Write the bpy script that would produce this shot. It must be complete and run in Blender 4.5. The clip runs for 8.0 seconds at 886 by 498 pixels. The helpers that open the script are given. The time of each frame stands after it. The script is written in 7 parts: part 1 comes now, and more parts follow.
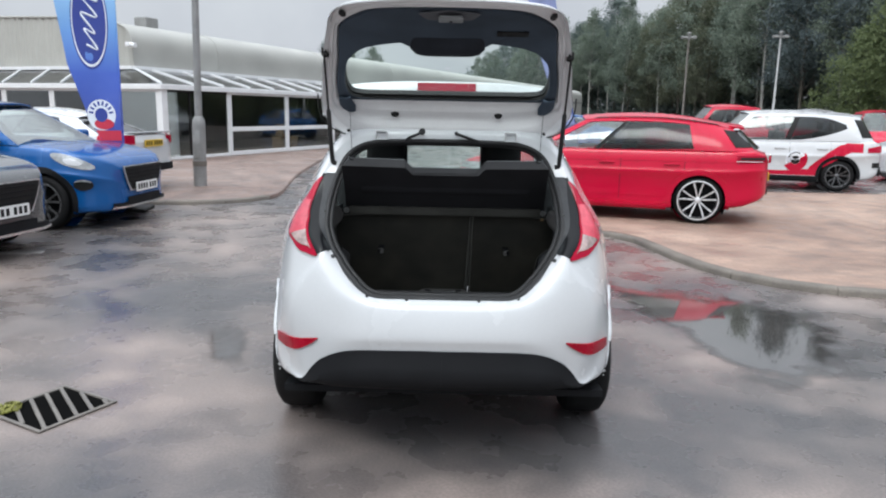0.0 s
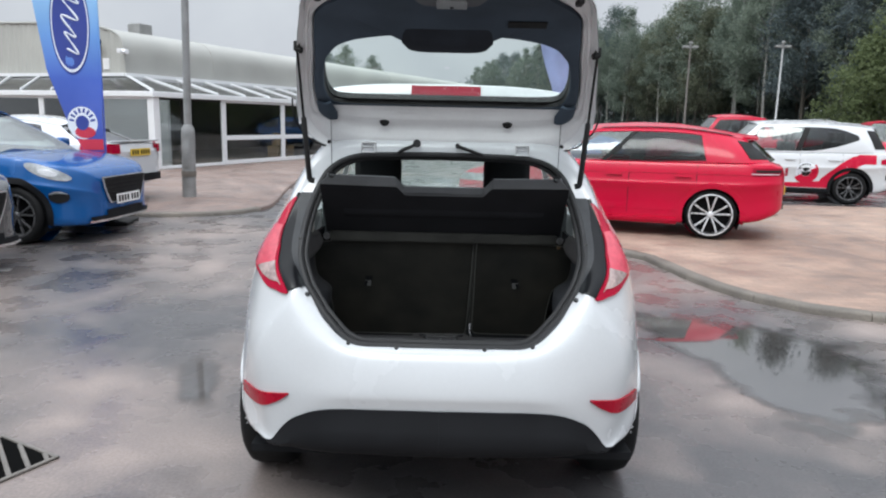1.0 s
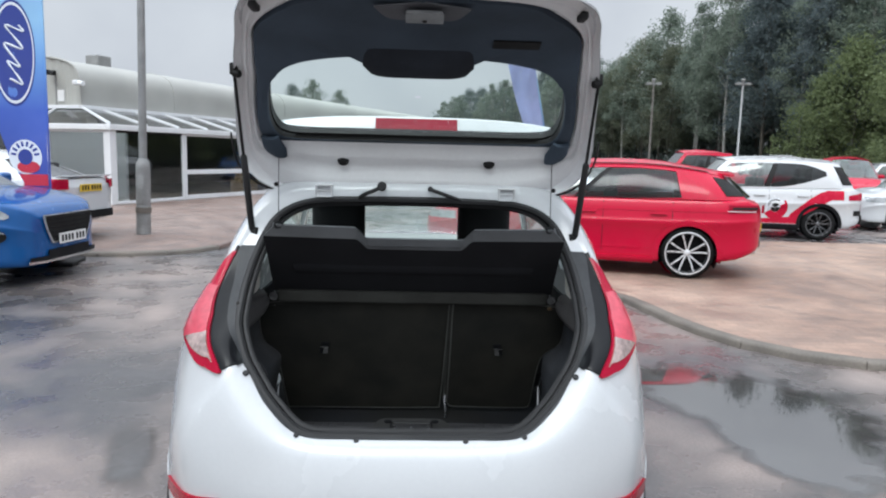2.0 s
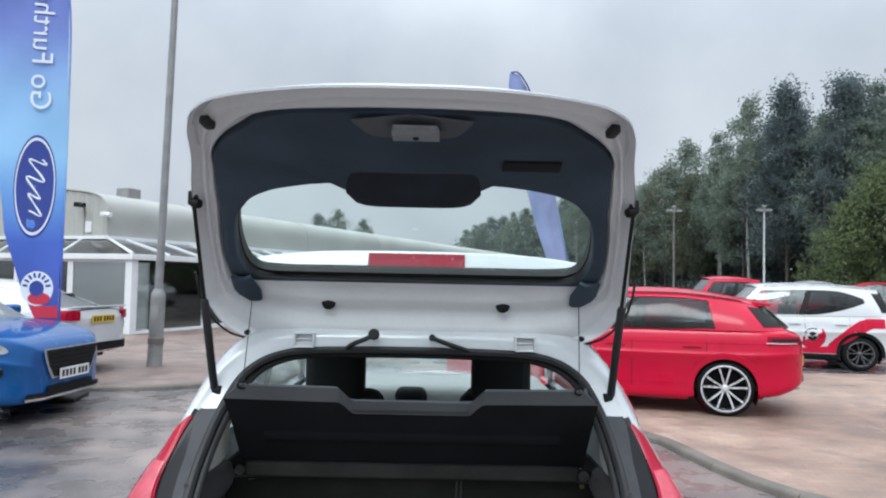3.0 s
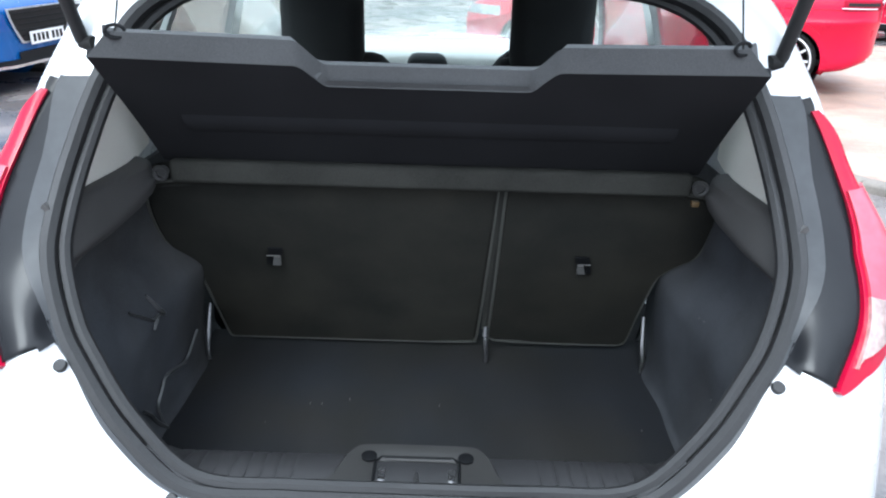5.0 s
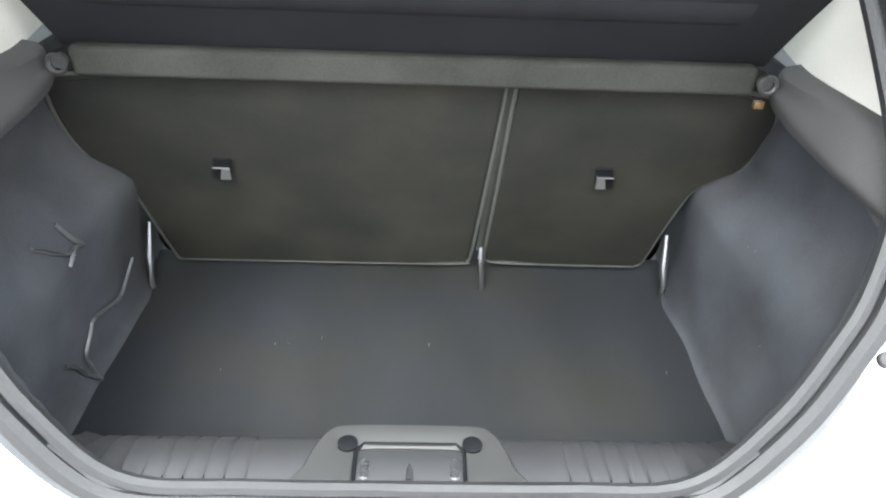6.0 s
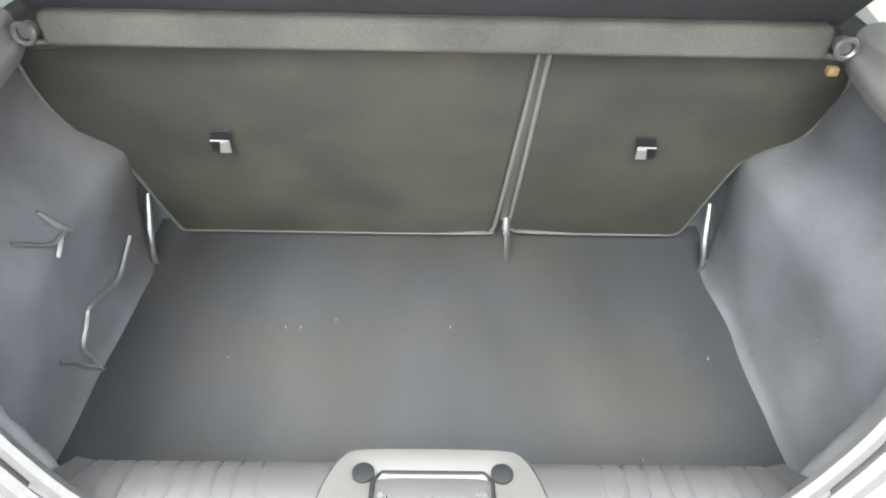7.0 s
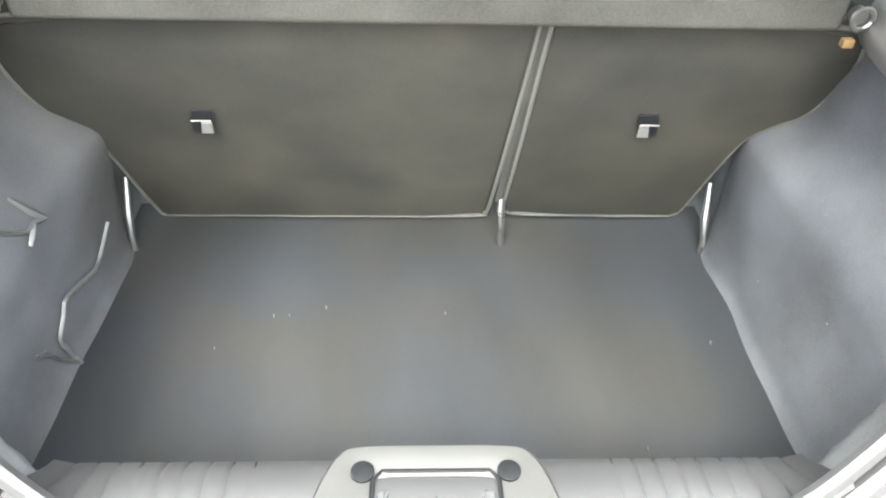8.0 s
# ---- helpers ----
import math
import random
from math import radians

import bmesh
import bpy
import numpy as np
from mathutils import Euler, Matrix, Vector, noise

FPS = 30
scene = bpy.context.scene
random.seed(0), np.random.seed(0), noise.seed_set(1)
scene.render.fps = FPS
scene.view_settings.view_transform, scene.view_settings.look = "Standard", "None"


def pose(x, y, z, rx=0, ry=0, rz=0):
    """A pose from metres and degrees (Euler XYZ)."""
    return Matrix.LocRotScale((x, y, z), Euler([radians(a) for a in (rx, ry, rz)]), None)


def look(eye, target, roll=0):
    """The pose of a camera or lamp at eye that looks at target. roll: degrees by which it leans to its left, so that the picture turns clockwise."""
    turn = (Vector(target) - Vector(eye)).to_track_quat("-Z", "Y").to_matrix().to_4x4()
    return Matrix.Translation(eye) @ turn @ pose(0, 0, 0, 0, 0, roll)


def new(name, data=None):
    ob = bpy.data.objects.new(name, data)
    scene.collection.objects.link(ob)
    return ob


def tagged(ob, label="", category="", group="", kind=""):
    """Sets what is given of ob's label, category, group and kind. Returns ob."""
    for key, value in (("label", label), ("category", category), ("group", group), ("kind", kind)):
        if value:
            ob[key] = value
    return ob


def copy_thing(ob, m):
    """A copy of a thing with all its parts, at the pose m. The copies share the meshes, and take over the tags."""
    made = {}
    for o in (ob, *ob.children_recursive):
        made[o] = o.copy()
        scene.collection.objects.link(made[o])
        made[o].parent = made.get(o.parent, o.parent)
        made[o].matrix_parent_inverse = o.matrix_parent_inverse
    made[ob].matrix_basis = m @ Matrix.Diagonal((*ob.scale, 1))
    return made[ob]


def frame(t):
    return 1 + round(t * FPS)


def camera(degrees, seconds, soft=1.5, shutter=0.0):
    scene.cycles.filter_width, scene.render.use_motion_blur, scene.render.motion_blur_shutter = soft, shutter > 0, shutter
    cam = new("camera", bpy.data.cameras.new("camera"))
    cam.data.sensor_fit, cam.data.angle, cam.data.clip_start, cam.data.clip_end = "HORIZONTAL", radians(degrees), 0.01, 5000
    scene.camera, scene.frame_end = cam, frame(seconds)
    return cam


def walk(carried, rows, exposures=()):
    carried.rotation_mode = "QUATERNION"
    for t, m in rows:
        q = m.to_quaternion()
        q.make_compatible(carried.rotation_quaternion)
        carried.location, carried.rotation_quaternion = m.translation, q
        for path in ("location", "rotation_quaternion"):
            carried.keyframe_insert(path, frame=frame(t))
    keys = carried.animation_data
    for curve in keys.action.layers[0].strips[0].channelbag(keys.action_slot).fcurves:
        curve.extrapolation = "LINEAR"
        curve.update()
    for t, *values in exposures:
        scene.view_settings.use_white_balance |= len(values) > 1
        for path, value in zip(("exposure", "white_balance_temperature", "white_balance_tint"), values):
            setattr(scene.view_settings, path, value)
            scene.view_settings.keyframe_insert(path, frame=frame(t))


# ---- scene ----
cam = camera(64.3, 8.0, 2.1)
PATH = [
    (0, (0.01, -2.716, 1.482), (0.001, -0.753, 1.096), 1.1),
    (0.5, (-0.001, -2.487, 1.469), (0.028, -0.529, 1.059), 1.0),
    (1, (0.008, -2.207, 1.477), (0.002, -0.239, 1.116), 1.3),
    (1.2, (0.005, -2.113, 1.481), (-0.016, -0.144, 1.13), 1.4),
    (2.3, (-0.005, -1.651, 1.504), (0.102, 0.34, 1.352), 1.4),
    (2.5, (0.026, -1.57, 1.517), (0.099, 0.428, 1.469), 1.1),
    (3, (0.057, -1.401, 1.531), (0.069, 0.597, 1.62), 1.2),
    (3.5, (0.01, -1.183, 1.525), (-0.007, 0.813, 1.649), 1.3),
    (4, (0.005, -1.006, 1.476), (0.007, 0.986, 1.303), 1.4),
    (4.3, (0.034, -0.888, 1.455), (0.036, 1.079, 1.093), 1.3),
    (4.5, (0.049, -0.811, 1.445), (0.045, 1.128, 0.953), 1.2),
    (4.8, (0.046, -0.715, 1.421), (0.015, 1.171, 0.755), 1.3),
    (5, (0.03, -0.658, 1.393), (0.021, 1.175, 0.593), 1.6),
    (5.2, (-0.002, -0.595, 1.372), (0.007, 1.19, 0.47), 1.9),
    (6.3, (0.01, -0.354, 1.325), (0.093, 1.282, 0.177), 2.8),
    (6.5, (0.023, -0.32, 1.329), (0.082, 1.279, 0.13), 2.3),
    (7, (-0.003, -0.284, 1.335), (0.026, 1.272, 0.079), 1.5),
    (7.5, (-0.02, -0.257, 1.315), (0.03, 1.279, 0.036), 1.6),
    (8, (-0.019, -0.25, 1.311), (0.059, 1.272, 0.016), 2.1),
]
EXPOSURES = [(0.0, 0.2, 6220, 5), (1.2, 0.2, 6220, 5), (2.5, 0.21, 6020, 4), (3.5, 0.2, 5880, 2), (4.1, 0.36, 5850, 2), (4.6, 0.7, 5950, 3), (5.0, 1.38, 5740, 3), (5.2, 1.9, 5900, 4), (6.3, 3.28, 6500, 4), (7.0, 4.1, 6750, 4), (8.0, 4.25, 6850, 3)]
walk(cam, [(t, look(eye, target, roll)) for t, eye, target, roll in PATH], EXPOSURES)

# ---- light: overcast sky and a very soft sun ----
SUN_ELEVATION, SUN_AZIMUTH = 52.0, 200.0
world = bpy.data.worlds.new("overcast_sky")
scene.world = world
world.use_nodes = True
wn, wl = world.node_tree.nodes, world.node_tree.links
wn.clear()
sky = wn.new("ShaderNodeTexSky")
sky.sky_type, sky.sun_disc = "NISHITA", False
sky.sun_elevation, sky.sun_rotation = radians(SUN_ELEVATION), radians(SUN_AZIMUTH)
sky.air_density, sky.dust_density, sky.ozone_density = 1.0, 4.0, 1.0
sat = wn.new("ShaderNodeHueSaturation")
sat.inputs["Saturation"].default_value = 0.12
sat.inputs["Value"].default_value = 1.0
wl.new(sky.outputs[0], sat.inputs["Color"])
tc = wn.new("ShaderNodeTexCoord")
cloud = wn.new("ShaderNodeTexNoise")
cloud.inputs["Scale"].default_value, cloud.inputs["Detail"].default_value = 3.4, 6.0
wl.new(tc.outputs["Generated"], cloud.inputs["Vector"])
cr = wn.new("ShaderNodeValToRGB")
cr.color_ramp.elements[0].position, cr.color_ramp.elements[1].position = 0.36, 0.66
cr.color_ramp.elements[0].color = (5.55, 5.62, 6.25, 1)
cr.color_ramp.elements[1].color = (7.25, 7.3, 7.75, 1)
wl.new(cloud.outputs[0], cr.inputs[0])
mixw = wn.new("ShaderNodeMix")
mixw.data_type = "RGBA"
mixw.inputs["Factor"].default_value = 0.8
wl.new(sat.outputs[0], mixw.inputs[6])
wl.new(cr.outputs[0], mixw.inputs[7])
sep = wn.new("ShaderNodeSeparateXYZ")
wl.new(tc.outputs["Generated"], sep.inputs[0])
rise = wn.new("ShaderNodeMapRange")
rise.interpolation_type = "SMOOTHSTEP"
rise.inputs[1].default_value, rise.inputs[2].default_value = 0.22, 1.0
rise.inputs[3].default_value, rise.inputs[4].default_value = 0.94, 3.6
wl.new(sep.outputs["Z"], rise.inputs[0])
lift = wn.new("ShaderNodeVectorMath")
lift.operation = "SCALE"
wl.new(mixw.outputs[2], lift.inputs[0])
wl.new(rise.outputs[0], lift.inputs["Scale"])
bg = wn.new("ShaderNodeBackground")
bg.inputs["Strength"].default_value = 0.1
wl.new(lift.outputs[0], bg.inputs["Color"])
wo = wn.new("ShaderNodeOutputWorld")
wl.new(bg.outputs[0], wo.inputs["Surface"])
sun_data = bpy.data.lights.new("sun", "SUN")
sun_data.energy, sun_data.angle, sun_data.color = 0.9, radians(25), (1.0, 0.97, 0.93)
sun = new("sun", sun_data)
sun.matrix_world = look((-20, -55, 75), (0, 0, 0))

# ---- materials ----
def material(name, color, rough=0.5, metal=0.0, vary=0.12, scale=6.0, fine=90.0, bump=0.0, rough_vary=0.1, coat=0.0, spec=0.5, emit=0.0, stretch=None):
    """A surface with colour, gloss and relief varied at a coarse and a fine scale."""
    m = bpy.data.materials.new(name)
    m.use_nodes = True
    n, l = m.node_tree.nodes, m.node_tree.links
    b = n["Principled BSDF"]
    b.inputs["Roughness"].default_value, b.inputs["Metallic"].default_value = rough, metal
    b.inputs["Coat Weight"].default_value, b.inputs["Coat Roughness"].default_value = coat, 0.04
    b.inputs["Specular IOR Level"].default_value = spec
    t = n.new("ShaderNodeTexCoord")
    big, small = n.new("ShaderNodeTexNoise"), n.new("ShaderNodeTexNoise")
    for tex, s, d in ((big, scale, 5.0), (small, fine, 3.0)):
        tex.inputs["Scale"].default_value, tex.inputs["Detail"].default_value = s, d
        l.new(t.outputs["Object"], tex.inputs["Vector"])
    if stretch:
        mp = n.new("ShaderNodeMapping")
        mp.inputs["Scale"].default_value = stretch
        l.new(t.outputs["Object"], mp.inputs["Vector"])
        l.new(mp.outputs[0], big.inputs["Vector"])
    add = n.new("ShaderNodeMath")
    add.operation = "MULTIPLY_ADD"
    add.inputs[1].default_value = 0.5
    l.new(small.outputs[0], add.inputs[0])
    l.new(big.outputs[0], add.inputs[2])
    ramp = n.new("ShaderNodeValToRGB")
    c = Vector(color[:3])
    ramp.color_ramp.elements[0].position, ramp.color_ramp.elements[1].position = 0.45, 1.05
    ramp.color_ramp.elements[0].color = (*(c * (1 - vary)), 1)
    ramp.color_ramp.elements[1].color = (*[min(1.0, v * (1 + vary)) for v in c], 1)
    l.new(add.outputs[0], ramp.inputs[0])
    l.new(ramp.outputs[0], b.inputs["Base Color"])
    rr = n.new("ShaderNodeMapRange")
    rr.inputs[1].default_value, rr.inputs[2].default_value = 0.3, 0.7
    rr.inputs[3].default_value, rr.inputs[4].default_value = max(0.02, rough - rough_vary), min(1.0, rough + rough_vary)
    l.new(big.outputs[0], rr.inputs[0])
    l.new(rr.outputs[0], b.inputs["Roughness"])
    if bump:
        bp = n.new("ShaderNodeBump")
        bp.inputs["Strength"].default_value, bp.inputs["Distance"].default_value = bump, 0.004
        l.new(small.outputs[0], bp.inputs["Height"])
        l.new(bp.outputs[0], b.inputs["Normal"])
    if emit:
        b.inputs["Emission Color"].default_value, b.inputs["Emission Strength"].default_value = (*c, 1), emit
    return m


def glass_material(name, tint, clear=0.9, rough=0.0, haze_lift=0.0, gloss=0.07, slant=0.85):
    """Thin glass: tinted see-through sheet with a mirror gloss that grows at a slant."""
    m = bpy.data.materials.new(name)
    m.use_nodes = True
    n, l = m.node_tree.nodes, m.node_tree.links
    n.clear()
    out, mix = n.new("ShaderNodeOutputMaterial"), n.new("ShaderNodeMixShader")
    tr, gl, lw = n.new("ShaderNodeBsdfTransparent"), n.new("ShaderNodeBsdfGlossy"), n.new("ShaderNodeLayerWeight")
    tr.inputs["Color"].default_value = (*[v * clear for v in tint], 1)
    gl.inputs["Roughness"].default_value = 0.02 + rough
    lw.inputs["Blend"].default_value = 0.5
    pw, ma = n.new("ShaderNodeMath"), n.new("ShaderNodeMath")
    pw.operation, ma.operation = "POWER", "MULTIPLY_ADD"
    pw.inputs[1].default_value, ma.inputs[1].default_value, ma.inputs[2].default_value = 3.0, slant, gloss
    l.new(lw.outputs["Facing"], pw.inputs[0])
    l.new(pw.outputs[0], ma.inputs[0])
    l.new(ma.outputs[0], mix.inputs[0])
    l.new(gl.outputs[0], mix.inputs[2])
    # a share of translucent white lightens the view through, standing for haze
    if haze_lift:
        fog, veil = n.new("ShaderNodeBsdfTranslucent"), n.new("ShaderNodeMixShader")
        fog.inputs["Color"].default_value = (0.86, 0.93, 0.90, 1)
        veil.inputs[0].default_value = haze_lift
        l.new(tr.outputs[0], veil.inputs[1])
        l.new(fog.outputs[0], veil.inputs[2])
        l.new(veil.outputs[0], mix.inputs[1])
    else:
        l.new(tr.outputs[0], mix.inputs[1])
    l.new(mix.outputs[0], out.inputs["Surface"])
    return m


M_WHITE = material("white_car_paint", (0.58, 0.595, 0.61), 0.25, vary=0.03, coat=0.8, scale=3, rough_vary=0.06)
# inner white lightened past the body's, standing for light bounced off the ground
M_WHITE_IN = material("white_inner_bounce_paint", (0.74, 0.745, 0.75), 0.4, vary=0.05, scale=8, coat=0.3)
M_RED = material("red_car_paint", (0.47, 0.002, 0.032), 0.3, vary=0.08, coat=0.4, scale=3, rough_vary=0.05, spec=0.12)
M_BLUE = material("blue_car_paint", (0.007, 0.082, 0.275), 0.25, metal=0.15, vary=0.1, coat=0.6, scale=3, rough_vary=0.05, spec=0.25)
M_DARKGREY = material("dark_grey_car_paint", (0.05, 0.052, 0.055), 0.22, vary=0.08, coat=1.0, scale=3)
M_SILVER = material("silver_car_paint", (0.45, 0.46, 0.47), 0.3, metal=0.4, vary=0.05, coat=1.0)
M_BLACKPL = material("black_grained_plastic", (0.011, 0.0115, 0.013), 0.6, vary=0.25, fine=400, bump=0.1, spec=0.12)
M_PIANO = material("gloss_black_pillar_plastic", (0.008, 0.0085, 0.010), 0.22, vary=0.2, scale=8, fine=60, rough_vary=0.08, spec=0.2)
M_GUTTER = material("glossy_charcoal_gutter", (0.044, 0.046, 0.049), 0.42, vary=0.25, scale=8, fine=60, rough_vary=0.08, spec=0.22)
M_RUBBER = material("black_rubber", (0.014, 0.014, 0.015), 0.6, vary=0.3, fine=200, bump=0.15)
M_TYRE = material("tyre_rubber", (0.010, 0.010, 0.0105), 0.7, vary=0.3, fine=160, bump=0.3, spec=0.15)
M_CARPET = material("black_boot_carpet", (0.019, 0.0195, 0.022), 0.95, vary=0.35, scale=4, fine=900, bump=0.2, spec=0.15)
M_SEATBACK = material("dark_felt_seat_back", (0.029, 0.0285, 0.0245), 0.95, vary=0.4, scale=7, fine=700, bump=0.12, spec=0.15)
M_LINING = material("charcoal_side_carpet", (0.060, 0.0615, 0.065), 0.95, vary=0.45, scale=7, fine=700, bump=0.12, spec=0.15)
M_LEDGE = material("dark_grey_ledge_plastic", (0.072, 0.070, 0.070), 0.6, vary=0.2, fine=500, bump=0.1, spec=0.3)
M_TAG = material("pale_grey_plastic_tag", (0.13, 0.13, 0.127), 0.5, vary=0.05)
M_HINGEBAR = material("grey_felt_hinge_bar", (0.040, 0.0402, 0.0365), 0.95, vary=0.35, scale=9, fine=420, bump=0.3, spec=0.15)
M_LINT = material("pale_lint", (0.085, 0.085, 0.082), 0.8, vary=0.1)
M_FLOOR = material("dusty_boot_floor_carpet", (0.0200, 0.0206, 0.0219), 0.95, vary=0.22, scale=5, fine=700, bump=0.12, spec=0.12, stretch=(2.0, 0.7, 1.0))


def dusty_hazy(m, warm, cool, scale):
    """Lets brownish dust and a cool tint for bluish haze alternate in soft blotches over a fabric."""
    n, l = m.node_tree.nodes, m.node_tree.links
    base = n["Principled BSDF"].inputs["Base Color"]
    t, nz, ramp, mix = n.new("ShaderNodeTexCoord"), n.new("ShaderNodeTexNoise"), n.new("ShaderNodeValToRGB"), n.new("ShaderNodeMix")
    nz.inputs["Scale"].default_value, nz.inputs["Detail"].default_value = scale, 5.0
    ramp.color_ramp.elements[0].position, ramp.color_ramp.elements[1].position = 0.36, 0.64
    ramp.color_ramp.elements[0].color, ramp.color_ramp.elements[1].color = (*cool, 1), (*warm, 1)
    mix.data_type, mix.blend_type = "RGBA", "MULTIPLY"
    mix.inputs["Factor"].default_value = 1.0
    l.new(t.outputs["Object"], nz.inputs["Vector"])
    l.new(nz.outputs[0], ramp.inputs[0])
    l.new(base.links[0].from_socket, mix.inputs[6])
    l.new(ramp.outputs[0], mix.inputs[7])
    l.new(mix.outputs[2], base)


# warm tint for dust; cool tint paints in the boot's bluish haze
dusty_hazy(M_FLOOR, (1.04, 1.0, 0.90), (0.95, 1.0, 1.10), 3.2)
dusty_hazy(M_LINING, (1.03, 1.0, 0.95), (0.96, 1.0, 1.07), 3.0)
dusty_hazy(M_SEATBACK, (1.03, 1.0, 0.96), (0.97, 1.0, 1.05), 3.5)
M_SHELF = material("dark_grey_shelf_felt", (0.084, 0.087, 0.091), 0.9, vary=0.35, scale=4, fine=600, bump=0.2, spec=0.25)
M_GATETRIM = material("blue_grey_tailgate_felt", (0.056, 0.074, 0.098), 0.9, vary=0.4, scale=4, fine=600, bump=0.2, spec=0.2)
M_COVER = material("dark_motor_cover_plastic", (0.024, 0.028, 0.036), 0.75, vary=0.3, scale=12, fine=400, bump=0.1, spec=0.15)
M_LATCH = material("brushed_latch_steel", (0.30, 0.315, 0.32), 0.45, metal=0.3, vary=0.25, scale=30)
M_RECESS = material("mid_grey_latch_recess", (0.105, 0.11, 0.12), 0.6, vary=0.2, scale=10, spec=0.3)
M_TRIMGREY = material("light_grey_pillar_trim", (0.78, 0.76, 0.70), 0.6, vary=0.06, fine=300, bump=0.1)
M_SILLTRIM = material("grey_sill_trim", (0.0190, 0.0187, 0.0198), 0.55, vary=0.15, fine=900, bump=0.05, spec=0.35)
M_LATCHPL = material("pale_grey_latch_plate", (0.0205, 0.020, 0.0194), 0.5, vary=0.1, fine=900, bump=0.04, spec=0.35)
M_PIPING = material("grey_edge_piping", (0.085, 0.085, 0.077), 0.6, vary=0.1)
M_CHROME = material("polished_metal", (0.75, 0.75, 0.76), 0.18, metal=1.0, vary=0.05)
M_RIM = material("silver_alloy", (0.66, 0.67, 0.69), 0.3, metal=0.35, vary=0.06, scale=20)
M_RIMDARK = material("dark_machined_alloy", (0.13, 0.13, 0.135), 0.3, metal=0.6, vary=0.3, scale=20)
M_LAMPRED = material("red_lamp_lens", (0.37, 0.002, 0.028), 0.18, vary=0.15, coat=0.2, spec=0.12)
M_LAMPPINK = material("frosted_red_lamp_lens", (0.56, 0.065, 0.10), 0.22, vary=0.3, coat=0.5, fine=60, spec=0.3)
M_LAMPCLEAR = material("clear_lamp_lens", (0.44, 0.33, 0.31), 0.15, metal=0.45, vary=0.65, scale=22, fine=90, coat=0.8, bump=0.4)
M_BRAKE = material("dark_red_brake_lens", (0.24, 0.003, 0.02), 0.4, vary=0.12, fine=80, spec=0.1)
M_HEADLAMP = material("clear_headlamp", (0.36, 0.375, 0.385), 0.1, metal=0.3, vary=0.5, fine=25, coat=1.0)
M_REFLECTOR = material("deep_red_reflector", (0.30, 0.001, 0.016), 0.2, vary=0.25, fine=120, coat=0.1, spec=0.1)
M_PLATEW = material("white_plate", (0.75, 0.75, 0.74), 0.4, vary=0.04)
M_PLATEY = material("yellow_plate", (0.70, 0.48, 0.05), 0.4, vary=0.06)
M_INK = material("black_ink", (0.013, 0.013, 0.013), 0.55, vary=0.1, spec=0.2)
# dashboard colour paled: sky glare off its top is in the base colour
M_DASH = material("dashboard_sky_glare", (0.42, 0.42, 0.41), 0.4, vary=0.1, fine=300, bump=0.05)
M_SEATS = material("black_seat_cloth", (0.018, 0.018, 0.02), 0.9, vary=0.3, fine=300, bump=0.2)
M_HEADLINER = material("pale_headliner", (0.5, 0.5, 0.48), 0.9, vary=0.05, fine=300, bump=0.1)
M_GLASS = glass_material("car_glass", (0.90, 0.95, 0.93), 0.98)
M_TAILGLASS = glass_material("tailgate_glass", (0.90, 0.965, 0.93), 1.0, haze_lift=0.02, gloss=0.02, slant=0.25)
M_TINT = glass_material("tinted_glass", (0.66, 0.68, 0.69), 0.80, gloss=0.03)
M_CANOPY = glass_material("canopy_glass", (0.8, 0.82, 0.81), 0.95, 0.1)
M_SHOPGLASS = glass_material("shop_glass", (0.85, 0.87, 0.87), 0.9)
M_CONCRETE = material("kerb_concrete", (0.135, 0.118, 0.10), 0.7, vary=0.45, scale=2.2, fine=50, bump=0.5)
M_POLE = material("galvanised_grey_steel", (0.25, 0.25, 0.245), 0.6, metal=0.2, vary=0.25, scale=4, fine=40, bump=0.15)
M_PALEPOLE = material("pale_painted_pole", (0.46, 0.47, 0.47), 0.5, vary=0.2, scale=2)
M_UPVC = material("white_window_frame", (0.72, 0.73, 0.74), 0.4, vary=0.05)
M_CLAD = material("grey_corrugated_cladding", (0.40, 0.40, 0.37), 0.6, vary=0.1, scale=1.0)
M_ROOFW = material("pale_roof_edge", (0.37, 0.37, 0.345), 0.6, vary=0.12, scale=0.8)
# one dark tone stands for the unlit room behind the glass
M_INSIDE = material("showroom_unlit_dark", (0.12, 0.12, 0.122), 0.8, vary=0.3, scale=1)
M_CARDBOARD = material("brown_cardboard", (0.35, 0.24, 0.13), 0.8, vary=0.15)
M_IRON = material("wet_cast_iron", (0.16, 0.145, 0.13), 0.45, metal=0.2, vary=0.3, fine=60, bump=0.4)
M_PIT = material("drain_slot_shade", (0.006, 0.006, 0.006), 0.9, spec=0.0)
M_WET_LEAF = material("yellow_moss", (0.20, 0.20, 0.04), 0.7, vary=0.3)
M_BARK = material("pale_birch_bark", (0.33, 0.325, 0.30), 0.85, vary=0.4, scale=2, fine=12, bump=0.4)
M_BARKD = material("brown_bark", (0.09, 0.08, 0.065), 0.9, vary=0.35, scale=2, fine=12, bump=0.4)
# cloth colour paled to stand for back light and glass haze
M_FLAGPALE = material("backlit_blue_flag_cloth", (0.27, 0.33, 0.56), 0.8, vary=0.35, scale=1.2, fine=60, spec=0.1)
M_FLAGWHITE = material("white_print", (0.72, 0.75, 0.80), 0.7, vary=0.03)
M_FLAGNAVY = material("navy_print", (0.03, 0.05, 0.26), 0.7, vary=0.05)
M_FLAGRED = material("red_print", (0.55, 0.03, 0.06), 0.7, vary=0.05)
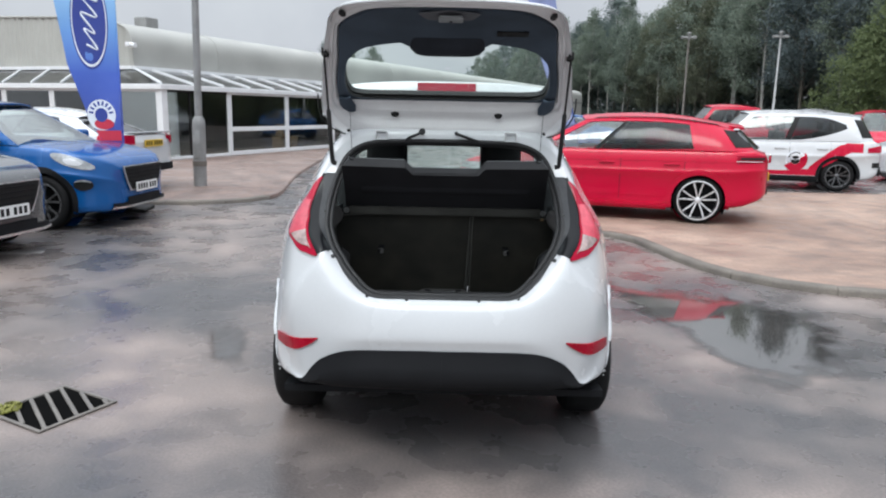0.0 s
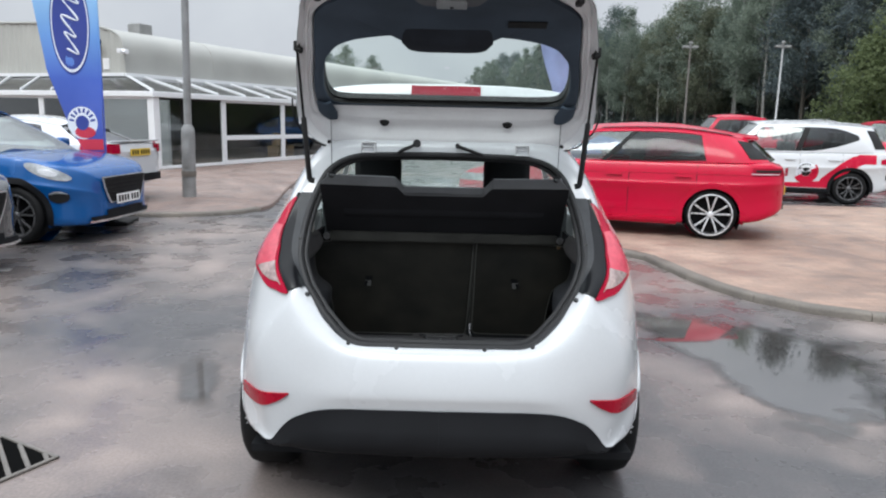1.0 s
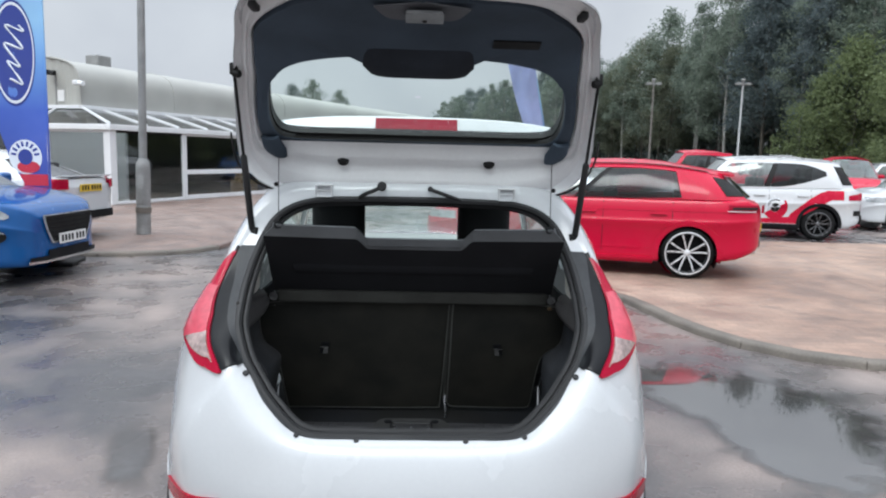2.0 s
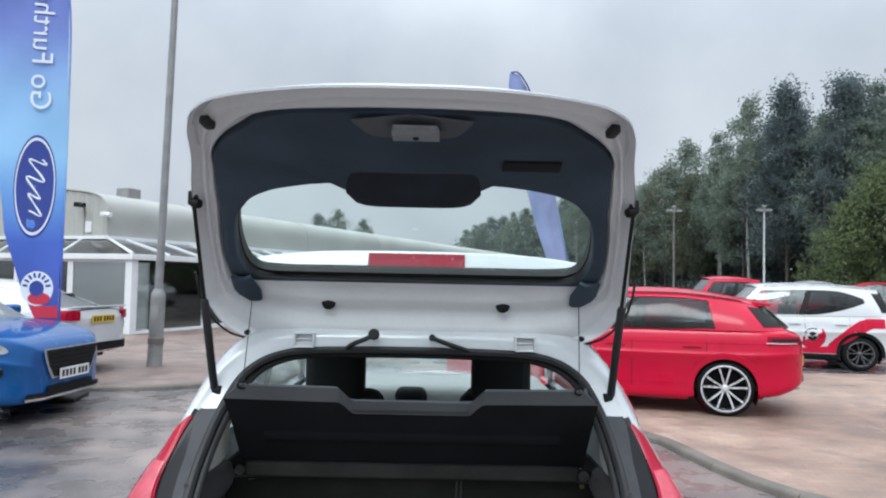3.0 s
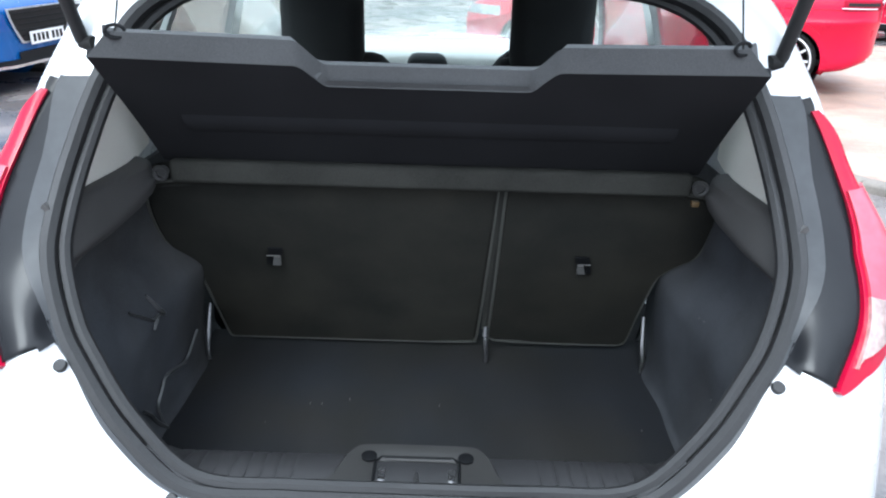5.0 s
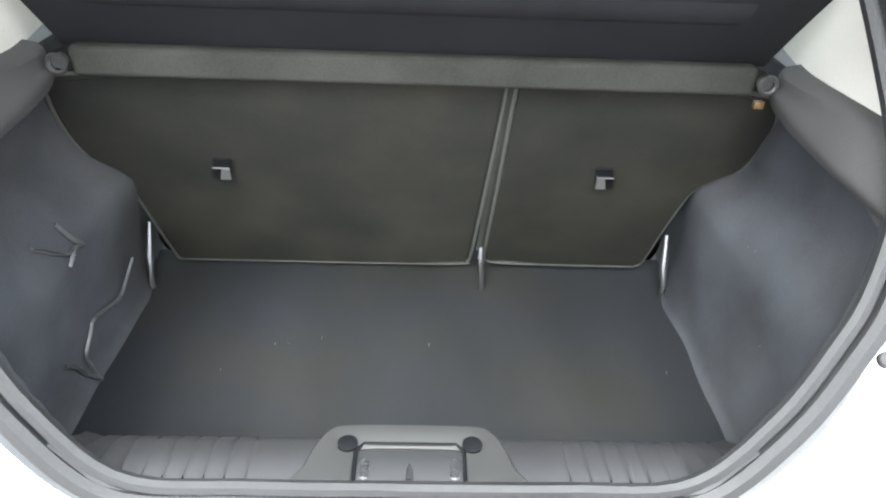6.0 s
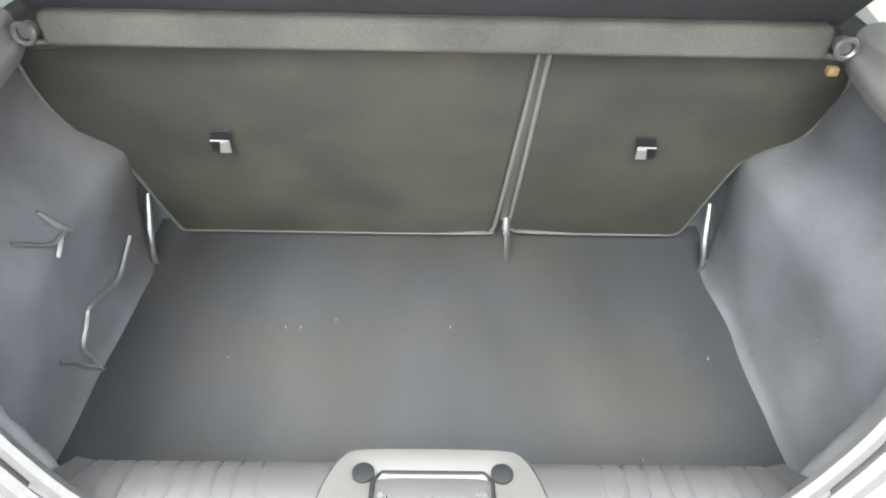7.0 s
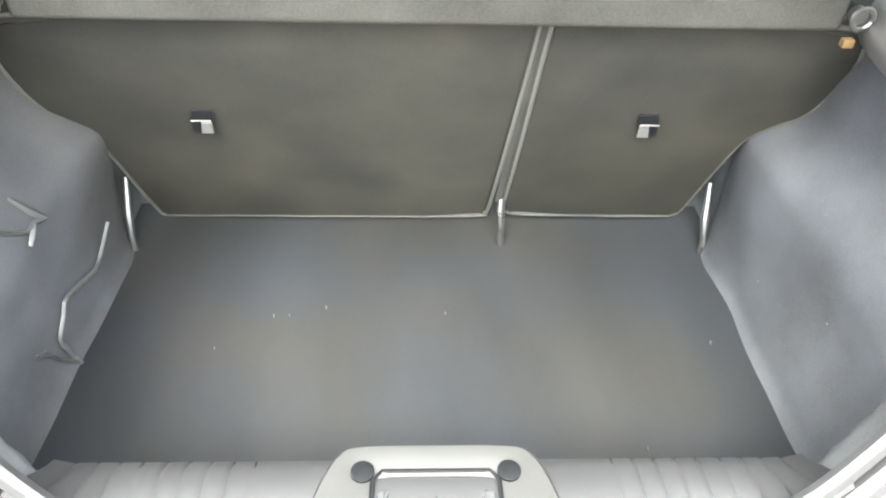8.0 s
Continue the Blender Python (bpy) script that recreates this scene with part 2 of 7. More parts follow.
M_STEEL = material("dull_striker_steel", (0.20, 0.20, 0.205), 0.3, metal=0.9, vary=0.15)
# black of the trim caps, and of painted shade in wells and wheel gaps
M_CAP_SHADE = material("black_cap_and_shade", (0.005, 0.0053, 0.006), 0.6, vary=0.1, spec=0.08)
M_STRAP = material("clear_grey_strap", (0.066, 0.068, 0.070), 0.4, vary=0.2)
M_AMBER = material("amber_tag", (0.085, 0.052, 0.02), 0.5, vary=0.1)
M_LINE = material("worn_white_line_paint", (0.32, 0.31, 0.30), 0.6, vary=0.35, scale=8, fine=60)


def leaf_material(name, dark, light):
    """Leaves that differ clump by clump and let a little light through."""
    m = bpy.data.materials.new(name)
    m.use_nodes = True
    n, l = m.node_tree.nodes, m.node_tree.links
    b = n["Principled BSDF"]
    b.inputs["Roughness"].default_value, b.inputs["Specular IOR Level"].default_value = 0.6, 0.3
    g, o, add = n.new("ShaderNodeNewGeometry"), n.new("ShaderNodeObjectInfo"), n.new("ShaderNodeMath")
    add.operation = "MULTIPLY_ADD"
    add.inputs[1].default_value = 0.45
    l.new(o.outputs["Random"], add.inputs[0])
    ramp = n.new("ShaderNodeValToRGB")
    ramp.color_ramp.elements[0].color, ramp.color_ramp.elements[1].color = (*dark, 1), (*light, 1)
    ramp.color_ramp.elements[1].position = 1.3
    l.new(g.outputs["Random Per Island"], add.inputs[2])
    l.new(add.outputs[0], ramp.inputs[0])
    l.new(ramp.outputs[0], b.inputs["Base Color"])
    thin, mix = n.new("ShaderNodeBsdfTranslucent"), n.new("ShaderNodeMixShader")
    mix.inputs[0].default_value = 0.5
    l.new(ramp.outputs[0], thin.inputs["Color"])
    l.new(b.outputs[0], mix.inputs[1])
    l.new(thin.outputs[0], mix.inputs[2])
    l.new(mix.outputs[0], n["Material Output"].inputs["Surface"])
    return m


# birch and pine tones lightened and blued to carry the haze over the wood
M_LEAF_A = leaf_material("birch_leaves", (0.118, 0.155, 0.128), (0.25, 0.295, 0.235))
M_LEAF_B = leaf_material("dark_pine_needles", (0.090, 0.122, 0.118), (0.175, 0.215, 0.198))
M_LEAF_D = leaf_material("olive_leaves", (0.095, 0.112, 0.078), (0.20, 0.215, 0.150))
M_LEAF_E = leaf_material("blue_dark_needles", (0.072, 0.099, 0.105), (0.150, 0.184, 0.188))
M_LEAF_C = leaf_material("bright_undergrowth", (0.118, 0.152, 0.070), (0.205, 0.248, 0.122))


def ground_material(name, base, tint, wet, brick=False):
    """Wet tarmac or worn paving: damp glossy patches, grit, and paler patches between, partly for wet sheen."""
    m = bpy.data.materials.new(name)
    m.use_nodes = True
    n, l = m.node_tree.nodes, m.node_tree.links
    b = n["Principled BSDF"]
    t = n.new("ShaderNodeTexCoord")
    def noise_node(s, d, r=0.55):
        x = n.new("ShaderNodeTexNoise")
        x.inputs["Scale"].default_value, x.inputs["Detail"].default_value, x.inputs["Roughness"].default_value = s, d, r
        l.new(t.outputs["Object"], x.inputs["Vector"])
        return x
    patch, stain, grit = noise_node(0.55, 4), noise_node(2.3, 5), noise_node(70, 2)
    mixc = n.new("ShaderNodeMix")
    mixc.data_type = "RGBA"
    ramp = n.new("ShaderNodeMapRange")
    ramp.inputs[1].default_value, ramp.inputs[2].default_value = 0.42, 0.66
    l.new(patch.outputs[0], ramp.inputs[0])
    l.new(ramp.outputs[0], mixc.inputs["Factor"])
    mixc.inputs[6].default_value, mixc.inputs[7].default_value = (*base, 1), (*tint, 1)
    mul = n.new("ShaderNodeMix")
    mul.data_type, mul.blend_type = "RGBA", "MULTIPLY"
    mul.inputs["Factor"].default_value = 0.75
    sr = n.new("ShaderNodeValToRGB")
    sr.color_ramp.elements[0].position, sr.color_ramp.elements[1].position = 0.30, 0.72
    sr.color_ramp.elements[0].color, sr.color_ramp.elements[1].color = (0.62, 0.6, 0.6, 1), (1.25, 1.22, 1.2, 1)
    l.new(stain.outputs[0], sr.inputs[0])
    l.new(mixc.outputs[2], mul.inputs[6])
    l.new(sr.outputs[0], mul.inputs[7])
    last = mul.outputs[2]
    height = grit.outputs[0]
    if brick:
        bt = n.new("ShaderNodeTexBrick")
        bt.inputs["Scale"].default_value = 1.0
        bt.inputs["Brick Width"].default_value, bt.inputs["Row Height"].default_value = 0.2, 0.1
        bt.inputs["Mortar Size"].default_value, bt.inputs["Mortar Smooth"].default_value = 0.006, 0.5
        bt.inputs["Color1"].default_value, bt.inputs["Color2"].default_value = (1.15, 1.1, 1.08, 1), (0.82, 0.82, 0.84, 1)
        bt.inputs["Mortar"].default_value = (0.6, 0.6, 0.6, 1)
        l.new(t.outputs["Object"], bt.inputs["Vector"])
        mb = n.new("ShaderNodeMix")
        mb.data_type, mb.blend_type = "RGBA", "MULTIPLY"
        mb.inputs["Factor"].default_value = 0.6
        l.new(last, mb.inputs[6])
        l.new(bt.outputs["Color"], mb.inputs[7])
        last = mb.outputs[2]
    g2 = n.new("ShaderNodeMix")
    g2.data_type, g2.blend_type = "RGBA", "MULTIPLY"
    g2.inputs["Factor"].default_value = 0.35
    gr = n.new("ShaderNodeValToRGB")
    gr.color_ramp.elements[0].position, gr.color_ramp.elements[1].position = 0.35, 0.65
    gr.color_ramp.elements[0].color, gr.color_ramp.elements[1].color = (0.55, 0.55, 0.55, 1), (1.3, 1.3, 1.3, 1)
    l.new(grit.outputs[0], gr.inputs[0])
    l.new(last, g2.inputs[6])
    l.new(gr.outputs[0], g2.inputs[7])
    l.new(g2.outputs[2], b.inputs["Base Color"])
    rr = n.new("ShaderNodeMapRange")
    rr.inputs[1].default_value, rr.inputs[2].default_value = 0.42, 0.60
    rr.inputs[3].default_value, rr.inputs[4].default_value = wet
    l.new(stain.outputs[0], rr.inputs[0])
    l.new(rr.outputs[0], b.inputs["Roughness"])
    bp = n.new("ShaderNodeBump")
    bp.inputs["Strength"].default_value, bp.inputs["Distance"].default_value = 0.35, 0.004
    l.new(height, bp.inputs["Height"])
    l.new(bp.outputs[0], b.inputs["Normal"])
    return m


# tarmac colours lifted to carry some of the sky's sheen on the wet
M_TARMAC = ground_material("wet_tarmac", (0.086, 0.083, 0.085), (0.26, 0.215, 0.195), (0.19, 0.48))
M_PAVING = ground_material("damp_pink_paving", (0.262, 0.182, 0.142), (0.37, 0.270, 0.212), (0.5, 0.8), brick=True)
M_PAVING_GREY = ground_material("damp_grey_paving", (0.205, 0.150, 0.128), (0.28, 0.222, 0.195), (0.45, 0.75), brick=True)
M_WATER = material("rain_puddle", (0.055, 0.050, 0.047), 0.03, vary=0.3, scale=2, rough_vary=0.02)


def thin_water(m, thin=0.58, full=0.98):
    """Water that thins out to nothing towards its ragged edge."""
    n, l = m.node_tree.nodes, m.node_tree.links
    at, nz, add, mr = n.new("ShaderNodeAttribute"), n.new("ShaderNodeTexNoise"), n.new("ShaderNodeMath"), n.new("ShaderNodeMapRange")
    at.attribute_name = "depth"
    nz.inputs["Scale"].default_value, nz.inputs["Detail"].default_value = 5.0, 6.0
    t = n.new("ShaderNodeTexCoord")
    l.new(t.outputs["Object"], nz.inputs["Vector"])
    add.operation = "ADD"
    l.new(at.outputs["Fac"], add.inputs[0])
    l.new(nz.outputs[0], add.inputs[1])
    mr.inputs[1].default_value, mr.inputs[2].default_value = thin, full
    l.new(add.outputs[0], mr.inputs[0])
    tr, mix = n.new("ShaderNodeBsdfTransparent"), n.new("ShaderNodeMixShader")
    l.new(mr.outputs[0], mix.inputs[0])
    l.new(tr.outputs[0], mix.inputs[1])
    l.new(n["Principled BSDF"].outputs[0], mix.inputs[2])
    l.new(mix.outputs[0], n["Material Output"].inputs["Surface"])


thin_water(M_WATER)
M_FILM = material("thin_rain_film", (0.088, 0.082, 0.080), 0.03, vary=0.3, scale=2, rough_vary=0.02)
thin_water(M_FILM, 0.78, 1.75)
for wet, index in ((M_WATER, 3.1), (M_FILM, 1.9)):
    wet.node_tree.nodes["Principled BSDF"].inputs["IOR"].default_value = index
M_EARTH = material("wood_floor_grass", (0.05, 0.065, 0.03), 0.95, vary=0.4, scale=1.5, fine=15, bump=0.6)

# ---- mesh helpers ----
def mesh_object(name, bm, mat, smooth=True):
    bmesh.ops.recalc_face_normals(bm, faces=bm.faces)
    me = bpy.data.meshes.new(name)
    bm.to_mesh(me)
    bm.free()
    for p in me.polygons:
        p.use_smooth = smooth
    if smooth:
        me.set_sharp_from_angle(angle=radians(38))
    for mm in (mat if isinstance(mat, (list, tuple)) else [mat]):
        me.materials.append(mm)
    return new(name, me)


def part(name, bm, mat, parent, label="", smooth=True):
    ob = mesh_object(name, bm, mat, smooth)
    ob.parent = parent
    if label:
        tagged(ob, label)
    return ob


def thing(name, label, category, group="", kind="", at=None):
    ob = new(name)
    ob.empty_display_size = 0.2
    if at is not None:
        ob.matrix_world = at
    return tagged(ob, label, category, group, kind)


def grid(bm, pts, close_u=False, close_v=False):
    """Faces over a rectangle of points, rows of columns."""
    vs = [[bm.verts.new(p) for p in row] for row in pts]
    nu, nv = len(vs), len(vs[0])
    for i in range(nu if close_u else nu - 1):
        for j in range(nv if close_v else nv - 1):
            q = [vs[i][j], vs[(i + 1) % nu][j], vs[(i + 1) % nu][(j + 1) % nv], vs[i][(j + 1) % nv]]
            try:
                bm.faces.new(q)
            except ValueError:
                pass
    return vs


def slab(bm, pts, thick, away=None):
    """A curved plate over a rectangle of points: pushed out along its normals by thick, and closed round its edges."""
    P = np.array(pts, float)
    du, dv = np.gradient(P, axis=0), np.gradient(P, axis=1)
    nrm = np.cross(du, dv)
    nrm /= np.linalg.norm(nrm, axis=2, keepdims=True) + 1e-9
    if away is not None and (nrm.mean((0, 1)) @ np.array(away)) < 0:
        nrm = -nrm
    Q = P + nrm * thick
    a, b = grid(bm, P.tolist()), grid(bm, Q.tolist())
    nu, nv = P.shape[:2]
    rim = [(i, 0) for i in range(nu)] + [(nu - 1, j) for j in range(1, nv)] + [(i, nv - 1) for i in range(nu - 2, -1, -1)] + [(0, j) for j in range(nv - 2, 0, -1)]
    for (i, j), (k, m) in zip(rim, rim[1:] + rim[:1]):
        try:
            bm.faces.new([a[i][j], a[k][m], b[k][m], b[i][j]])
        except ValueError:
            pass


def box(bm, lo, hi, bevel=0.0, m=None, seg=2):
    """A box between two corners, with rounded edges."""
    vs = [bm.verts.new((x, y, z)) for x in (lo[0], hi[0]) for y in (lo[1], hi[1]) for z in (lo[2], hi[2])]
    fs = [bm.faces.new([vs[i] for i in q]) for q in ((0, 1, 3, 2), (4, 6, 7, 5), (0, 4, 5, 1), (2, 3, 7, 6), (0, 2, 6, 4), (1, 5, 7, 3))]
    geo = vs
    if bevel:
        es = list({e for f in fs for e in f.edges})
        r = bmesh.ops.bevel(bm, geom=es, offset=bevel, segments=seg, profile=0.5, affect="EDGES")
        geo = list({v for f in r["faces"] for v in f.verts} | {v for v in vs if v.is_valid})
    if m is not None:
        bmesh.ops.transform(bm, matrix=m, verts=geo)
    return geo


def tube(bm, path, radius, sides=8, cap=True, closed=False):
    """A round bar along points; radius is one number or one for each point."""
    P = [Vector(p) for p in path]
    n = len(P)
    R = [radius] * n if isinstance(radius, (int, float)) else radius
    rings, side = [], None
    for i, p in enumerate(P):
        d = (P[(i + 1) % n] - P[i - 1]) if closed else (P[min(i + 1, n - 1)] - P[max(i - 1, 0)])
        d = d.normalized()
        if side is None:
            side = d.orthogonal().normalized()
        side = (side - d * side.dot(d)).normalized()
        up = d.cross(side)
        rings.append([p + (side * math.cos(a) + up * math.sin(a)) * R[i] for a in [2 * math.pi * k / sides for k in range(sides)]])
    vs = grid(bm, rings, close_u=closed, close_v=True)
    if cap and not closed:
        bm.faces.new(vs[0][::-1])
        bm.faces.new(vs[-1])


def disc(bm, centre, normal, radius, depth, sides=20, dome=0.0):
    """A button: a short cylinder along normal, with a slightly domed face."""
    c, d = Vector(centre), Vector(normal).normalized()
    tube(bm, [c, c + d * depth * 0.8, c + d * depth, c + d * (depth + dome)], [radius, radius, radius * 0.88, radius * 0.3], sides)


def prism(bm, outline, z0, z1):
    """An upright block over an outline of (x, y)."""
    lo, hi = [bm.verts.new((x, y, z0)) for x, y in outline], [bm.verts.new((x, y, z1)) for x, y in outline]
    bm.faces.new(lo[::-1])
    bm.faces.new(hi)
    for i in range(len(lo)):
        j = (i + 1) % len(lo)
        bm.faces.new([lo[i], lo[j], hi[j], hi[i]])


def smooth_line(pts, per=6, closed=False):
    """A smooth curve through points."""
    P = np.array(pts, float)
    n, out = len(P), []
    for i in range(n if closed else n - 1):
        a, b, c, d = (P[(i + k) % n] if closed else P[min(max(i + k, 0), n - 1)] for k in (-1, 0, 1, 2))
        for k in range(per):
            t = k / per
            out.append(0.5 * (2 * b + (c - a) * t + (2 * a - 5 * b + 4 * c - d) * t * t + (3 * b - a - 3 * c + d) * t ** 3))
    if not closed:
        out.append(P[-1])
    return np.array(out)


def keyed(x, keys):
    """A value that eases between (place, value) keys without overshoot."""
    if x <= keys[0][0]:
        return keys[0][1]
    for (a, u), (b, v) in zip(keys, keys[1:]):
        if x <= b:
            t = (x - a) / (b - a)
            return u + (v - u) * t
    return keys[-1][1]


# ---- ground, road, pavements ----
bm = bmesh.new()
grid(bm, [[(x, y, 0.0) for x in (-400, -60, -20, -8, -3, 0, 3, 8, 20, 60, 400)] for y in (-300, -40, -10, -4, 0, 4, 10, 25, 60, 200, 600)])
tagged(mesh_object("ground", bm, M_TARMAC, False), "wet dark grey tarmac yard with damp patches, paled for wet sheen", "ground", kind="structure")

KERB_R = smooth_line([(-0.5, 10.9), (-0.6, 8.0), (-0.3, 6.7), (0.5, 6.05), (1.4, 5.95), (1.95, 5.8), (2.2, 5.4), (2.3, 4.8), (2.43, 4.15), (2.72, 3.55), (3.15, 3.2), (3.8, 3.0), (5.5, 2.7), (9, 2.15), (15, 1.3), (24, 0.2)], 7)
KERB_L = smooth_line([(-16, 8.2), (-10, 7.9), (-5.5, 7.75), (-4.2, 7.85), (-3.4, 8.1), (-2.98, 8.6), (-2.85, 9.2), (-2.95, 10.2), (-3.2, 12), (-3.4, 14.4), (-3.6, 19), (-3.2, 25)], 7)


def kerb_and_paving(name, line, rest, side, label, mat, flush=99.0):
    """A raised pavement whose edge is a row of kerb stones along a line; rest closes its outline."""
    L = np.array(line)
    tang = np.gradient(L, axis=0)
    tang /= np.linalg.norm(tang, axis=1, keepdims=True)
    inner = L + side * np.stack([-tang[:, 1], tang[:, 0]], 1) * 0.13
    bm = bmesh.new()
    prism(bm, [tuple(p) for p in inner] + rest, -0.1, 0.055)
    pave = tagged(mesh_object(name, bm, mat, False), label, "pavement", kind="structure")
    # stones of about 0.9 m
    s = np.r_[0, np.cumsum(np.linalg.norm(np.diff(L, axis=0), axis=1))]
    count = int(s[-1] / 0.9)
    for k in range(count):
        a, b = k * s[-1] / count + 0.003, (k + 1) * s[-1] / count - 0.003
        q = [a, (a + b) / 2, b]
        P = np.stack([np.interp(q, s, L[:, 0]), np.interp(q, s, L[:, 1])], 1)
        T = np.stack([np.interp(q, s, tang[:, 0]), np.interp(q, s, tang[:, 1])], 1)
        N = side * np.stack([-T[:, 1], T[:, 0]], 1)
        N /= np.linalg.norm(N, axis=1, keepdims=True)
        lift = random.uniform(-0.004, 0.004)
        prof = [(0.0, -0.05), (0.006, 0.036 + lift), (0.016, 0.052 + lift), (0.034, 0.060 + lift), (0.128, 0.060 + lift), (0.128, -0.05)]
        bm = bmesh.new()
        rows = [[(*(P[i] + N[i] * w), z) for w, z in prof] for i in range(3)]
        vs = grid(bm, rows)
        bm.faces.new(vs[0])
        bm.faces.new(vs[-1][::-1])
        part("kerb_stone", bm, M_CONCRETE if P[1][1] < flush else mat, pave)
    return pave


kerb_and_paving("pavement_display_island", KERB_R, [(26, 0.3), (26, 10.9)], 1, "raised pink-grey paved display area with concrete kerb", M_PAVING)
kerb_and_paving("pavement_showroom", KERB_L, [(-3.2, 30), (-40, 30), (-40, 8.2)], 1, "raised pink-grey pavement in front of the showroom", M_PAVING_GREY, 8.75)

# puddles: thin sheets of still water with wavering, thinning edges
def puddle(outline, label, rough=0.10, mat=None):
    edge = smooth_line(outline, 8, True)
    edge = [(x + rough * noise.noise((x * 2.5, y * 2.5, 1)) + 0.3 * rough * noise.noise((x * 9, y * 9, 1)), y + rough * noise.noise((x * 2.5, y * 2.5, 7)) + 0.3 * rough * noise.noise((x * 9, y * 9, 5))) for x, y in edge]
    mid = np.mean(edge, axis=0)
    bm = bmesh.new()
    deep = bm.verts.layers.float.new("depth")
    vs = grid(bm, [[(mid[0] + (x - mid[0]) * f, mid[1] + (y - mid[1]) * f, 0.003) for x, y in edge] for f in (1.15, 0.98, 0.84, 0.70, 0.5, 0.01)], close_v=True)
    for row, d in zip(vs, (0.0, 0.12, 0.3, 0.5, 0.9, 1.0)):
        for v in row:
            v[deep] = d
    tagged(mesh_object("puddle_water", bm, mat or M_WATER, False), label, "puddle", kind="structure")


puddle([(1.42, 3.35), (1.9, 3.15), (2.35, 2.98), (2.72, 2.65), (2.75, 2.1), (2.5, 1.5), (2.3, 1.05), (2.1, 0.98), (1.78, 1.2), (1.66, 1.6), (1.62, 2.1), (1.4, 2.7)], "shallow rain puddle mirroring the trees")
puddle([(-1.64, 1.98), (-1.50, 2.04), (-1.36, 1.96), (-1.20, 1.5), (-1.14, 1.12), (-1.24, 1.02), (-1.40, 1.18), (-1.54, 1.58)], "thin film of rain mirroring the lamp column", 0.05, M_FILM)
# parking bay line beside the dark car
bm = bmesh.new()
prism(bm, [(-6.5, 3.62), (-6.5, 3.52), (-4.05, 4.18), (-4.07, 4.28)], 0.0, 0.004)
tagged(mesh_object("bay_line", bm, M_LINE, False), "worn white parking bay line", "road marking", kind="structure")


def drain_grate():
    g = thing("drain_grate", "rusty cast-iron drain grate with diagonal bars, set in tarmac", "drain", at=pose(-1.915, 0.535, 0.0, 0, 0, -28))
    w = 0.205
    # flat black plate stands for the shade in the slots; no hole is cut
    bm = bmesh.new()
    box(bm, (-w, -w, 0.001), (w, w, 0.004))
    part("pit", bm, M_PIT, g, smooth=False)
    e = 0.018
    for a, b in (((-w, -w), (w, -w + e)), ((-w, w - e), (w, w)), ((-w, -w + e), (-w + e, w - e)), ((w - e, -w + e), (w, w - e))):
        bm = bmesh.new()
        box(bm, (*a, 0.0), (*b, 0.012), 0.003, seg=1)
        part("frame_side", bm, M_IRON, g, smooth=False)
    ang = radians(156)
    ux, uy = math.cos(ang), math.sin(ang)
    q = w - e
    for k in range(-3, 4):
        ox, oy = -uy * 0.074 * k, ux * 0.074 * k
        ends = sorted([((c - ox) / ux) for c in (-q, q)])
        ends2 = sorted([((c - oy) / uy) for c in (-q, q)])
        lo, hi = max(ends[0], ends2[0]), min(ends[1], ends2[1])
        if hi - lo < 0.05:
            continue
        bm = bmesh.new()
        box(bm, (lo, -0.010, 0.002), (hi, 0.010, 0.011), 0.002, m=Matrix.Translation((ox, oy, 0)) @ Matrix.Rotation(ang, 4, "Z"), seg=1)
        part("bar", bm, M_IRON, g, smooth=False)
    bm = bmesh.new()
    for k in range(60):
        a, r = random.uniform(0, 6.3), 0.07 * math.sqrt(random.random())
        x, y = -0.17 + r * math.cos(a), -0.13 + r * math.sin(a)
        box(bm, (x - 0.009, y - 0.006, 0.012), (x + 0.009, y + 0.006, 0.02))
    part("moss", bm, M_WET_LEAF, g, "yellow-green moss and leaves", smooth=False)


drain_grate()


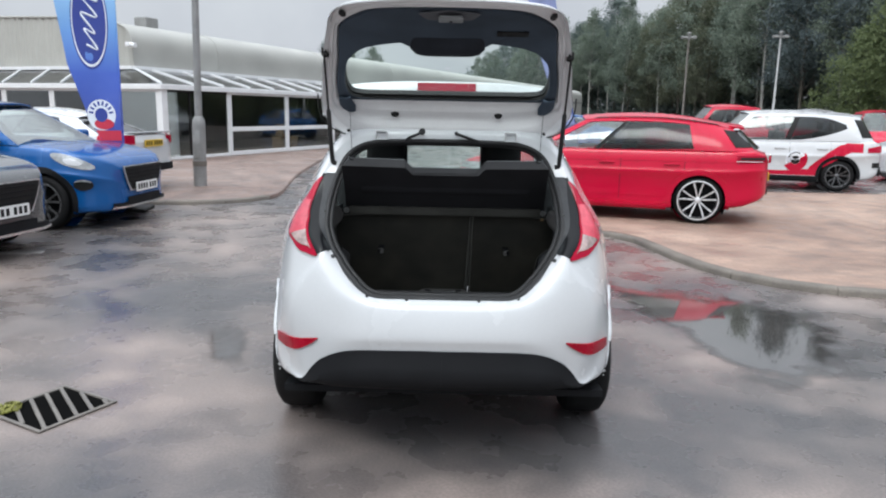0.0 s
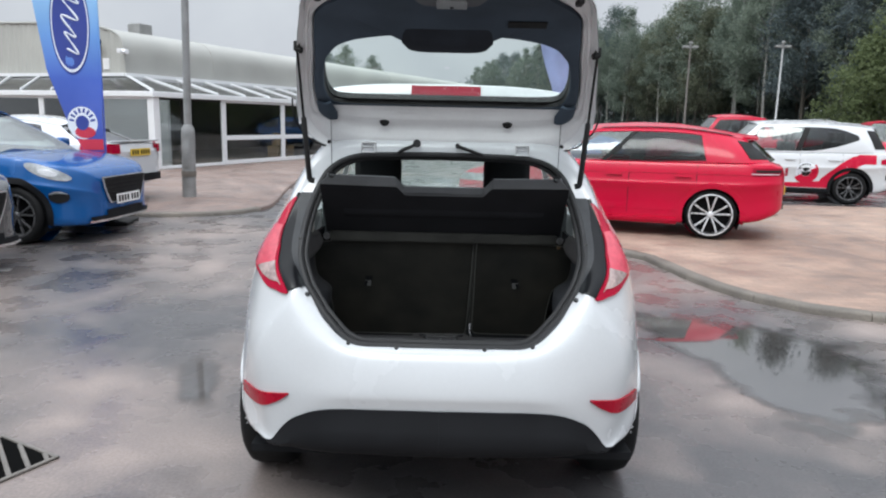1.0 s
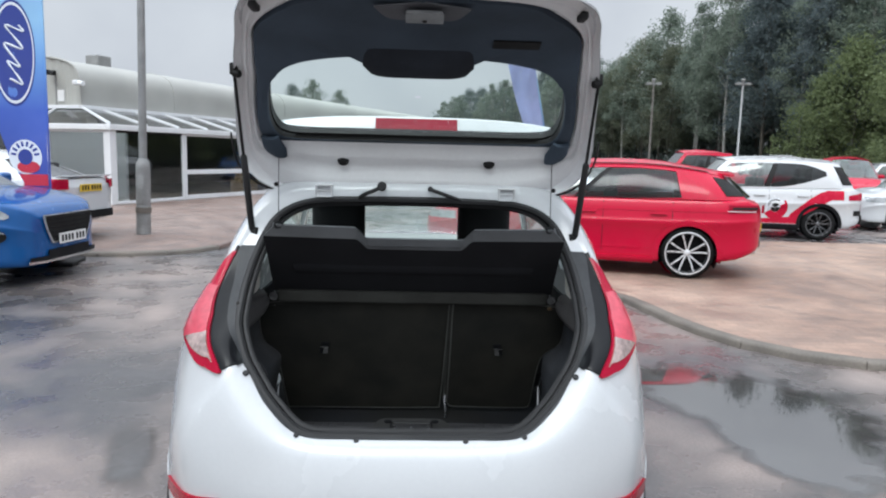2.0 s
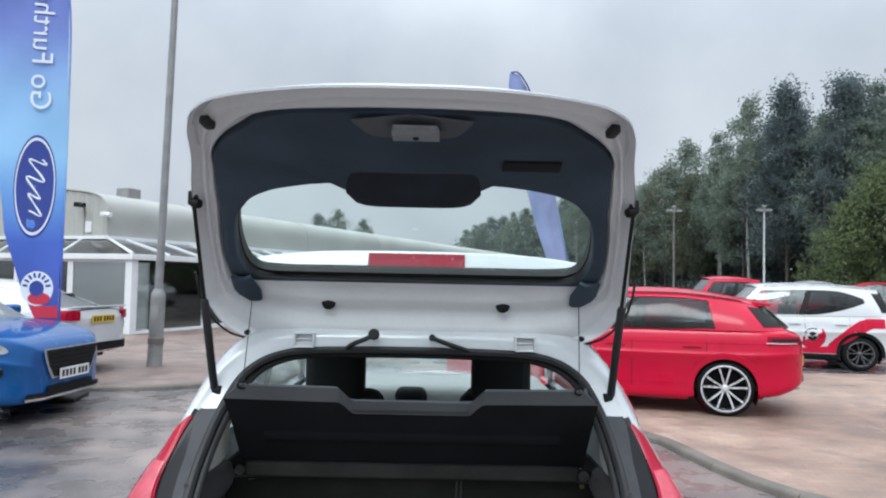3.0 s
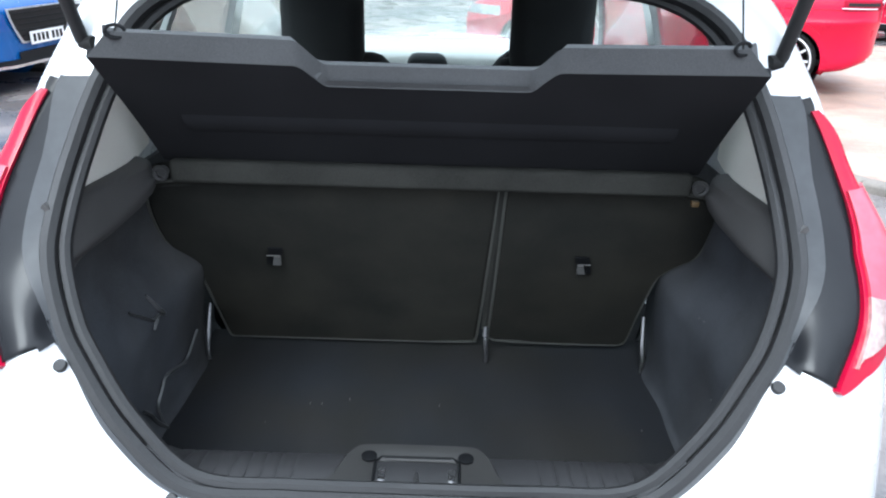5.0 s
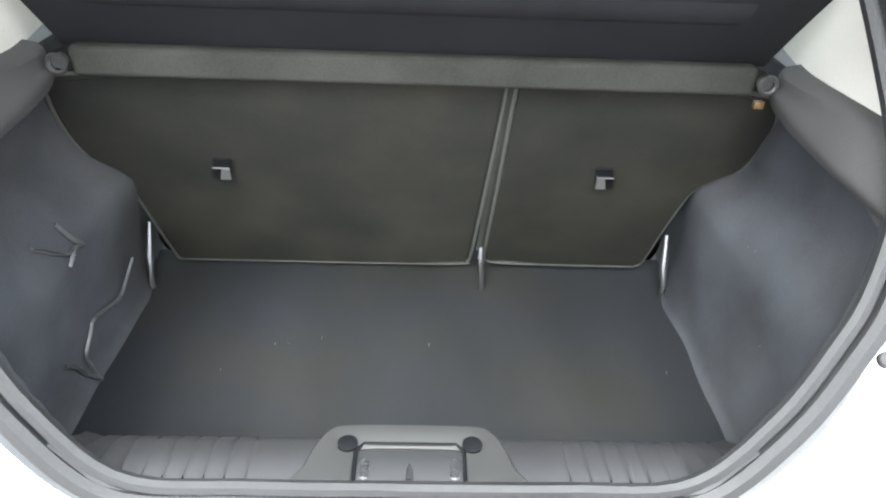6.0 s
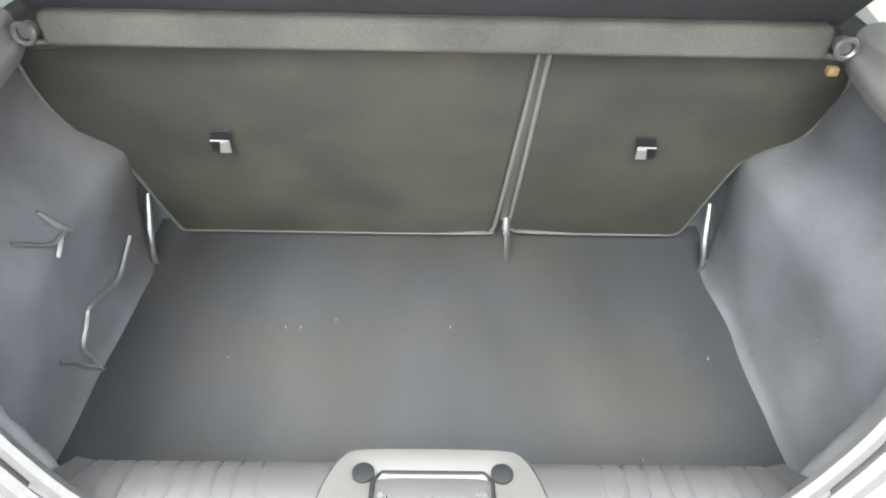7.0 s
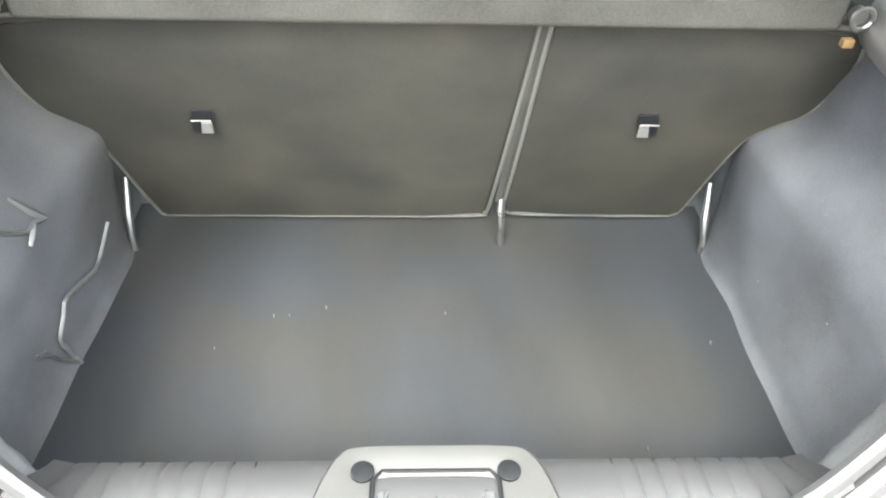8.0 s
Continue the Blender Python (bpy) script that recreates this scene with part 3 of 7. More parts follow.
# ---- cars: a builder for the parked cars ----
def wheel(parent, x, y, r, width, rim_mat, spokes, outward, name="wheel", double=True, ratio=0.735):
    """A tyre and an alloy rim; outward is +1 or -1 along the car's y."""
    w = part(name, bmesh.new(), M_TYRE, parent)
    w.location = (x, y, r)
    bm = bmesh.new()
    ri = r * ratio
    prof = [(ri, -width / 2 + 0.01), (ri + 0.02, -width / 2), (r - 0.035, -width / 2), (r - 0.008, -width / 2 + 0.02), (r, -width / 2 + 0.045), (r, width / 2 - 0.045), (r - 0.008, width / 2 - 0.02), (r - 0.035, width / 2), (ri + 0.02, width / 2), (ri, width / 2 - 0.01)]
    grid(bm, [[(a * math.cos(t), b, a * math.sin(t)) for a, b in prof] for t in [2 * math.pi * k / 40 for k in range(40)]], close_u=True, close_v=True)
    part("tyre", bm, M_TYRE, w)
    # barrel gets a dark alloy to stand for shade between the spokes
    bm = bmesh.new()
    prof = [(ri + 0.006, width / 2 - 0.006), (ri - 0.014, width / 2 - 0.004), (ri - 0.022, width / 2 - 0.02), (ri - 0.03, -width / 2 + 0.02), (ri + 0.004, -width / 2 + 0.02)]
    grid(bm, [[(a * math.cos(t), outward * b, a * math.sin(t)) for a, b in prof] for t in [2 * math.pi * k / 40 for k in range(40)]], close_u=True, close_v=True)
    part("rim_barrel", bm, M_RIMDARK, w)
    bm = bmesh.new()
    ring = [(ri + 0.006, width / 2 - 0.006), (ri - 0.008, width / 2 - 0.002), (ri - 0.016, width / 2 - 0.008), (ri - 0.014, width / 2 - 0.02)]
    grid(bm, [[(a * math.cos(t), outward * b, a * math.sin(t)) for a, b in ring] for t in [2 * math.pi * k / 40 for k in range(40)]], close_u=True, close_v=True)
    face = width / 2 - 0.015
    for k in range(spokes):
        a = 2 * math.pi * k / spokes + 0.3
        for off in ((-0.26, 0.26) if double else (0.0,)):
            p0, p1 = 0.045, ri - 0.012
            c0, c1 = a + off * 0.8, a + off
            hw0, hw1 = (0.010, 0.0115) if double else (0.024, 0.03)
            rows = []
            for q, cc, hw, dep in ((p0, c0, hw0, -0.03), ((p0 + p1) / 2, (c0 + c1) / 2, (hw0 + hw1) / 2, -0.008), (p1, c1, hw1, 0.0)):
                cx, cz, tx, tz = q * math.cos(cc), q * math.sin(cc), -math.sin(cc), math.cos(cc)
                rows.append([(cx - tx * hw, outward * (face + dep - 0.025), cz - tz * hw), (cx - tx * hw * 0.8, outward * (face + dep), cz - tz * hw * 0.8), (cx + tx * hw * 0.8, outward * (face + dep), cz + tz * hw * 0.8), (cx + tx * hw, outward * (face + dep - 0.025), cz + tz * hw)])
            grid(bm, rows, close_v=True)
    tube(bm, [(0, outward * (face - 0.05), 0), (0, outward * (face - 0.03), 0), (0, outward * (face - 0.02), 0)], [0.042, 0.042, 0.026], 16)
    part("rim", bm, rim_mat, w)
    # disc coloured near black, also for the spoke gaps' shade
    bm = bmesh.new()
    tube(bm, [(0, -outward * 0.02, 0), (0, outward * 0.01, 0)], ri * 0.9, 24)
    part("brake_disc", bm, M_CAP_SHADE, w)
    return w


def cut_arches(bm, centres, radius, along=0, across=1, inner=0.5):
    """Opens round wheel arches in a body skin: faces inside go, the verts left inside move to the arch's rim."""
    for cx, cz in centres:
        inside = {v for v in bm.verts if abs(v.co[across]) > inner and (v.co[along] - cx) ** 2 + (v.co.z - cz) ** 2 < radius ** 2}
        bmesh.ops.delete(bm, geom=[f for f in bm.faces if all(v in inside for v in f.verts)], context="FACES")
        for v in [v for v in bm.verts if v in inside]:
            dx, dz = v.co[along] - cx, v.co.z - cz
            d = math.hypot(dx, dz) or 1.0
            v.co[along], v.co.z = cx + dx / d * radius, cz + dz / d * radius


def arch_lip(bm, cx, cz, radius, sgn, mat, parent, along=1, across=0):
    """A rolled lip along the rim of a wheel arch, laid over the rim's verts."""
    rim = [v.co for v in bm.verts if v.co[across] * sgn > 0.4 and v.co.z > cz + 0.12 and abs(math.hypot(v.co[along] - cx, v.co.z - cz) - radius) < 1e-3]
    bins = {}
    for p in rim:
        bins.setdefault(round(math.degrees(math.atan2(p.z - cz, p[along] - cx)) / 9), []).append(abs(p[across]))
    line = []
    for k in sorted(bins):
        a, x = radians(k * 9), sgn * (sum(bins[k]) / len(bins[k]) - 0.004)
        line.append((x, cx + radius * math.cos(a), cz + radius * math.sin(a)))
    lip = bmesh.new()
    tube(lip, smooth_line(line, 3).tolist(), 0.013, 8)
    part("wheel_arch_lip", lip, mat, parent)


def parked_car(name, label, m, s, paint, group="", extras=None):
    """A parked car, nose towards +x of its own axes. s holds its lengths: L W H, front overhang fo, wheelbase wb, wheel radius wr, and the
    places along it of the windscreen's foot and head (cowl, head), the roof's end and the rear window's foot (roof_end, tail)."""
    car = thing(name, label, "car", group, at=m)
    L, W, H, wr = s["L"], s["W"], s["H"], s["wr"]
    xf = L / 2
    fx, rx = xf - s["fo"], xf - s["fo"] - s["wb"]
    cowl, head, roof_end, tail = s["cowl"], s["head"], s["roof_end"], s["tail"]
    zc, zt = s["belt"]
    top_keys = [(-xf, s["tail_z"] - 0.12), (-xf + 0.05, s["tail_z"] - 0.02), (-xf + 0.12, s["tail_z"]), (tail, zt), ((tail + cowl) / 2, (zc + zt) / 2), (cowl, zc), (cowl + 0.4, zc - 0.025), (xf - 0.35, s["nose_z"] + 0.075), (xf - 0.2, s["nose_z"] + 0.04), (xf - 0.1, s["nose_z"] - 0.005), (xf - 0.04, s["nose_z"] - 0.05), (xf, s["nose_z"] - 0.13)]
    bot_keys = [(-xf, 0.40), (-xf + 0.12, 0.31), (-xf + 0.3, 0.24), (rx - wr, 0.2), (rx + wr, 0.17), (fx - wr, 0.17), (fx + wr, 0.19), (xf - 0.1, 0.2), (xf, 0.26)]

    def half_width(X):
        d = min(X + xf, xf - X)
        e = min(d / 0.55, 1.0)
        return W / 2 * (0.50 + 0.50 * math.sqrt(1 - (1 - e) ** 2.2)) * (0.975 if X > cowl + 0.3 else 1.0)

    shape = [(0, 0), (0.62, 0.0), (0.91, 0.02), (0.965, 0.09), (0.968, 0.20), (0.962, 0.36), (0.975, 0.53), (1.0, 0.645), (0.985, 0.70), (0.962, 0.82), (0.935, 0.93), (0.875, 1.0), (0.55, 1.03), (0, 1.045)]
    fine = smooth_line(shape, 3)

    def section(X):
        w, t, b = half_width(X), keyed(X, top_keys), keyed(X, bot_keys)
        return [(X, w * u, b + (t - b) * v) for u, v in fine]

    def side_y(X, z):
        w, t, b = half_width(X), keyed(X, top_keys), keyed(X, bot_keys)
        v = (z - b) / (t - b)
        return w * float(np.interp(v, [q[1] for q in fine[5:35]], [q[0] for q in fine[5:35]]))

    deck = len(fine) - 6
    xs = sorted({-xf, -xf + 0.015, -xf + 0.05, -xf + 0.1, -xf + 0.16, xf, xf - 0.015, xf - 0.05, xf - 0.1, xf - 0.16, tail, cowl} | set(np.linspace(-xf + 0.22, xf - 0.22, int(L / 0.075)).tolist()))
    bm = bmesh.new()
    for sy in (1, -1):
        rows = [[(X, sy * y, z) for X, y, z in section(X)] for X in xs]
        vs = [[bm.verts.new(p) for p in r] for r in rows]
        for i in range(len(xs) - 1):
            for j in range(len(fine) - 1):
                if j >= deck and tail - 0.01 < xs[i] and xs[i + 1] < cowl + 0.01:
                    continue
                bm.faces.new([vs[i][j], vs[i + 1][j], vs[i + 1][j + 1], vs[i][j + 1]])
        for e, row in ((0, vs[0]), (1, vs[-1])):
            mid = [bm.verts.new((rows[0 if e == 0 else -1][j][0] + (0.02 if e else -0.02), 0, rows[0 if e == 0 else -1][j][2])) for j in range(len(fine))]
            for j in range(len(fine) - 1):
                bm.faces.new([row[j], row[j + 1], mid[j + 1], mid[j]])
    bmesh.ops.remove_doubles(bm, verts=bm.verts, dist=0.002)
    cut_arches(bm, [(fx, wr), (rx, wr)], wr + 0.045, inner=0.45 * W / 2)
    part("body", bm, paint, car)
    # arch linings and underfloor
    for cx in (fx, rx):
        for sy in (1, -1):
            bm = bmesh.new()
            R = wr + 0.05
            arc = np.linspace(-0.5, math.pi + 0.5, 18)
            grid(bm, [[(cx + q * R * math.cos(a), sy * y, wr + q * R * math.sin(a)) for a in arc] for q, y in ((1, W / 2 - 0.03), (1, W / 2 - 0.32), (0.3, W / 2 - 0.32))])
            part("arch_lining", bm, M_BLACKPL, car)
    for cx in (fx, rx):
        for sy in (1, -1):
            wheel(car, cx, sy * (W / 2 - 0.125), wr, 0.215, s["rim"], s.get("spokes", 5), sy, double=s.get("double", True), ratio=s.get("ratio", 0.735))
    # glasshouse
    rail = s["rail"]

    def side(u, t, sy):
        X0, X1 = cowl + (tail - cowl) * u, head + (roof_end - head) * u
        a = Vector((X0, half_width(X0) * 0.89, keyed(X0, top_keys)))
        zr = H - 0.075 - 0.045 * (2 * abs(u - 0.42)) ** 2 - s.get("drop", 0.0) * max(0.0, u - 0.5) ** 1.6
        b = Vector((X1, rail - 0.05 * abs(u - 0.5) * 2, zr))
        p = a.lerp(b, t)
        p.y += 0.035 * math.sin(math.pi * t)
        p.y -= s.get("wrap", 0.12) * max(0.0, (u - 0.86) / 0.14) ** 2
        return Vector((p.x, sy * p.y, p.z))

    def pane(nm, u0, u1, t0, t1, sy, mat, thick=0.006, parent=car, slant=(0, 0)):
        bm = bmesh.new()
        slab(bm, [[side(u0 + (u1 - u0) * i / 8 + (slant[0] if i < 4 else slant[1]) * (t / 8), t0 + (t1 - t0) * t / 8, sy) for t in range(9)] for i in range(9)], thick, (0, sy, 0.2))
        return part(nm, bm, mat, parent)

    U = s["windows"]
    lo, hi = s.get("glass_rise", (0.05, 0.90))
    kick = s.get("kick", 0.06)

    def window_foot(u):
        return lo + kick * max(0.0, (u - 0.5) / (U[-1][1] - 0.5)) ** 1.6

    def window_head(u):
        return hi - kick * 0.55 * max(0.0, (u - 0.62) / (U[-1][1] - 0.62)) ** 2

    def band(nm, u0, u1, f0, f1, sy, mat, thick):
        bm = bmesh.new()
        us = [u0 + (u1 - u0) * i / 10 for i in range(11)]
        slab(bm, [[side(u, f0(u) + (f1(u) - f0(u)) * t / 8, sy) for t in range(9)] for u in us], thick, (0, sy, 0.2))
        return part(nm, bm, mat, car)

    for sy in (1, -1):
        for k, (a, b) in enumerate(U):
            band("side_window", a + 0.004, b - 0.004, window_foot, window_head, sy, s["front_glass"] if k == 0 and "front_glass" in s else s["glass"], 0.006)
        if s.get("wrap_glass"):
            band("rear_window_corner", s["wrap_glass"], 1.0, lambda u: 0.14, lambda u: 0.88, sy, M_INK, 0.018)
        edges = [0.0] + [v for ab in U for v in ab] + [1.0]
        for k in range(0, len(edges), 2):
            if k == 0:
                pane("pillar", edges[k], edges[k + 1], 0.0, 1.0, sy, paint, 0.012)
            elif k == len(edges) - 2:
                bm = bmesh.new()
                slab(bm, [[side(edges[k] - s.get("slant", 0.0) * t / 8 + (1.0 - edges[k] + s.get("slant", 0.0) * t / 8) * i / 10, t / 8, sy) for t in range(9)] for i in range(11)], 0.012, (0, sy, 0.2))
                part("pillar", bm, paint, car)
            else:
                band("pillar", edges[k], edges[k + 1], window_foot, window_head, sy, M_INK, 0.010)
        band("window_sill", U[0][0], U[-1][1], lambda u: 0.0, window_foot, sy, paint, 0.012)
        band("roof_rail_trim", U[0][0], U[-1][1], window_head, lambda u: 1.0, sy, paint, 0.012)
    for nm, u, mat, t0, t1 in (("windscreen", 0.0, s.get("front_glass", s["glass"]), 0.0, 1.0), ("rear_window", 1.0, s["glass"], 0.06, 0.93)):
        bm = bmesh.new()
        rows = []
        for i in range(9):
            t = t0 + (t1 - t0) * i / 8
            a, b = side(u, t, 1), side(u, t, -1)
            rows.append([(a.x + (0.10 if u == 0 else -0.12) * (1 - (2 * k / 12 - 1) ** 2), a.y + (b.y - a.y) * k / 12, a.z + 0.012 * (1 - (2 * k / 12 - 1) ** 2)) for k in range(13)])
        slab(bm, rows, 0.006, (1 if u == 0 else -1, 0, 0.5))
        part(nm, bm, mat, car)
    bm = bmesh.new()
    rows = []
    for i in range(15):
        u = i / 14
        a, b = side(u, 1.0, 1), side(u, 1.0, -1)
        arch = 0.075 * (0.55 + 0.45 * math.sin(math.pi * min(1, u + 0.15)))
        bow = 0.10 * (1 - u) ** 3 - 0.12 * u ** 3
        rows.append([(a.x + bow * (1 - (2 * k / 12 - 1) ** 2), a.y + (b.y - a.y) * k / 12, a.z + arch * (1 - abs(2 * k / 12 - 1) ** 2.4)) for k in range(13)])
    slab(bm, rows, 0.02, (0, 0, 1))
    part("roof", bm, paint, car)
    # cabin: floor, dashboard, seats
    bm = bmesh.new()
    box(bm, (tail + 0.1, -W / 2 + 0.14, 0.28), (cowl + 0.05, W / 2 - 0.14, 0.36), 0.02)
    box(bm, (cowl - 0.45, -W / 2 + 0.14, 0.6), (cowl + 0.05, W / 2 - 0.14, min(zc, 0.95) - 0.04), 0.05)
    for sx, sy in ((-0.05, 0.37), (-0.05, -0.37), (-0.95, 0.37), (-0.95, -0.37)):
        x0 = (head + cowl) / 2 - 0.75 + sx
        box(bm, (x0 - 0.1, sy - 0.25, 0.36), (x0 + 0.42, sy + 0.25, 0.58), 0.05)
        box(bm, (x0 - 0.22, sy - 0.24, 0.5), (x0 - 0.08, sy + 0.24, H * 0.74), 0.05)
        box(bm, (x0 - 0.23, sy - 0.13, H * 0.75), (x0 - 0.13, sy + 0.13, H * 0.86), 0.04)
    part("cabin", bm, M_SEATS, car, "dark cabin with seats and dashboard")

    def patch(nm, X0, X1, z0, z1, sy, mat, thick=0.006, n=10, lbl="", parent=car):
        """A plate laid on the car's flank between two lines of height, each a number or a function of X."""
        f0, f1 = (z0 if callable(z0) else (lambda X: z0)), (z1 if callable(z1) else (lambda X: z1))
        bm = bmesh.new()
        slab(bm, [[(X, sy * side_y(X, f0(X) + (f1(X) - f0(X)) * t / 6), f0(X) + (f1(X) - f0(X)) * t / 6) for t in range(7)] for X in np.linspace(X0, X1, n)], thick, (0, sy, 0))
        return part(nm, bm, mat, parent, lbl)

    def face_patch(nm, end, y0, y1, z0, z1, mat, thick=0.012, bow=0.05, lbl="", inset=0.0, taper=0.0):
        """A plate on the nose (end 1) or tail (end -1), bowed with it."""
        bm = bmesh.new()
        rows = []
        for i in range(9):
            row = []
            for t in range(5):
                y = (y0 + (y1 - y0) * i / 8) * (1.0 - taper * (1 - t / 4) ** 1.5)
                row.append((end * (xf + 0.022 - inset - 0.4 * bow * (2 * y / W) ** 2 - 0.55 * (1 - math.sqrt(1 - min(0.96, max(0.0, (2 * abs(y) / W - 0.50) / 0.50) ** 2)))), y, z0 + (z1 - z0) * t / 4))
            rows.append(row)
        slab(bm, rows, thick, (end, 0, 0))
        return part(nm, bm, mat, car, lbl)

    for sy in (1, -1):
        for X in s["seams"]:
            patch("door_seam", X - 0.004, X + 0.004, 0.3, lambda q: keyed(q, top_keys) - 0.03, sy, M_INK, 0.0015, 2)
        for X in s["handles"]:
            patch("door_handle", X - 0.10, X + 0.10, s["handle_z"] - 0.016, s["handle_z"] + 0.016, sy, paint, 0.03, 6)
        mb = bmesh.new()
        x, z = cowl - 0.28, zc + 0.08
        y = sy * (side_y(x, zc - 0.05) + 0.10)
        box(mb, (x - 0.06, y - 0.10, z - 0.06), (x + 0.07, y + 0.10, z + 0.07), 0.045, seg=3)
        part("door_mirror", mb, paint, car)
    if extras:
        extras(car, dict(xf=xf, fx=fx, rx=rx, W=W, H=H, wr=wr, side=side, patch=patch, face=face_patch, side_y=side_y, top=lambda X: keyed(X, top_keys), pane=pane))
    return car


def plate_bars(car, x, end, mat, y=0.0, z=0.5, tilt=0.0, width=0.52):
    """A registration plate with plain bars for its characters."""
    bm = bmesh.new()
    slab(bm, [[(x, y - width / 2 + width * i / 4, z - 0.056 + 0.112 * t / 2) for t in range(3)] for i in range(5)], 0.012, (end, 0, 0))
    p = part("number_plate", bm, mat, car, smooth=False)
    for k in range(7):
        bm = bmesh.new()
        c = y - width * 0.41 + k * width * 0.125 + (0.03 if k > 3 else 0)
        box(bm, (x + end * 0.0125, c - 0.02, z - 0.035), (x + end * 0.0145, c + 0.02, z + 0.035))
        part("bar", bm, M_INK, p, smooth=False)


def arch_cladding(car, c, wr, mat=None):
    for cx in (c["fx"], c["rx"]):
        for sy in (1, -1):
            bm = bmesh.new()
            rows = []
            for a in np.linspace(-0.25, math.pi + 0.25, 26):
                row = []
                for R in (wr + 0.035, wr + 0.07, wr + 0.10):
                    X, z = cx + R * math.cos(a), max(0.2, wr + R * math.sin(a))
                    row.append((X, sy * (c["side_y"](X, z)), z))
                rows.append(row)
            slab(bm, rows, 0.014, (0, sy, 0))
            part("arch_cladding", bm, mat or M_BLACKPL, car)


def red_hatch_extras(car, c):
    xf, patch, face, side = c["xf"], c["patch"], c["face"], c["side"]
    for sy in (1, -1):
        patch("tail_lamp", -xf + 0.06, -xf + 0.42, lambda X: 0.835 - 0.05 * (X + xf), 0.915, sy, M_BRAKE, 0.008, 8, "dark smoked red tail lamp")
        patch("lamp_strip", -xf + 0.10, -xf + 0.43, 0.838, 0.845, sy, M_FLAGWHITE, 0.012, 8)
        patch("lamp_shade", -xf + 0.08, -xf + 0.38, 0.862, 0.892, sy, M_INK, 0.011, 8)
        patch("side_skirt", c["rx"] + 0.40, c["fx"] - 0.4, 0.19, 0.245, sy, M_RED, 0.03, 12)
        bm = bmesh.new()
        tube(bm, [(-xf + 0.24, sy * 0.40, 0.33), (-xf + 0.03, sy * 0.40, 0.33)], 0.03, 14)
        tube(bm, [(-xf + 0.24, sy * 0.47, 0.33), (-xf + 0.06, sy * 0.47, 0.33)], 0.03, 14)
        part("exhaust_tips", bm, M_CHROME, car)
        face("tail_lamp_inner", -1, sy * 0.38, sy * 0.60, 0.825, 0.92, M_LAMPRED)
        patch("headlamp", xf - 0.5, xf - 0.05, 0.60, 0.70, sy, M_HEADLAMP)
    arch_cladding(car, c, c["wr"] - 0.004, M_RED)
    for sy in (1, -1):
        patch("shoulder_crease", -xf + 0.44, c["fx"] + 0.1, lambda X: 0.806 - 0.012 * X, lambda X: 0.818 - 0.012 * X, sy, M_RED, 0.007, 26)
        patch("sill_crease", c["rx"] + 0.42, c["fx"] - 0.42, 0.345, 0.357, sy, M_RED, 0.007, 20)
    face("diffuser", -1, -0.34, 0.34, 0.38, 0.46, M_BLACKPL, 0.006)
    plate_bars(car, -xf - 0.03, -1, M_PLATEY, z=0.62)
    bm = bmesh.new()
    a, b = side(1.0, 1.0, 1), side(1.0, 1.0, -1)
    slab(bm, [[(a.x + 0.06 - 0.2 * t / 4, a.y + (b.y - a.y) * k / 10, a.z + 0.03 + 0.035 * (1 - (k / 5 - 1) ** 2) - 0.02 * t / 4) for t in range(5)] for k in range(11)], 0.025, (0, 0, 1))
    part("roof_spoiler", bm, M_RED, car)
    for sy in (1, -1):
        bm = bmesh.new()
        tube(bm, [side(u, 1.0, sy) + Vector((0, -sy * 0.03, 0.03 if 0.05 < u < 0.95 else 0.0)) for u in np.linspace(0.02, 0.96, 16)], 0.011, 6)
        part("roof_bar", bm, M_INK, car)


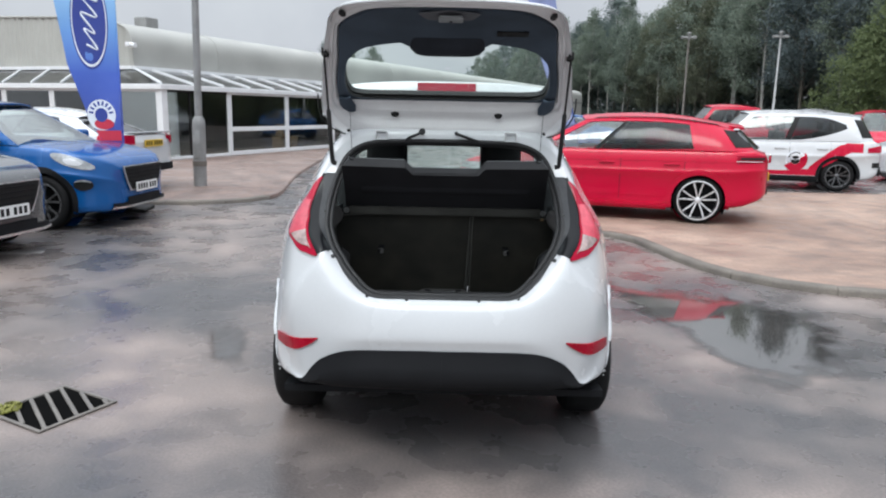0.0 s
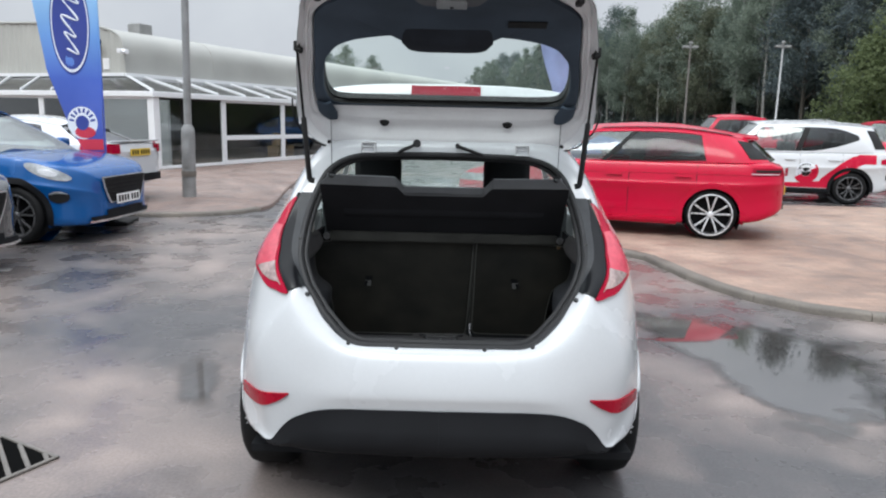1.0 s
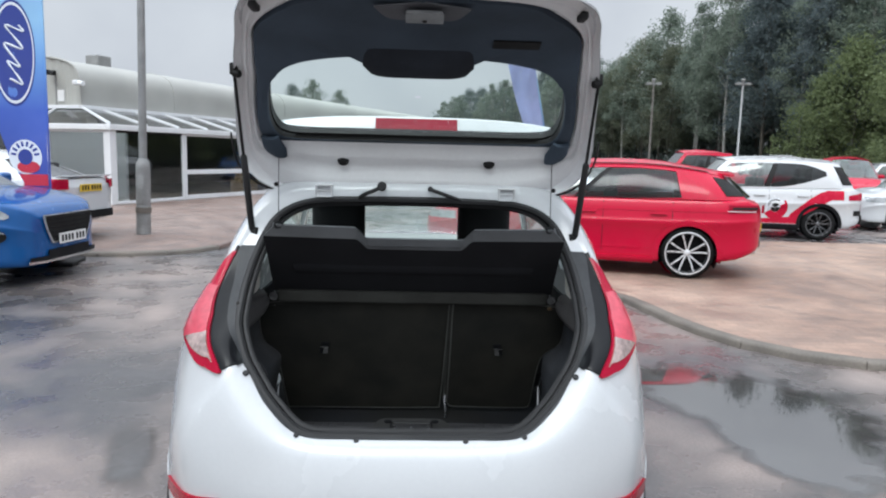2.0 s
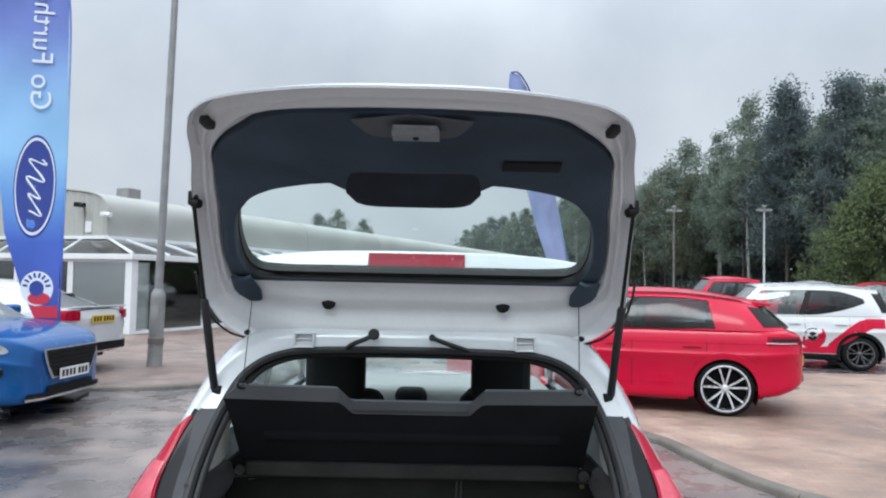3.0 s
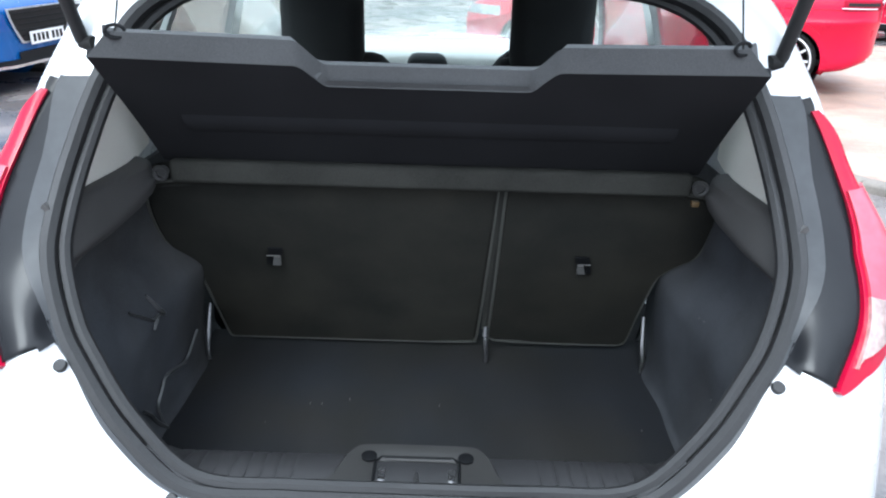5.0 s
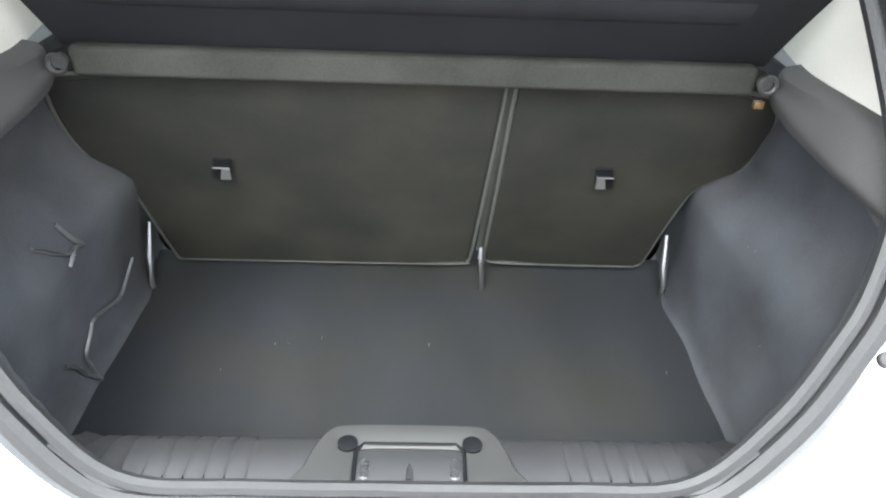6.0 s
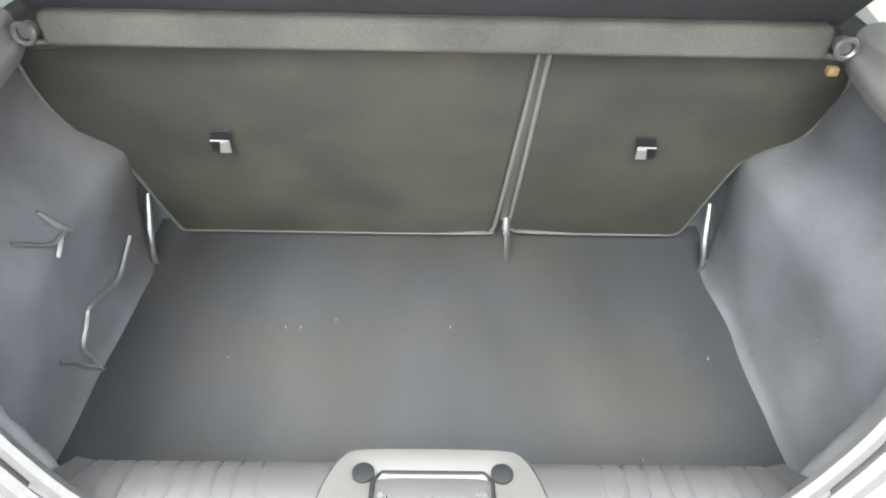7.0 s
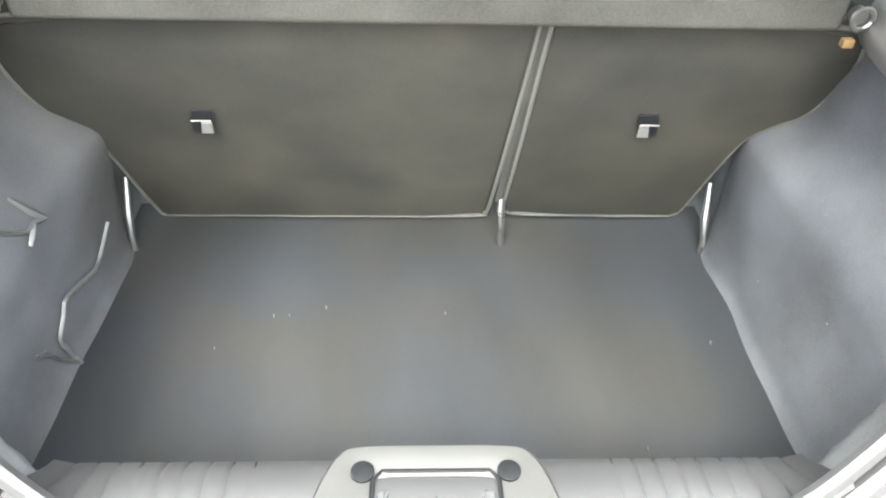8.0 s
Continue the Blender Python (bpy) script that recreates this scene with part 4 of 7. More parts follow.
def crossover_extras(car, c):
    xf, patch, face, side = c["xf"], c["patch"], c["face"], c["side"]
    arch_cladding(car, c, c["wr"])
    for sy in (1, -1):
        patch("sill_cladding", c["rx"] + 0.36, c["fx"] - 0.36, 0.19, 0.30, sy, M_BLACKPL, 0.012, 12)
        patch("red_sill_stripe", c["rx"] + 0.38, c["fx"] - 0.36, 0.31, lambda X: 0.40 + 0.06 * max(0, 1 - (X - c["rx"] - 0.38) / 0.6), sy, M_RED, 0.003, 12, "red vinyl stripe")
        patch("red_swoosh", c["rx"] - 0.42, c["rx"] + 0.55, lambda X: 0.80 - 0.48 * max(0, (X - c["rx"] + 0.2) / 0.75) ** 1.0 if X > c["rx"] - 0.2 else 0.80, lambda X: min(c["top"](X) - 0.06, 0.98 - 0.55 * max(0, (X - c["rx"] + 0.1) / 0.7) ** 1.3) if X > c["rx"] - 0.1 else 0.98, sy, M_RED, 0.004, 20, "red vinyl swoosh")
        patch("tail_lamp", -xf + 0.04, -xf + 0.34, 0.80, lambda X: 0.96 - 0.2 * (X + xf), sy, M_LAMPRED, 0.012, 8)
        cx, cz = c["rx"] + 0.82, 0.62
        for nm, r0, r1, a0, a1, mat, th in [("round_badge", 0.0, 0.19, 0, 360, M_FLAGWHITE, 0.004), ("badge_core", 0.0, 0.085, 0, 360, M_INK, 0.006), ("badge_mark", 0.02, 0.05, 10, 170, M_FLAGWHITE, 0.0075), ("badge_crescent", 0.09, 0.23, -150, 40, M_RED, 0.0065)] + [("badge_bar", 0.115, 0.165, 62 + 17 * k, 72 + 17 * k, M_INK, 0.006) for k in range(7)]:
            bm = bmesh.new()
            rows = []
            for a in np.radians(np.linspace(a0, a1, 25 if a1 - a0 > 30 else 4)):
                rows.append([(cx - sy * (r0 + (r1 - r0) * t / 2) * math.cos(a), sy * (c["side_y"](cx, cz + r1 * math.sin(a)) + th), cz + (r0 + (r1 - r0) * t / 2) * math.sin(a)) for t in range(3)])
            grid(bm, rows)
            part(nm, bm, mat, car)
        bm = bmesh.new()
        tube(bm, [side(u, 1.0, sy) + Vector((0, -sy * 0.03, 0.055 if 0.08 < u < 0.92 else 0.01)) for u in np.linspace(0.03, 0.95, 16)], 0.014, 6)
        part("roof_rail", bm, M_SILVER, car)
        patch("fog_recess", -xf + 0.06, -xf + 0.22, 0.50, 0.60, sy, M_INK, 0.012, 6)
        patch("headlamp", xf - 0.5, xf - 0.05, 0.66, 0.78, sy, M_HEADLAMP)
    face("lower_bumper", -1, -0.62, 0.62, 0.32, 0.50, M_BLACKPL)
    plate_bars(car, -xf - 0.03, -1, M_PLATEY, z=0.72)


def blue_crossover_extras(car, c, plate=True):
    xf, patch, face = c["xf"], c["patch"], c["face"]
    arch_cladding(car, c, c["wr"])
    for sy in (1, -1):
        patch("sill_cladding", c["rx"] + 0.36, c["fx"] - 0.36, 0.18, 0.27, sy, M_BLACKPL, 0.012, 12)
        lens = lambda X: math.sqrt(max(0.02, 1 - ((X - xf + 0.42) / 0.245) ** 2))
        lamp = patch("headlamp", xf - 0.66, xf - 0.18, lambda X: 0.815 + 0.30 * (xf - X - 0.42) - 0.064 * lens(X), lambda X: 0.815 + 0.30 * (xf - X - 0.42) + 0.058 * lens(X), sy, M_HEADLAMP, 0.010, 18, "teardrop clear headlamp")
        inner = lambda X: math.sqrt(max(0.02, 1 - ((X - xf + 0.40) / 0.10) ** 2))
        patch("projector", xf - 0.50, xf - 0.30, lambda X: 0.805 + 0.2 * (xf - X - 0.40) - 0.035 * inner(X), lambda X: 0.805 + 0.2 * (xf - X - 0.40) + 0.035 * inner(X), sy, M_CHROME, 0.014, 10, parent=lamp)
        pit = lambda X: math.sqrt(max(0.02, 1 - ((X - xf + 0.30) / 0.105) ** 2))
        fog = patch("fog_recess", xf - 0.40, xf - 0.20, lambda X: 0.545 - 0.07 * pit(X), lambda X: 0.545 + 0.06 * pit(X), sy, M_INK, 0.008, 10, "dark rounded fog lamp recess")
        patch("fog_trim", xf - 0.385, xf - 0.215, lambda X: 0.545 + 0.040 * pit(X), lambda X: 0.545 + 0.060 * pit(X), sy, M_HEADLAMP, 0.014, 8, parent=fog)
        patch("tail_lamp", -xf + 0.04, -xf + 0.3, 0.78, 0.92, sy, M_LAMPRED, 0.01, 8)
    face("grille_frame", 1, -0.475, 0.475, 0.436, 0.745, M_SILVER, 0.014, 0.06, taper=0.28)
    face("grille", 1, -0.457, 0.457, 0.452, 0.733, M_INK, 0.02, 0.06, "black mesh grille", taper=0.30)
    for k in range(5):
        face("grille_bar", 1, -0.325 - 0.024 * k, 0.325 + 0.024 * k, 0.50 + k * 0.048, 0.512 + k * 0.048, M_BLACKPL, 0.03, 0.06)
    face("lower_grille", 1, -0.40, 0.40, 0.30, 0.365, M_BLACKPL, 0.008, 0.06)
    face("lower_cladding", 1, -0.64, 0.64, 0.262, 0.305, M_BLACKPL, 0.004, 0.06)
    face("skid_strip", 1, -0.66, 0.66, 0.238, 0.262, M_CHROME, 0.02, 0.06)
    plate_bars(car, xf + 0.055, 1, M_PLATEW, z=0.475)


def saloon_extras(car, c):
    xf, patch, face = c["xf"], c["patch"], c["face"]
    for sy in (1, -1):
        patch("tail_lamp", -xf + 0.02, -xf + 0.42, lambda X: 0.79 + 0.05 * (X + xf), lambda X: 0.93, sy, M_LAMPRED, 0.012, 10, "red wraparound tail lamp")
        face("tail_lamp_inner", -1, sy * 0.50, sy * 0.68, 0.79, 0.92, M_LAMPRED)
        patch("headlamp", xf - 0.5, xf - 0.05, 0.62, 0.72, sy, M_HEADLAMP)
    face("lower_bumper", -1, -0.6, 0.6, 0.33, 0.45, M_BLACKPL)
    bm = bmesh.new()
    slab(bm, [[(-xf + 0.10 - 0.09 * t / 3, -0.62 + 1.24 * k / 10, c["top"](-xf + 0.12) + 0.015 + 0.03 * t / 3) for t in range(4)] for k in range(11)], 0.015, (0, 0, 1))
    part("boot_spoiler", bm, M_WHITE, car)
    plate_bars(car, -xf - 0.03, -1, M_PLATEY, z=0.80)


HATCH = dict(L=4.30, W=1.76, H=1.43, fo=0.84, wb=2.60, wr=0.312, cowl=1.00, head=0.28, roof_end=-1.66, tail=-1.95, belt=(0.94, 0.97), tail_z=0.94, nose_z=0.69, rail=0.60, drop=0.17, slant=0.03, glass_rise=(0.0, 0.93), glass=M_TINT, front_glass=M_GLASS, windows=[(0.06, 0.30), (0.325, 0.745)], seams=[0.69, -0.26, -1.09], handles=[-0.07, -0.93], handle_z=0.785, rim=M_RIM, spokes=5, wrap_glass=0.925, wrap=0.14, kick=0.05, ratio=0.83)
CROSS = dict(L=4.15, W=1.70, H=1.62, fo=0.80, wb=2.50, wr=0.315, cowl=1.08, head=0.52, roof_end=-1.62, tail=-1.88, belt=(0.97, 1.02), tail_z=0.98, nose_z=0.78, rail=0.58, glass=M_TINT, windows=[(0.06, 0.42), (0.46, 0.84)], seams=[0.68, -0.28, -1.05], handles=[-0.1, -0.9], handle_z=0.86, rim=M_RIMDARK, spokes=5, wrap_glass=0.92, wrap=0.14, kick=0.45, front_glass=M_GLASS)
PUMA = dict(L=4.07, W=1.80, H=1.50, fo=0.79, wb=2.57, wr=0.325, cowl=0.98, head=0.30, roof_end=-1.45, tail=-1.78, belt=(0.98, 1.05), tail_z=1.0, nose_z=0.825, rail=0.57, glass=M_TINT, front_glass=M_GLASS, windows=[(0.06, 0.42), (0.46, 0.82)], seams=[0.66, -0.30, -1.08], handles=[-0.1, -0.9], handle_z=0.86, rim=M_RIMDARK, spokes=5)
SALOON = dict(L=4.45, W=1.80, H=1.34, fo=0.80, wb=2.75, wr=0.32, cowl=0.90, head=0.15, roof_end=-1.15, tail=-1.72, belt=(0.88, 0.94), tail_z=0.93, nose_z=0.70, rail=0.56, glass=M_TINT, windows=[(0.06, 0.42), (0.455, 0.82)], seams=[0.62, -0.35, -1.1], handles=[-0.1, -0.9], handle_z=0.80, rim=M_RIM, spokes=5, drop=0.05)


def placed(s, x, y, z, heading, wheel_back, near):
    """The pose that puts the outer foot of a car's front or rear wheel at (x, y)."""
    h = radians(heading)
    wx = s["L"] / 2 - s["fo"] - (s["wb"] if wheel_back else 0)
    wy = near * (s["W"] / 2 - 0.02)
    return pose(x - (wx * math.cos(h) - wy * math.sin(h)), y - (wx * math.sin(h) + wy * math.cos(h)), z, 0, 0, heading)


parked_car("red_hatchback", "bright red hatchback with silver double-spoke alloys and tinted glass", placed(HATCH, 3.34, 6.63, 0.057, 162, True, 1), HATCH, M_RED, "parked cars", red_hatch_extras)
parked_car("liveried_crossover", "white crossover with red swoosh livery and round badge", placed(CROSS, 7.96, 11.75, 0.0, 166, True, 1), CROSS, M_WHITE, "parked cars", crossover_extras)
parked_car("blue_crossover", "metallic blue crossover with black grille, parked nose out", placed(PUMA, -4.76, 5.48, 0.0, -4, False, -1), PUMA, M_BLUE, "parked cars", blue_crossover_extras)
parked_car("dark_crossover", "dark grey crossover parked nose out beside the blue one", pose(-6.15, 4.1, 0.0, 0, 0, -9), PUMA, M_DARKGREY, "parked cars", blue_crossover_extras)
parked_car("white_saloon", "white saloon with red tail lamps and yellow rear plate", pose(-7.18, 9.65, 0.055, 0, 0, 170), SALOON, M_WHITE, "parked cars", saloon_extras)
PICKUP = dict(L=5.0, W=1.80, H=1.80, fo=0.85, wb=3.0, wr=0.36, cowl=1.25, head=0.70, roof_end=-0.62, tail=-0.80, belt=(1.06, 1.12), tail_z=1.10, nose_z=0.92, rail=0.62, glass=M_TINT, windows=[(0.08, 0.50), (0.55, 0.92)], seams=[0.9, 0.0, -0.85], handles=[0.2, -0.65], handle_z=0.95, rim=M_RIM, spokes=5)
TALL = dict(CROSS, H=1.76, L=4.3, wb=2.7, belt=(1.05, 1.10), tail_z=1.05)
FAR = [("white_crossover", "white crossover with red stripe parked behind", CROSS, M_WHITE, crossover_extras, (12.4, 14.4, 0, 176)),
       ("red_pickup", "red double-cab pickup parked far behind", PICKUP, M_RED, None, (8.4, 18.6, 0, 172)),
       ("silver_hatchback", "silver hatchback parked far behind", dict(CROSS, H=1.62), M_SILVER, None, (10.6, 23.5, 0, 172)),
       ("white_tall_car", "tall white car parked far behind", TALL, M_WHITE, None, (12.3, 21.6, 0, 250)),
       ("red_crossover", "red crossover parked far behind", TALL, M_RED, None, (14.9, 22.2, 0, 250)),
       ("silver_crossover", "silver crossover parked far behind", CROSS, M_SILVER, None, (18.5, 25.2, 0, 165)),
       ("blue_hatchback", "blue hatchback parked far behind", HATCH, M_BLUE, None, (5.2, 27.5, 0, 10))]
for nm, lb, sp, pm, ex, (x, y, z, h) in FAR:
    parked_car(nm, lb, pose(x, y, z, 0, 0, h), sp, pm, "parked cars", ex)


# ---- the white hatchback with its tailgate up ----
hatch = thing("white_hatchback", "small white hatchback seen from behind with raised tailgate and empty boot", "car", at=pose(0, 0, 0))
# spokes of the tail's skin, from the boot opening's edge outwards, foot of the bumper to roof
SPOKES = [
    [(0, .03, .737), (0, -.018, .71), (0, -.045, .60), (0, -.03, .535), (0, .02, .355), (0, .75, .22)],
    [(.16, .03, .738), (.17, -.018, .71), (.18, -.042, .60), (.18, -.026, .534), (.18, .025, .355), (.22, .75, .22)],
    [(.29, .033, .745), (.32, -.008, .72), (.35, -.025, .60), (.38, -.005, .522), (.38, .045, .352), (.45, .75, .22)],
    [(.375, .06, .813), (.43, .012, .77), (.50, .018, .63), (.49, .035, .475), (.50, .09, .345), (.66, .75, .22)],
    [(.432, .095, .885), (.50, .05, .85), (.615, .085, .67), (.60, .12, .385), (.62, .17, .34), (.76, .75, .23)],
    [(.462, .122, .93), (.512, .075, .895), (.65, .145, .74), (.72, .265, .53), (.755, .365, .36), (.82, .75, .30)],
    [(.488, .165, .997), (.555, .135, .965), (.632, .185, .925), (.708, .31, .83), (.758, .47, .74), (.835, .75, .62)],
    [(.491, .205, 1.05), (.562, .195, 1.03), (.618, .215, 1.02), (.668, .34, .98), (.72, .50, .94), (.788, .75, .90)],
    [(.486, .27, 1.12), (.545, .272, 1.115), (.572, .285, 1.12), (.596, .385, 1.12), (.622, .52, 1.11), (.685, .75, 1.09)],
    [(.465, .335, 1.205), (.512, .332, 1.205), (.538, .34, 1.215), (.558, .41, 1.22), (.582, .53, 1.22), (.62, .75, 1.21)],
    [(.42, .39, 1.29), (.452, .39, 1.305), (.472, .395, 1.32), (.487, .44, 1.335), (.503, .54, 1.335), (.535, .72, 1.33)],
    [(.33, .423, 1.335), (.355, .425, 1.355), (.372, .435, 1.375), (.39, .47, 1.395), (.41, .56, 1.405), (.44, .70, 1.41)],
    [(.17, .432, 1.345), (.18, .437, 1.37), (.185, .45, 1.39), (.19, .48, 1.41), (.20, .57, 1.425), (.22, .70, 1.435)],
    [(0, .433, 1.347), (0, .438, 1.372), (0, .452, 1.392), (0, .485, 1.415), (0, .58, 1.43), (0, .70, 1.442)]]
SPK = np.array(SPOKES)


def spline(P, u):
    """A point on the smooth curve through the rows of P at u, counted in rows."""
    n = len(P)
    i = min(int(u), n - 2)
    t = u - i
    a, b, c, d = (P[min(max(i + k, 0), n - 1)] for k in (-1, 0, 1, 2))
    return 0.5 * (2 * b + (c - a) * t + (2 * a - 5 * b + 4 * c - d) * t * t + (3 * b - a - 3 * c + d) * t ** 3)


def tail_skin(u, r, sx=1):
    """The tail's outer skin: u along the opening (foot 0, roof 13), r outwards (opening 0, flank 5)."""
    p = spline(np.array([spline(SPK[:, k], u) for k in range(6)]), r)
    return (sx * max(p[0], 0.0), p[1], p[2])


def skin_patch(nm, u0, u1, r0, r1, sx, mat, thick=0.0, n=24, m=10, parent=None, label=""):
    """A plate on the tail's skin; r0 and r1 may be functions of u."""
    f0, f1 = (r0 if callable(r0) else (lambda u: r0)), (r1 if callable(r1) else (lambda u: r1))
    pts = [[tail_skin(u, f0(u) + (f1(u) - f0(u)) * k / m, sx) for k in range(m + 1)] for u in np.linspace(u0, u1, n)]
    bm = bmesh.new()
    if thick:
        slab(bm, pts, thick, (sx * 0.5, -1, 0.1))
    else:
        grid(bm, pts)
    return part(nm, bm, mat, parent or hatch, label)


SKIN_GRID = [(u, r, tail_skin(u, r)) for u in np.linspace(2.5, 7, 46) for r in np.linspace(1.6, 4.0, 40)]


def skin_at(x, z, sx):
    """The place on the bumper's skin that lies at x and z as seen from behind."""
    near = sorted(SKIN_GRID, key=lambda g: (g[2][0] - x) ** 2 + (g[2][2] - z) ** 2)[:4]
    wts = [1 / (1e-5 + (g[2][0] - x) ** 2 + (g[2][2] - z) ** 2) for g in near]
    return (sx * x, sum(w * g[2][1] for w, g in zip(wts, near)) / sum(wts), z)


US = np.linspace(0, 13, 92)
RS = np.r_[np.linspace(0, 1, 5), np.linspace(1, 4, 19)[1:], np.linspace(4, 5, 10)[1:]]
bm = bmesh.new()
for sx in (1, -1):
    vs = [[bm.verts.new(tail_skin(u, r, sx)) for r in RS] for u in US]
    for i in range(len(US) - 1):
        uc = (US[i] + US[i + 1]) / 2
        for j in range(len(RS) - 1):
            rc = (RS[j] + RS[j + 1]) / 2
            if uc < 4.7 and rc > 3.0 + 2.0 * min(1.0, max(0.0, uc - 3.4) / 1.3) ** 2 + (0.2 if uc > 3.3 else 0.0):
                continue
            bm.faces.new([vs[i][j], vs[i + 1][j], vs[i + 1][j + 1], vs[i][j + 1]])
# flank from the rear wheel to the nose
low = np.array([tail_skin(u, 5) for u in np.linspace(0, 7, 40)])
FRONT = [(0.75, 1.0, 0.0), (1.5, 1.005, 0.0), (2.4, 1.005, 0.01), (3.0, 0.985, 0.01), (3.45, 0.94, 0.0), (3.75, 0.85, -0.02), (3.90, 0.72, -0.06), (3.955, 0.55, -0.1)]
ys = sorted({0.75, 2.95} | set(np.linspace(0.75, 3.955, 44).round(3)))


def flank(y):
    fx, dz = keyed(y, [(a, b) for a, b, c in FRONT]), keyed(y, [(a, c) for a, b, c in FRONT])
    squash = keyed(y, [(2.95, 1.0), (3.2, 0.96), (3.7, 0.80), (3.955, 0.55)])
    return [(x * fx, y, 0.2 + (z - 0.2) * squash + dz * 0.2) for x, _, z in low]


for sx in (1, -1):
    rows = []
    for y in ys:
        f = flank(y)
        hood = [(f[-1][0] * q, y, f[-1][2] + keyed(y, [(2.95, 0.055), (3.2, 0.075), (3.5, 0.10), (3.75, 0.12), (3.955, 0.10)]) * (1 - q ** 2)) for q in (0.92, 0.8, 0.6, 0.3, 0.0)]
        rows.append([(sx * x, yy, z) for x, yy, z in f + hood])
    vs = [[bm.verts.new(p) for p in r] for r in rows]
    for i in range(len(ys) - 1):
        for j in range(len(rows[0]) - 1):
            if j >= len(low) - 1 and ys[i] < 2.94:
                continue
            bm.faces.new([vs[i][j], vs[i + 1][j], vs[i + 1][j + 1], vs[i][j + 1]])
    mid = [bm.verts.new((0, 3.975, r[2])) for r in rows[-1]]
    for j in range(len(mid) - 1):
        bm.faces.new([vs[-1][j], vs[-1][j + 1], mid[j + 1], mid[j]])
bmesh.ops.remove_doubles(bm, verts=bm.verts, dist=0.003)
cut_arches(bm, [(0.70, 0.30), (3.19, 0.30)], 0.33, along=1, across=0, inner=0.5)
for sx in (1, -1):
    arch_lip(bm, 0.70, 0.30, 0.33, sx, M_WHITE, hatch)
part("body", bm, M_WHITE, hatch, "white painted body")
bm = bmesh.new()
for cy in (0.70, 3.19):
    for sx in (1, -1):
        grid(bm, [[(sx * x, cy + 0.35 * math.cos(a), 0.30 + 0.35 * math.sin(a)) for a in np.linspace(0.0, math.pi, 20)] for x in (0.74, 0.56)])
box(bm, (-0.70, 0.25, 0.24), (0.72, 3.8, 0.27))
part("underfloor", bm, M_BLACKPL, hatch)
for cy in (0.70, 3.19):
    for sx in (1, -1):
        w = wheel(hatch, 0, 0, 0.30, 0.20, M_RIM, 5, -sx)
        w.location, w.rotation_euler = (sx * 0.695, cy, 0.30), (0, 0, radians(90))
# lower bumper insert, reflectors, sill holes
for sx in (1, -1):
    skin_patch("lower_bumper", 0, 4.7, lambda u: 3.0 + 2.0 * min(1.0, max(0.0, u - 3.4) / 1.3) ** 2, 5.0, sx, M_BLACKPL, 0.006, 40, label="black textured lower bumper insert")
    bm = bmesh.new()
    rows = []
    for q in np.linspace(0, 1, 9):
        x = 0.505 + 0.215 * q
        top = 0.566 - 0.050 * q
        foot = top - 0.005 - 0.050 * math.sin(math.pi * min(1.0, 0.02 + 0.74 * q))
        rows.append([tuple(skin_at(x, foot + (top - foot) * k / 4, sx)) for k in range(5)])
    slab(bm, rows, 0.008, (sx * 0.5, -1, 0))
    part("reflector", bm, M_REFLECTOR, hatch, "red bumper reflector")
    for u, r in ((0.89, 0.36), (2.05, 0.36), (4.16, 0.27)):
        p = Vector(tail_skin(u, r, sx))
        bm = bmesh.new()
        disc(bm, p, (0, -0.6, 0.8), 0.0085 if u > 4 else 0.007, 0.006, 12)
        part("bump_stop", bm, M_RUBBER, hatch)
# tail lamps in four lenses, and the dark trim between lamp and opening
def lamp_out(u):
    return float(np.interp(u, [5.0, 5.4, 5.8, 6.2, 6.6, 7.0, 7.6, 8.1, 8.5, 8.7, 8.82], [1.03, 1.25, 1.65, 2.1, 2.5, 2.65, 2.45, 2.12, 1.80, 1.62, 1.48]))


def lamp_in(u):
    return 0.98 + 0.50 * (lamp_out(u) - 0.98) * min(1.0, max(0.0, (u - 7.0) / 2.0))


def gutter_out(u):
    return float(np.interp(u, [5.2, 5.6, 6.0, 6.6, 7.3, 7.9, 8.3, 8.6, 8.85, 9.05], [0.26, 0.31, 0.38, 0.46, 0.52, 0.58, 0.70, 0.86, 1.02, 1.10]))


for sx in (1, -1):
    lamp = skin_patch("tail_lamp", 5.02, 8.80, lamp_in, lamp_out, sx, M_LAMPRED, 0.010, 40, 10, label="red and clear swept tail lamp")
    skin_patch("clear_lens", 5.42, 6.35, 1.07, lambda u: max(1.08, lamp_out(u) - 0.20 - 0.22 * max(0, 6.0 - u)), sx, M_LAMPCLEAR, 0.0145, 14, 8, parent=lamp)
    skin_patch("frosted_lens", 6.35, 7.75, lambda u: lamp_in(u) + 0.10, lambda u: lamp_out(u) - 0.12, sx, M_LAMPPINK, 0.0142, 20, 8, parent=lamp)
    skin_patch("opening_trim", 4.75, 8.98, lambda u: gutter_out(u) - 0.03, lambda u: max(0.50, min(lamp_in(u) + 0.04, 0.27 + (u - 4.75) * 2.2)) if u < 8.7 else lamp_in(8.7) + 0.04 + (1.46 - lamp_in(8.7)) * min(1.0, (u - 8.7) / 0.13), sx, M_PIANO, 0.004, 40, 8, label="glossy black trim beside the lamp")
    skin_patch("gutter_panel", 5.2, 9.02, 0.03, gutter_out, sx, M_GUTTER, 0.005, 48, 8, label="glossy charcoal gutter beside the seal")
    skin_patch("opening_flange", 0, 5.2, 0.03, lambda u: float(np.interp(u, [0, 2.2, 3.2, 4.1, 4.6, 5.2], [0.26, 0.26, 0.22, 0.13, 0.20, 0.28])), sx, M_GUTTER, 0.004, 40, 5, label="charcoal flange under the seal")
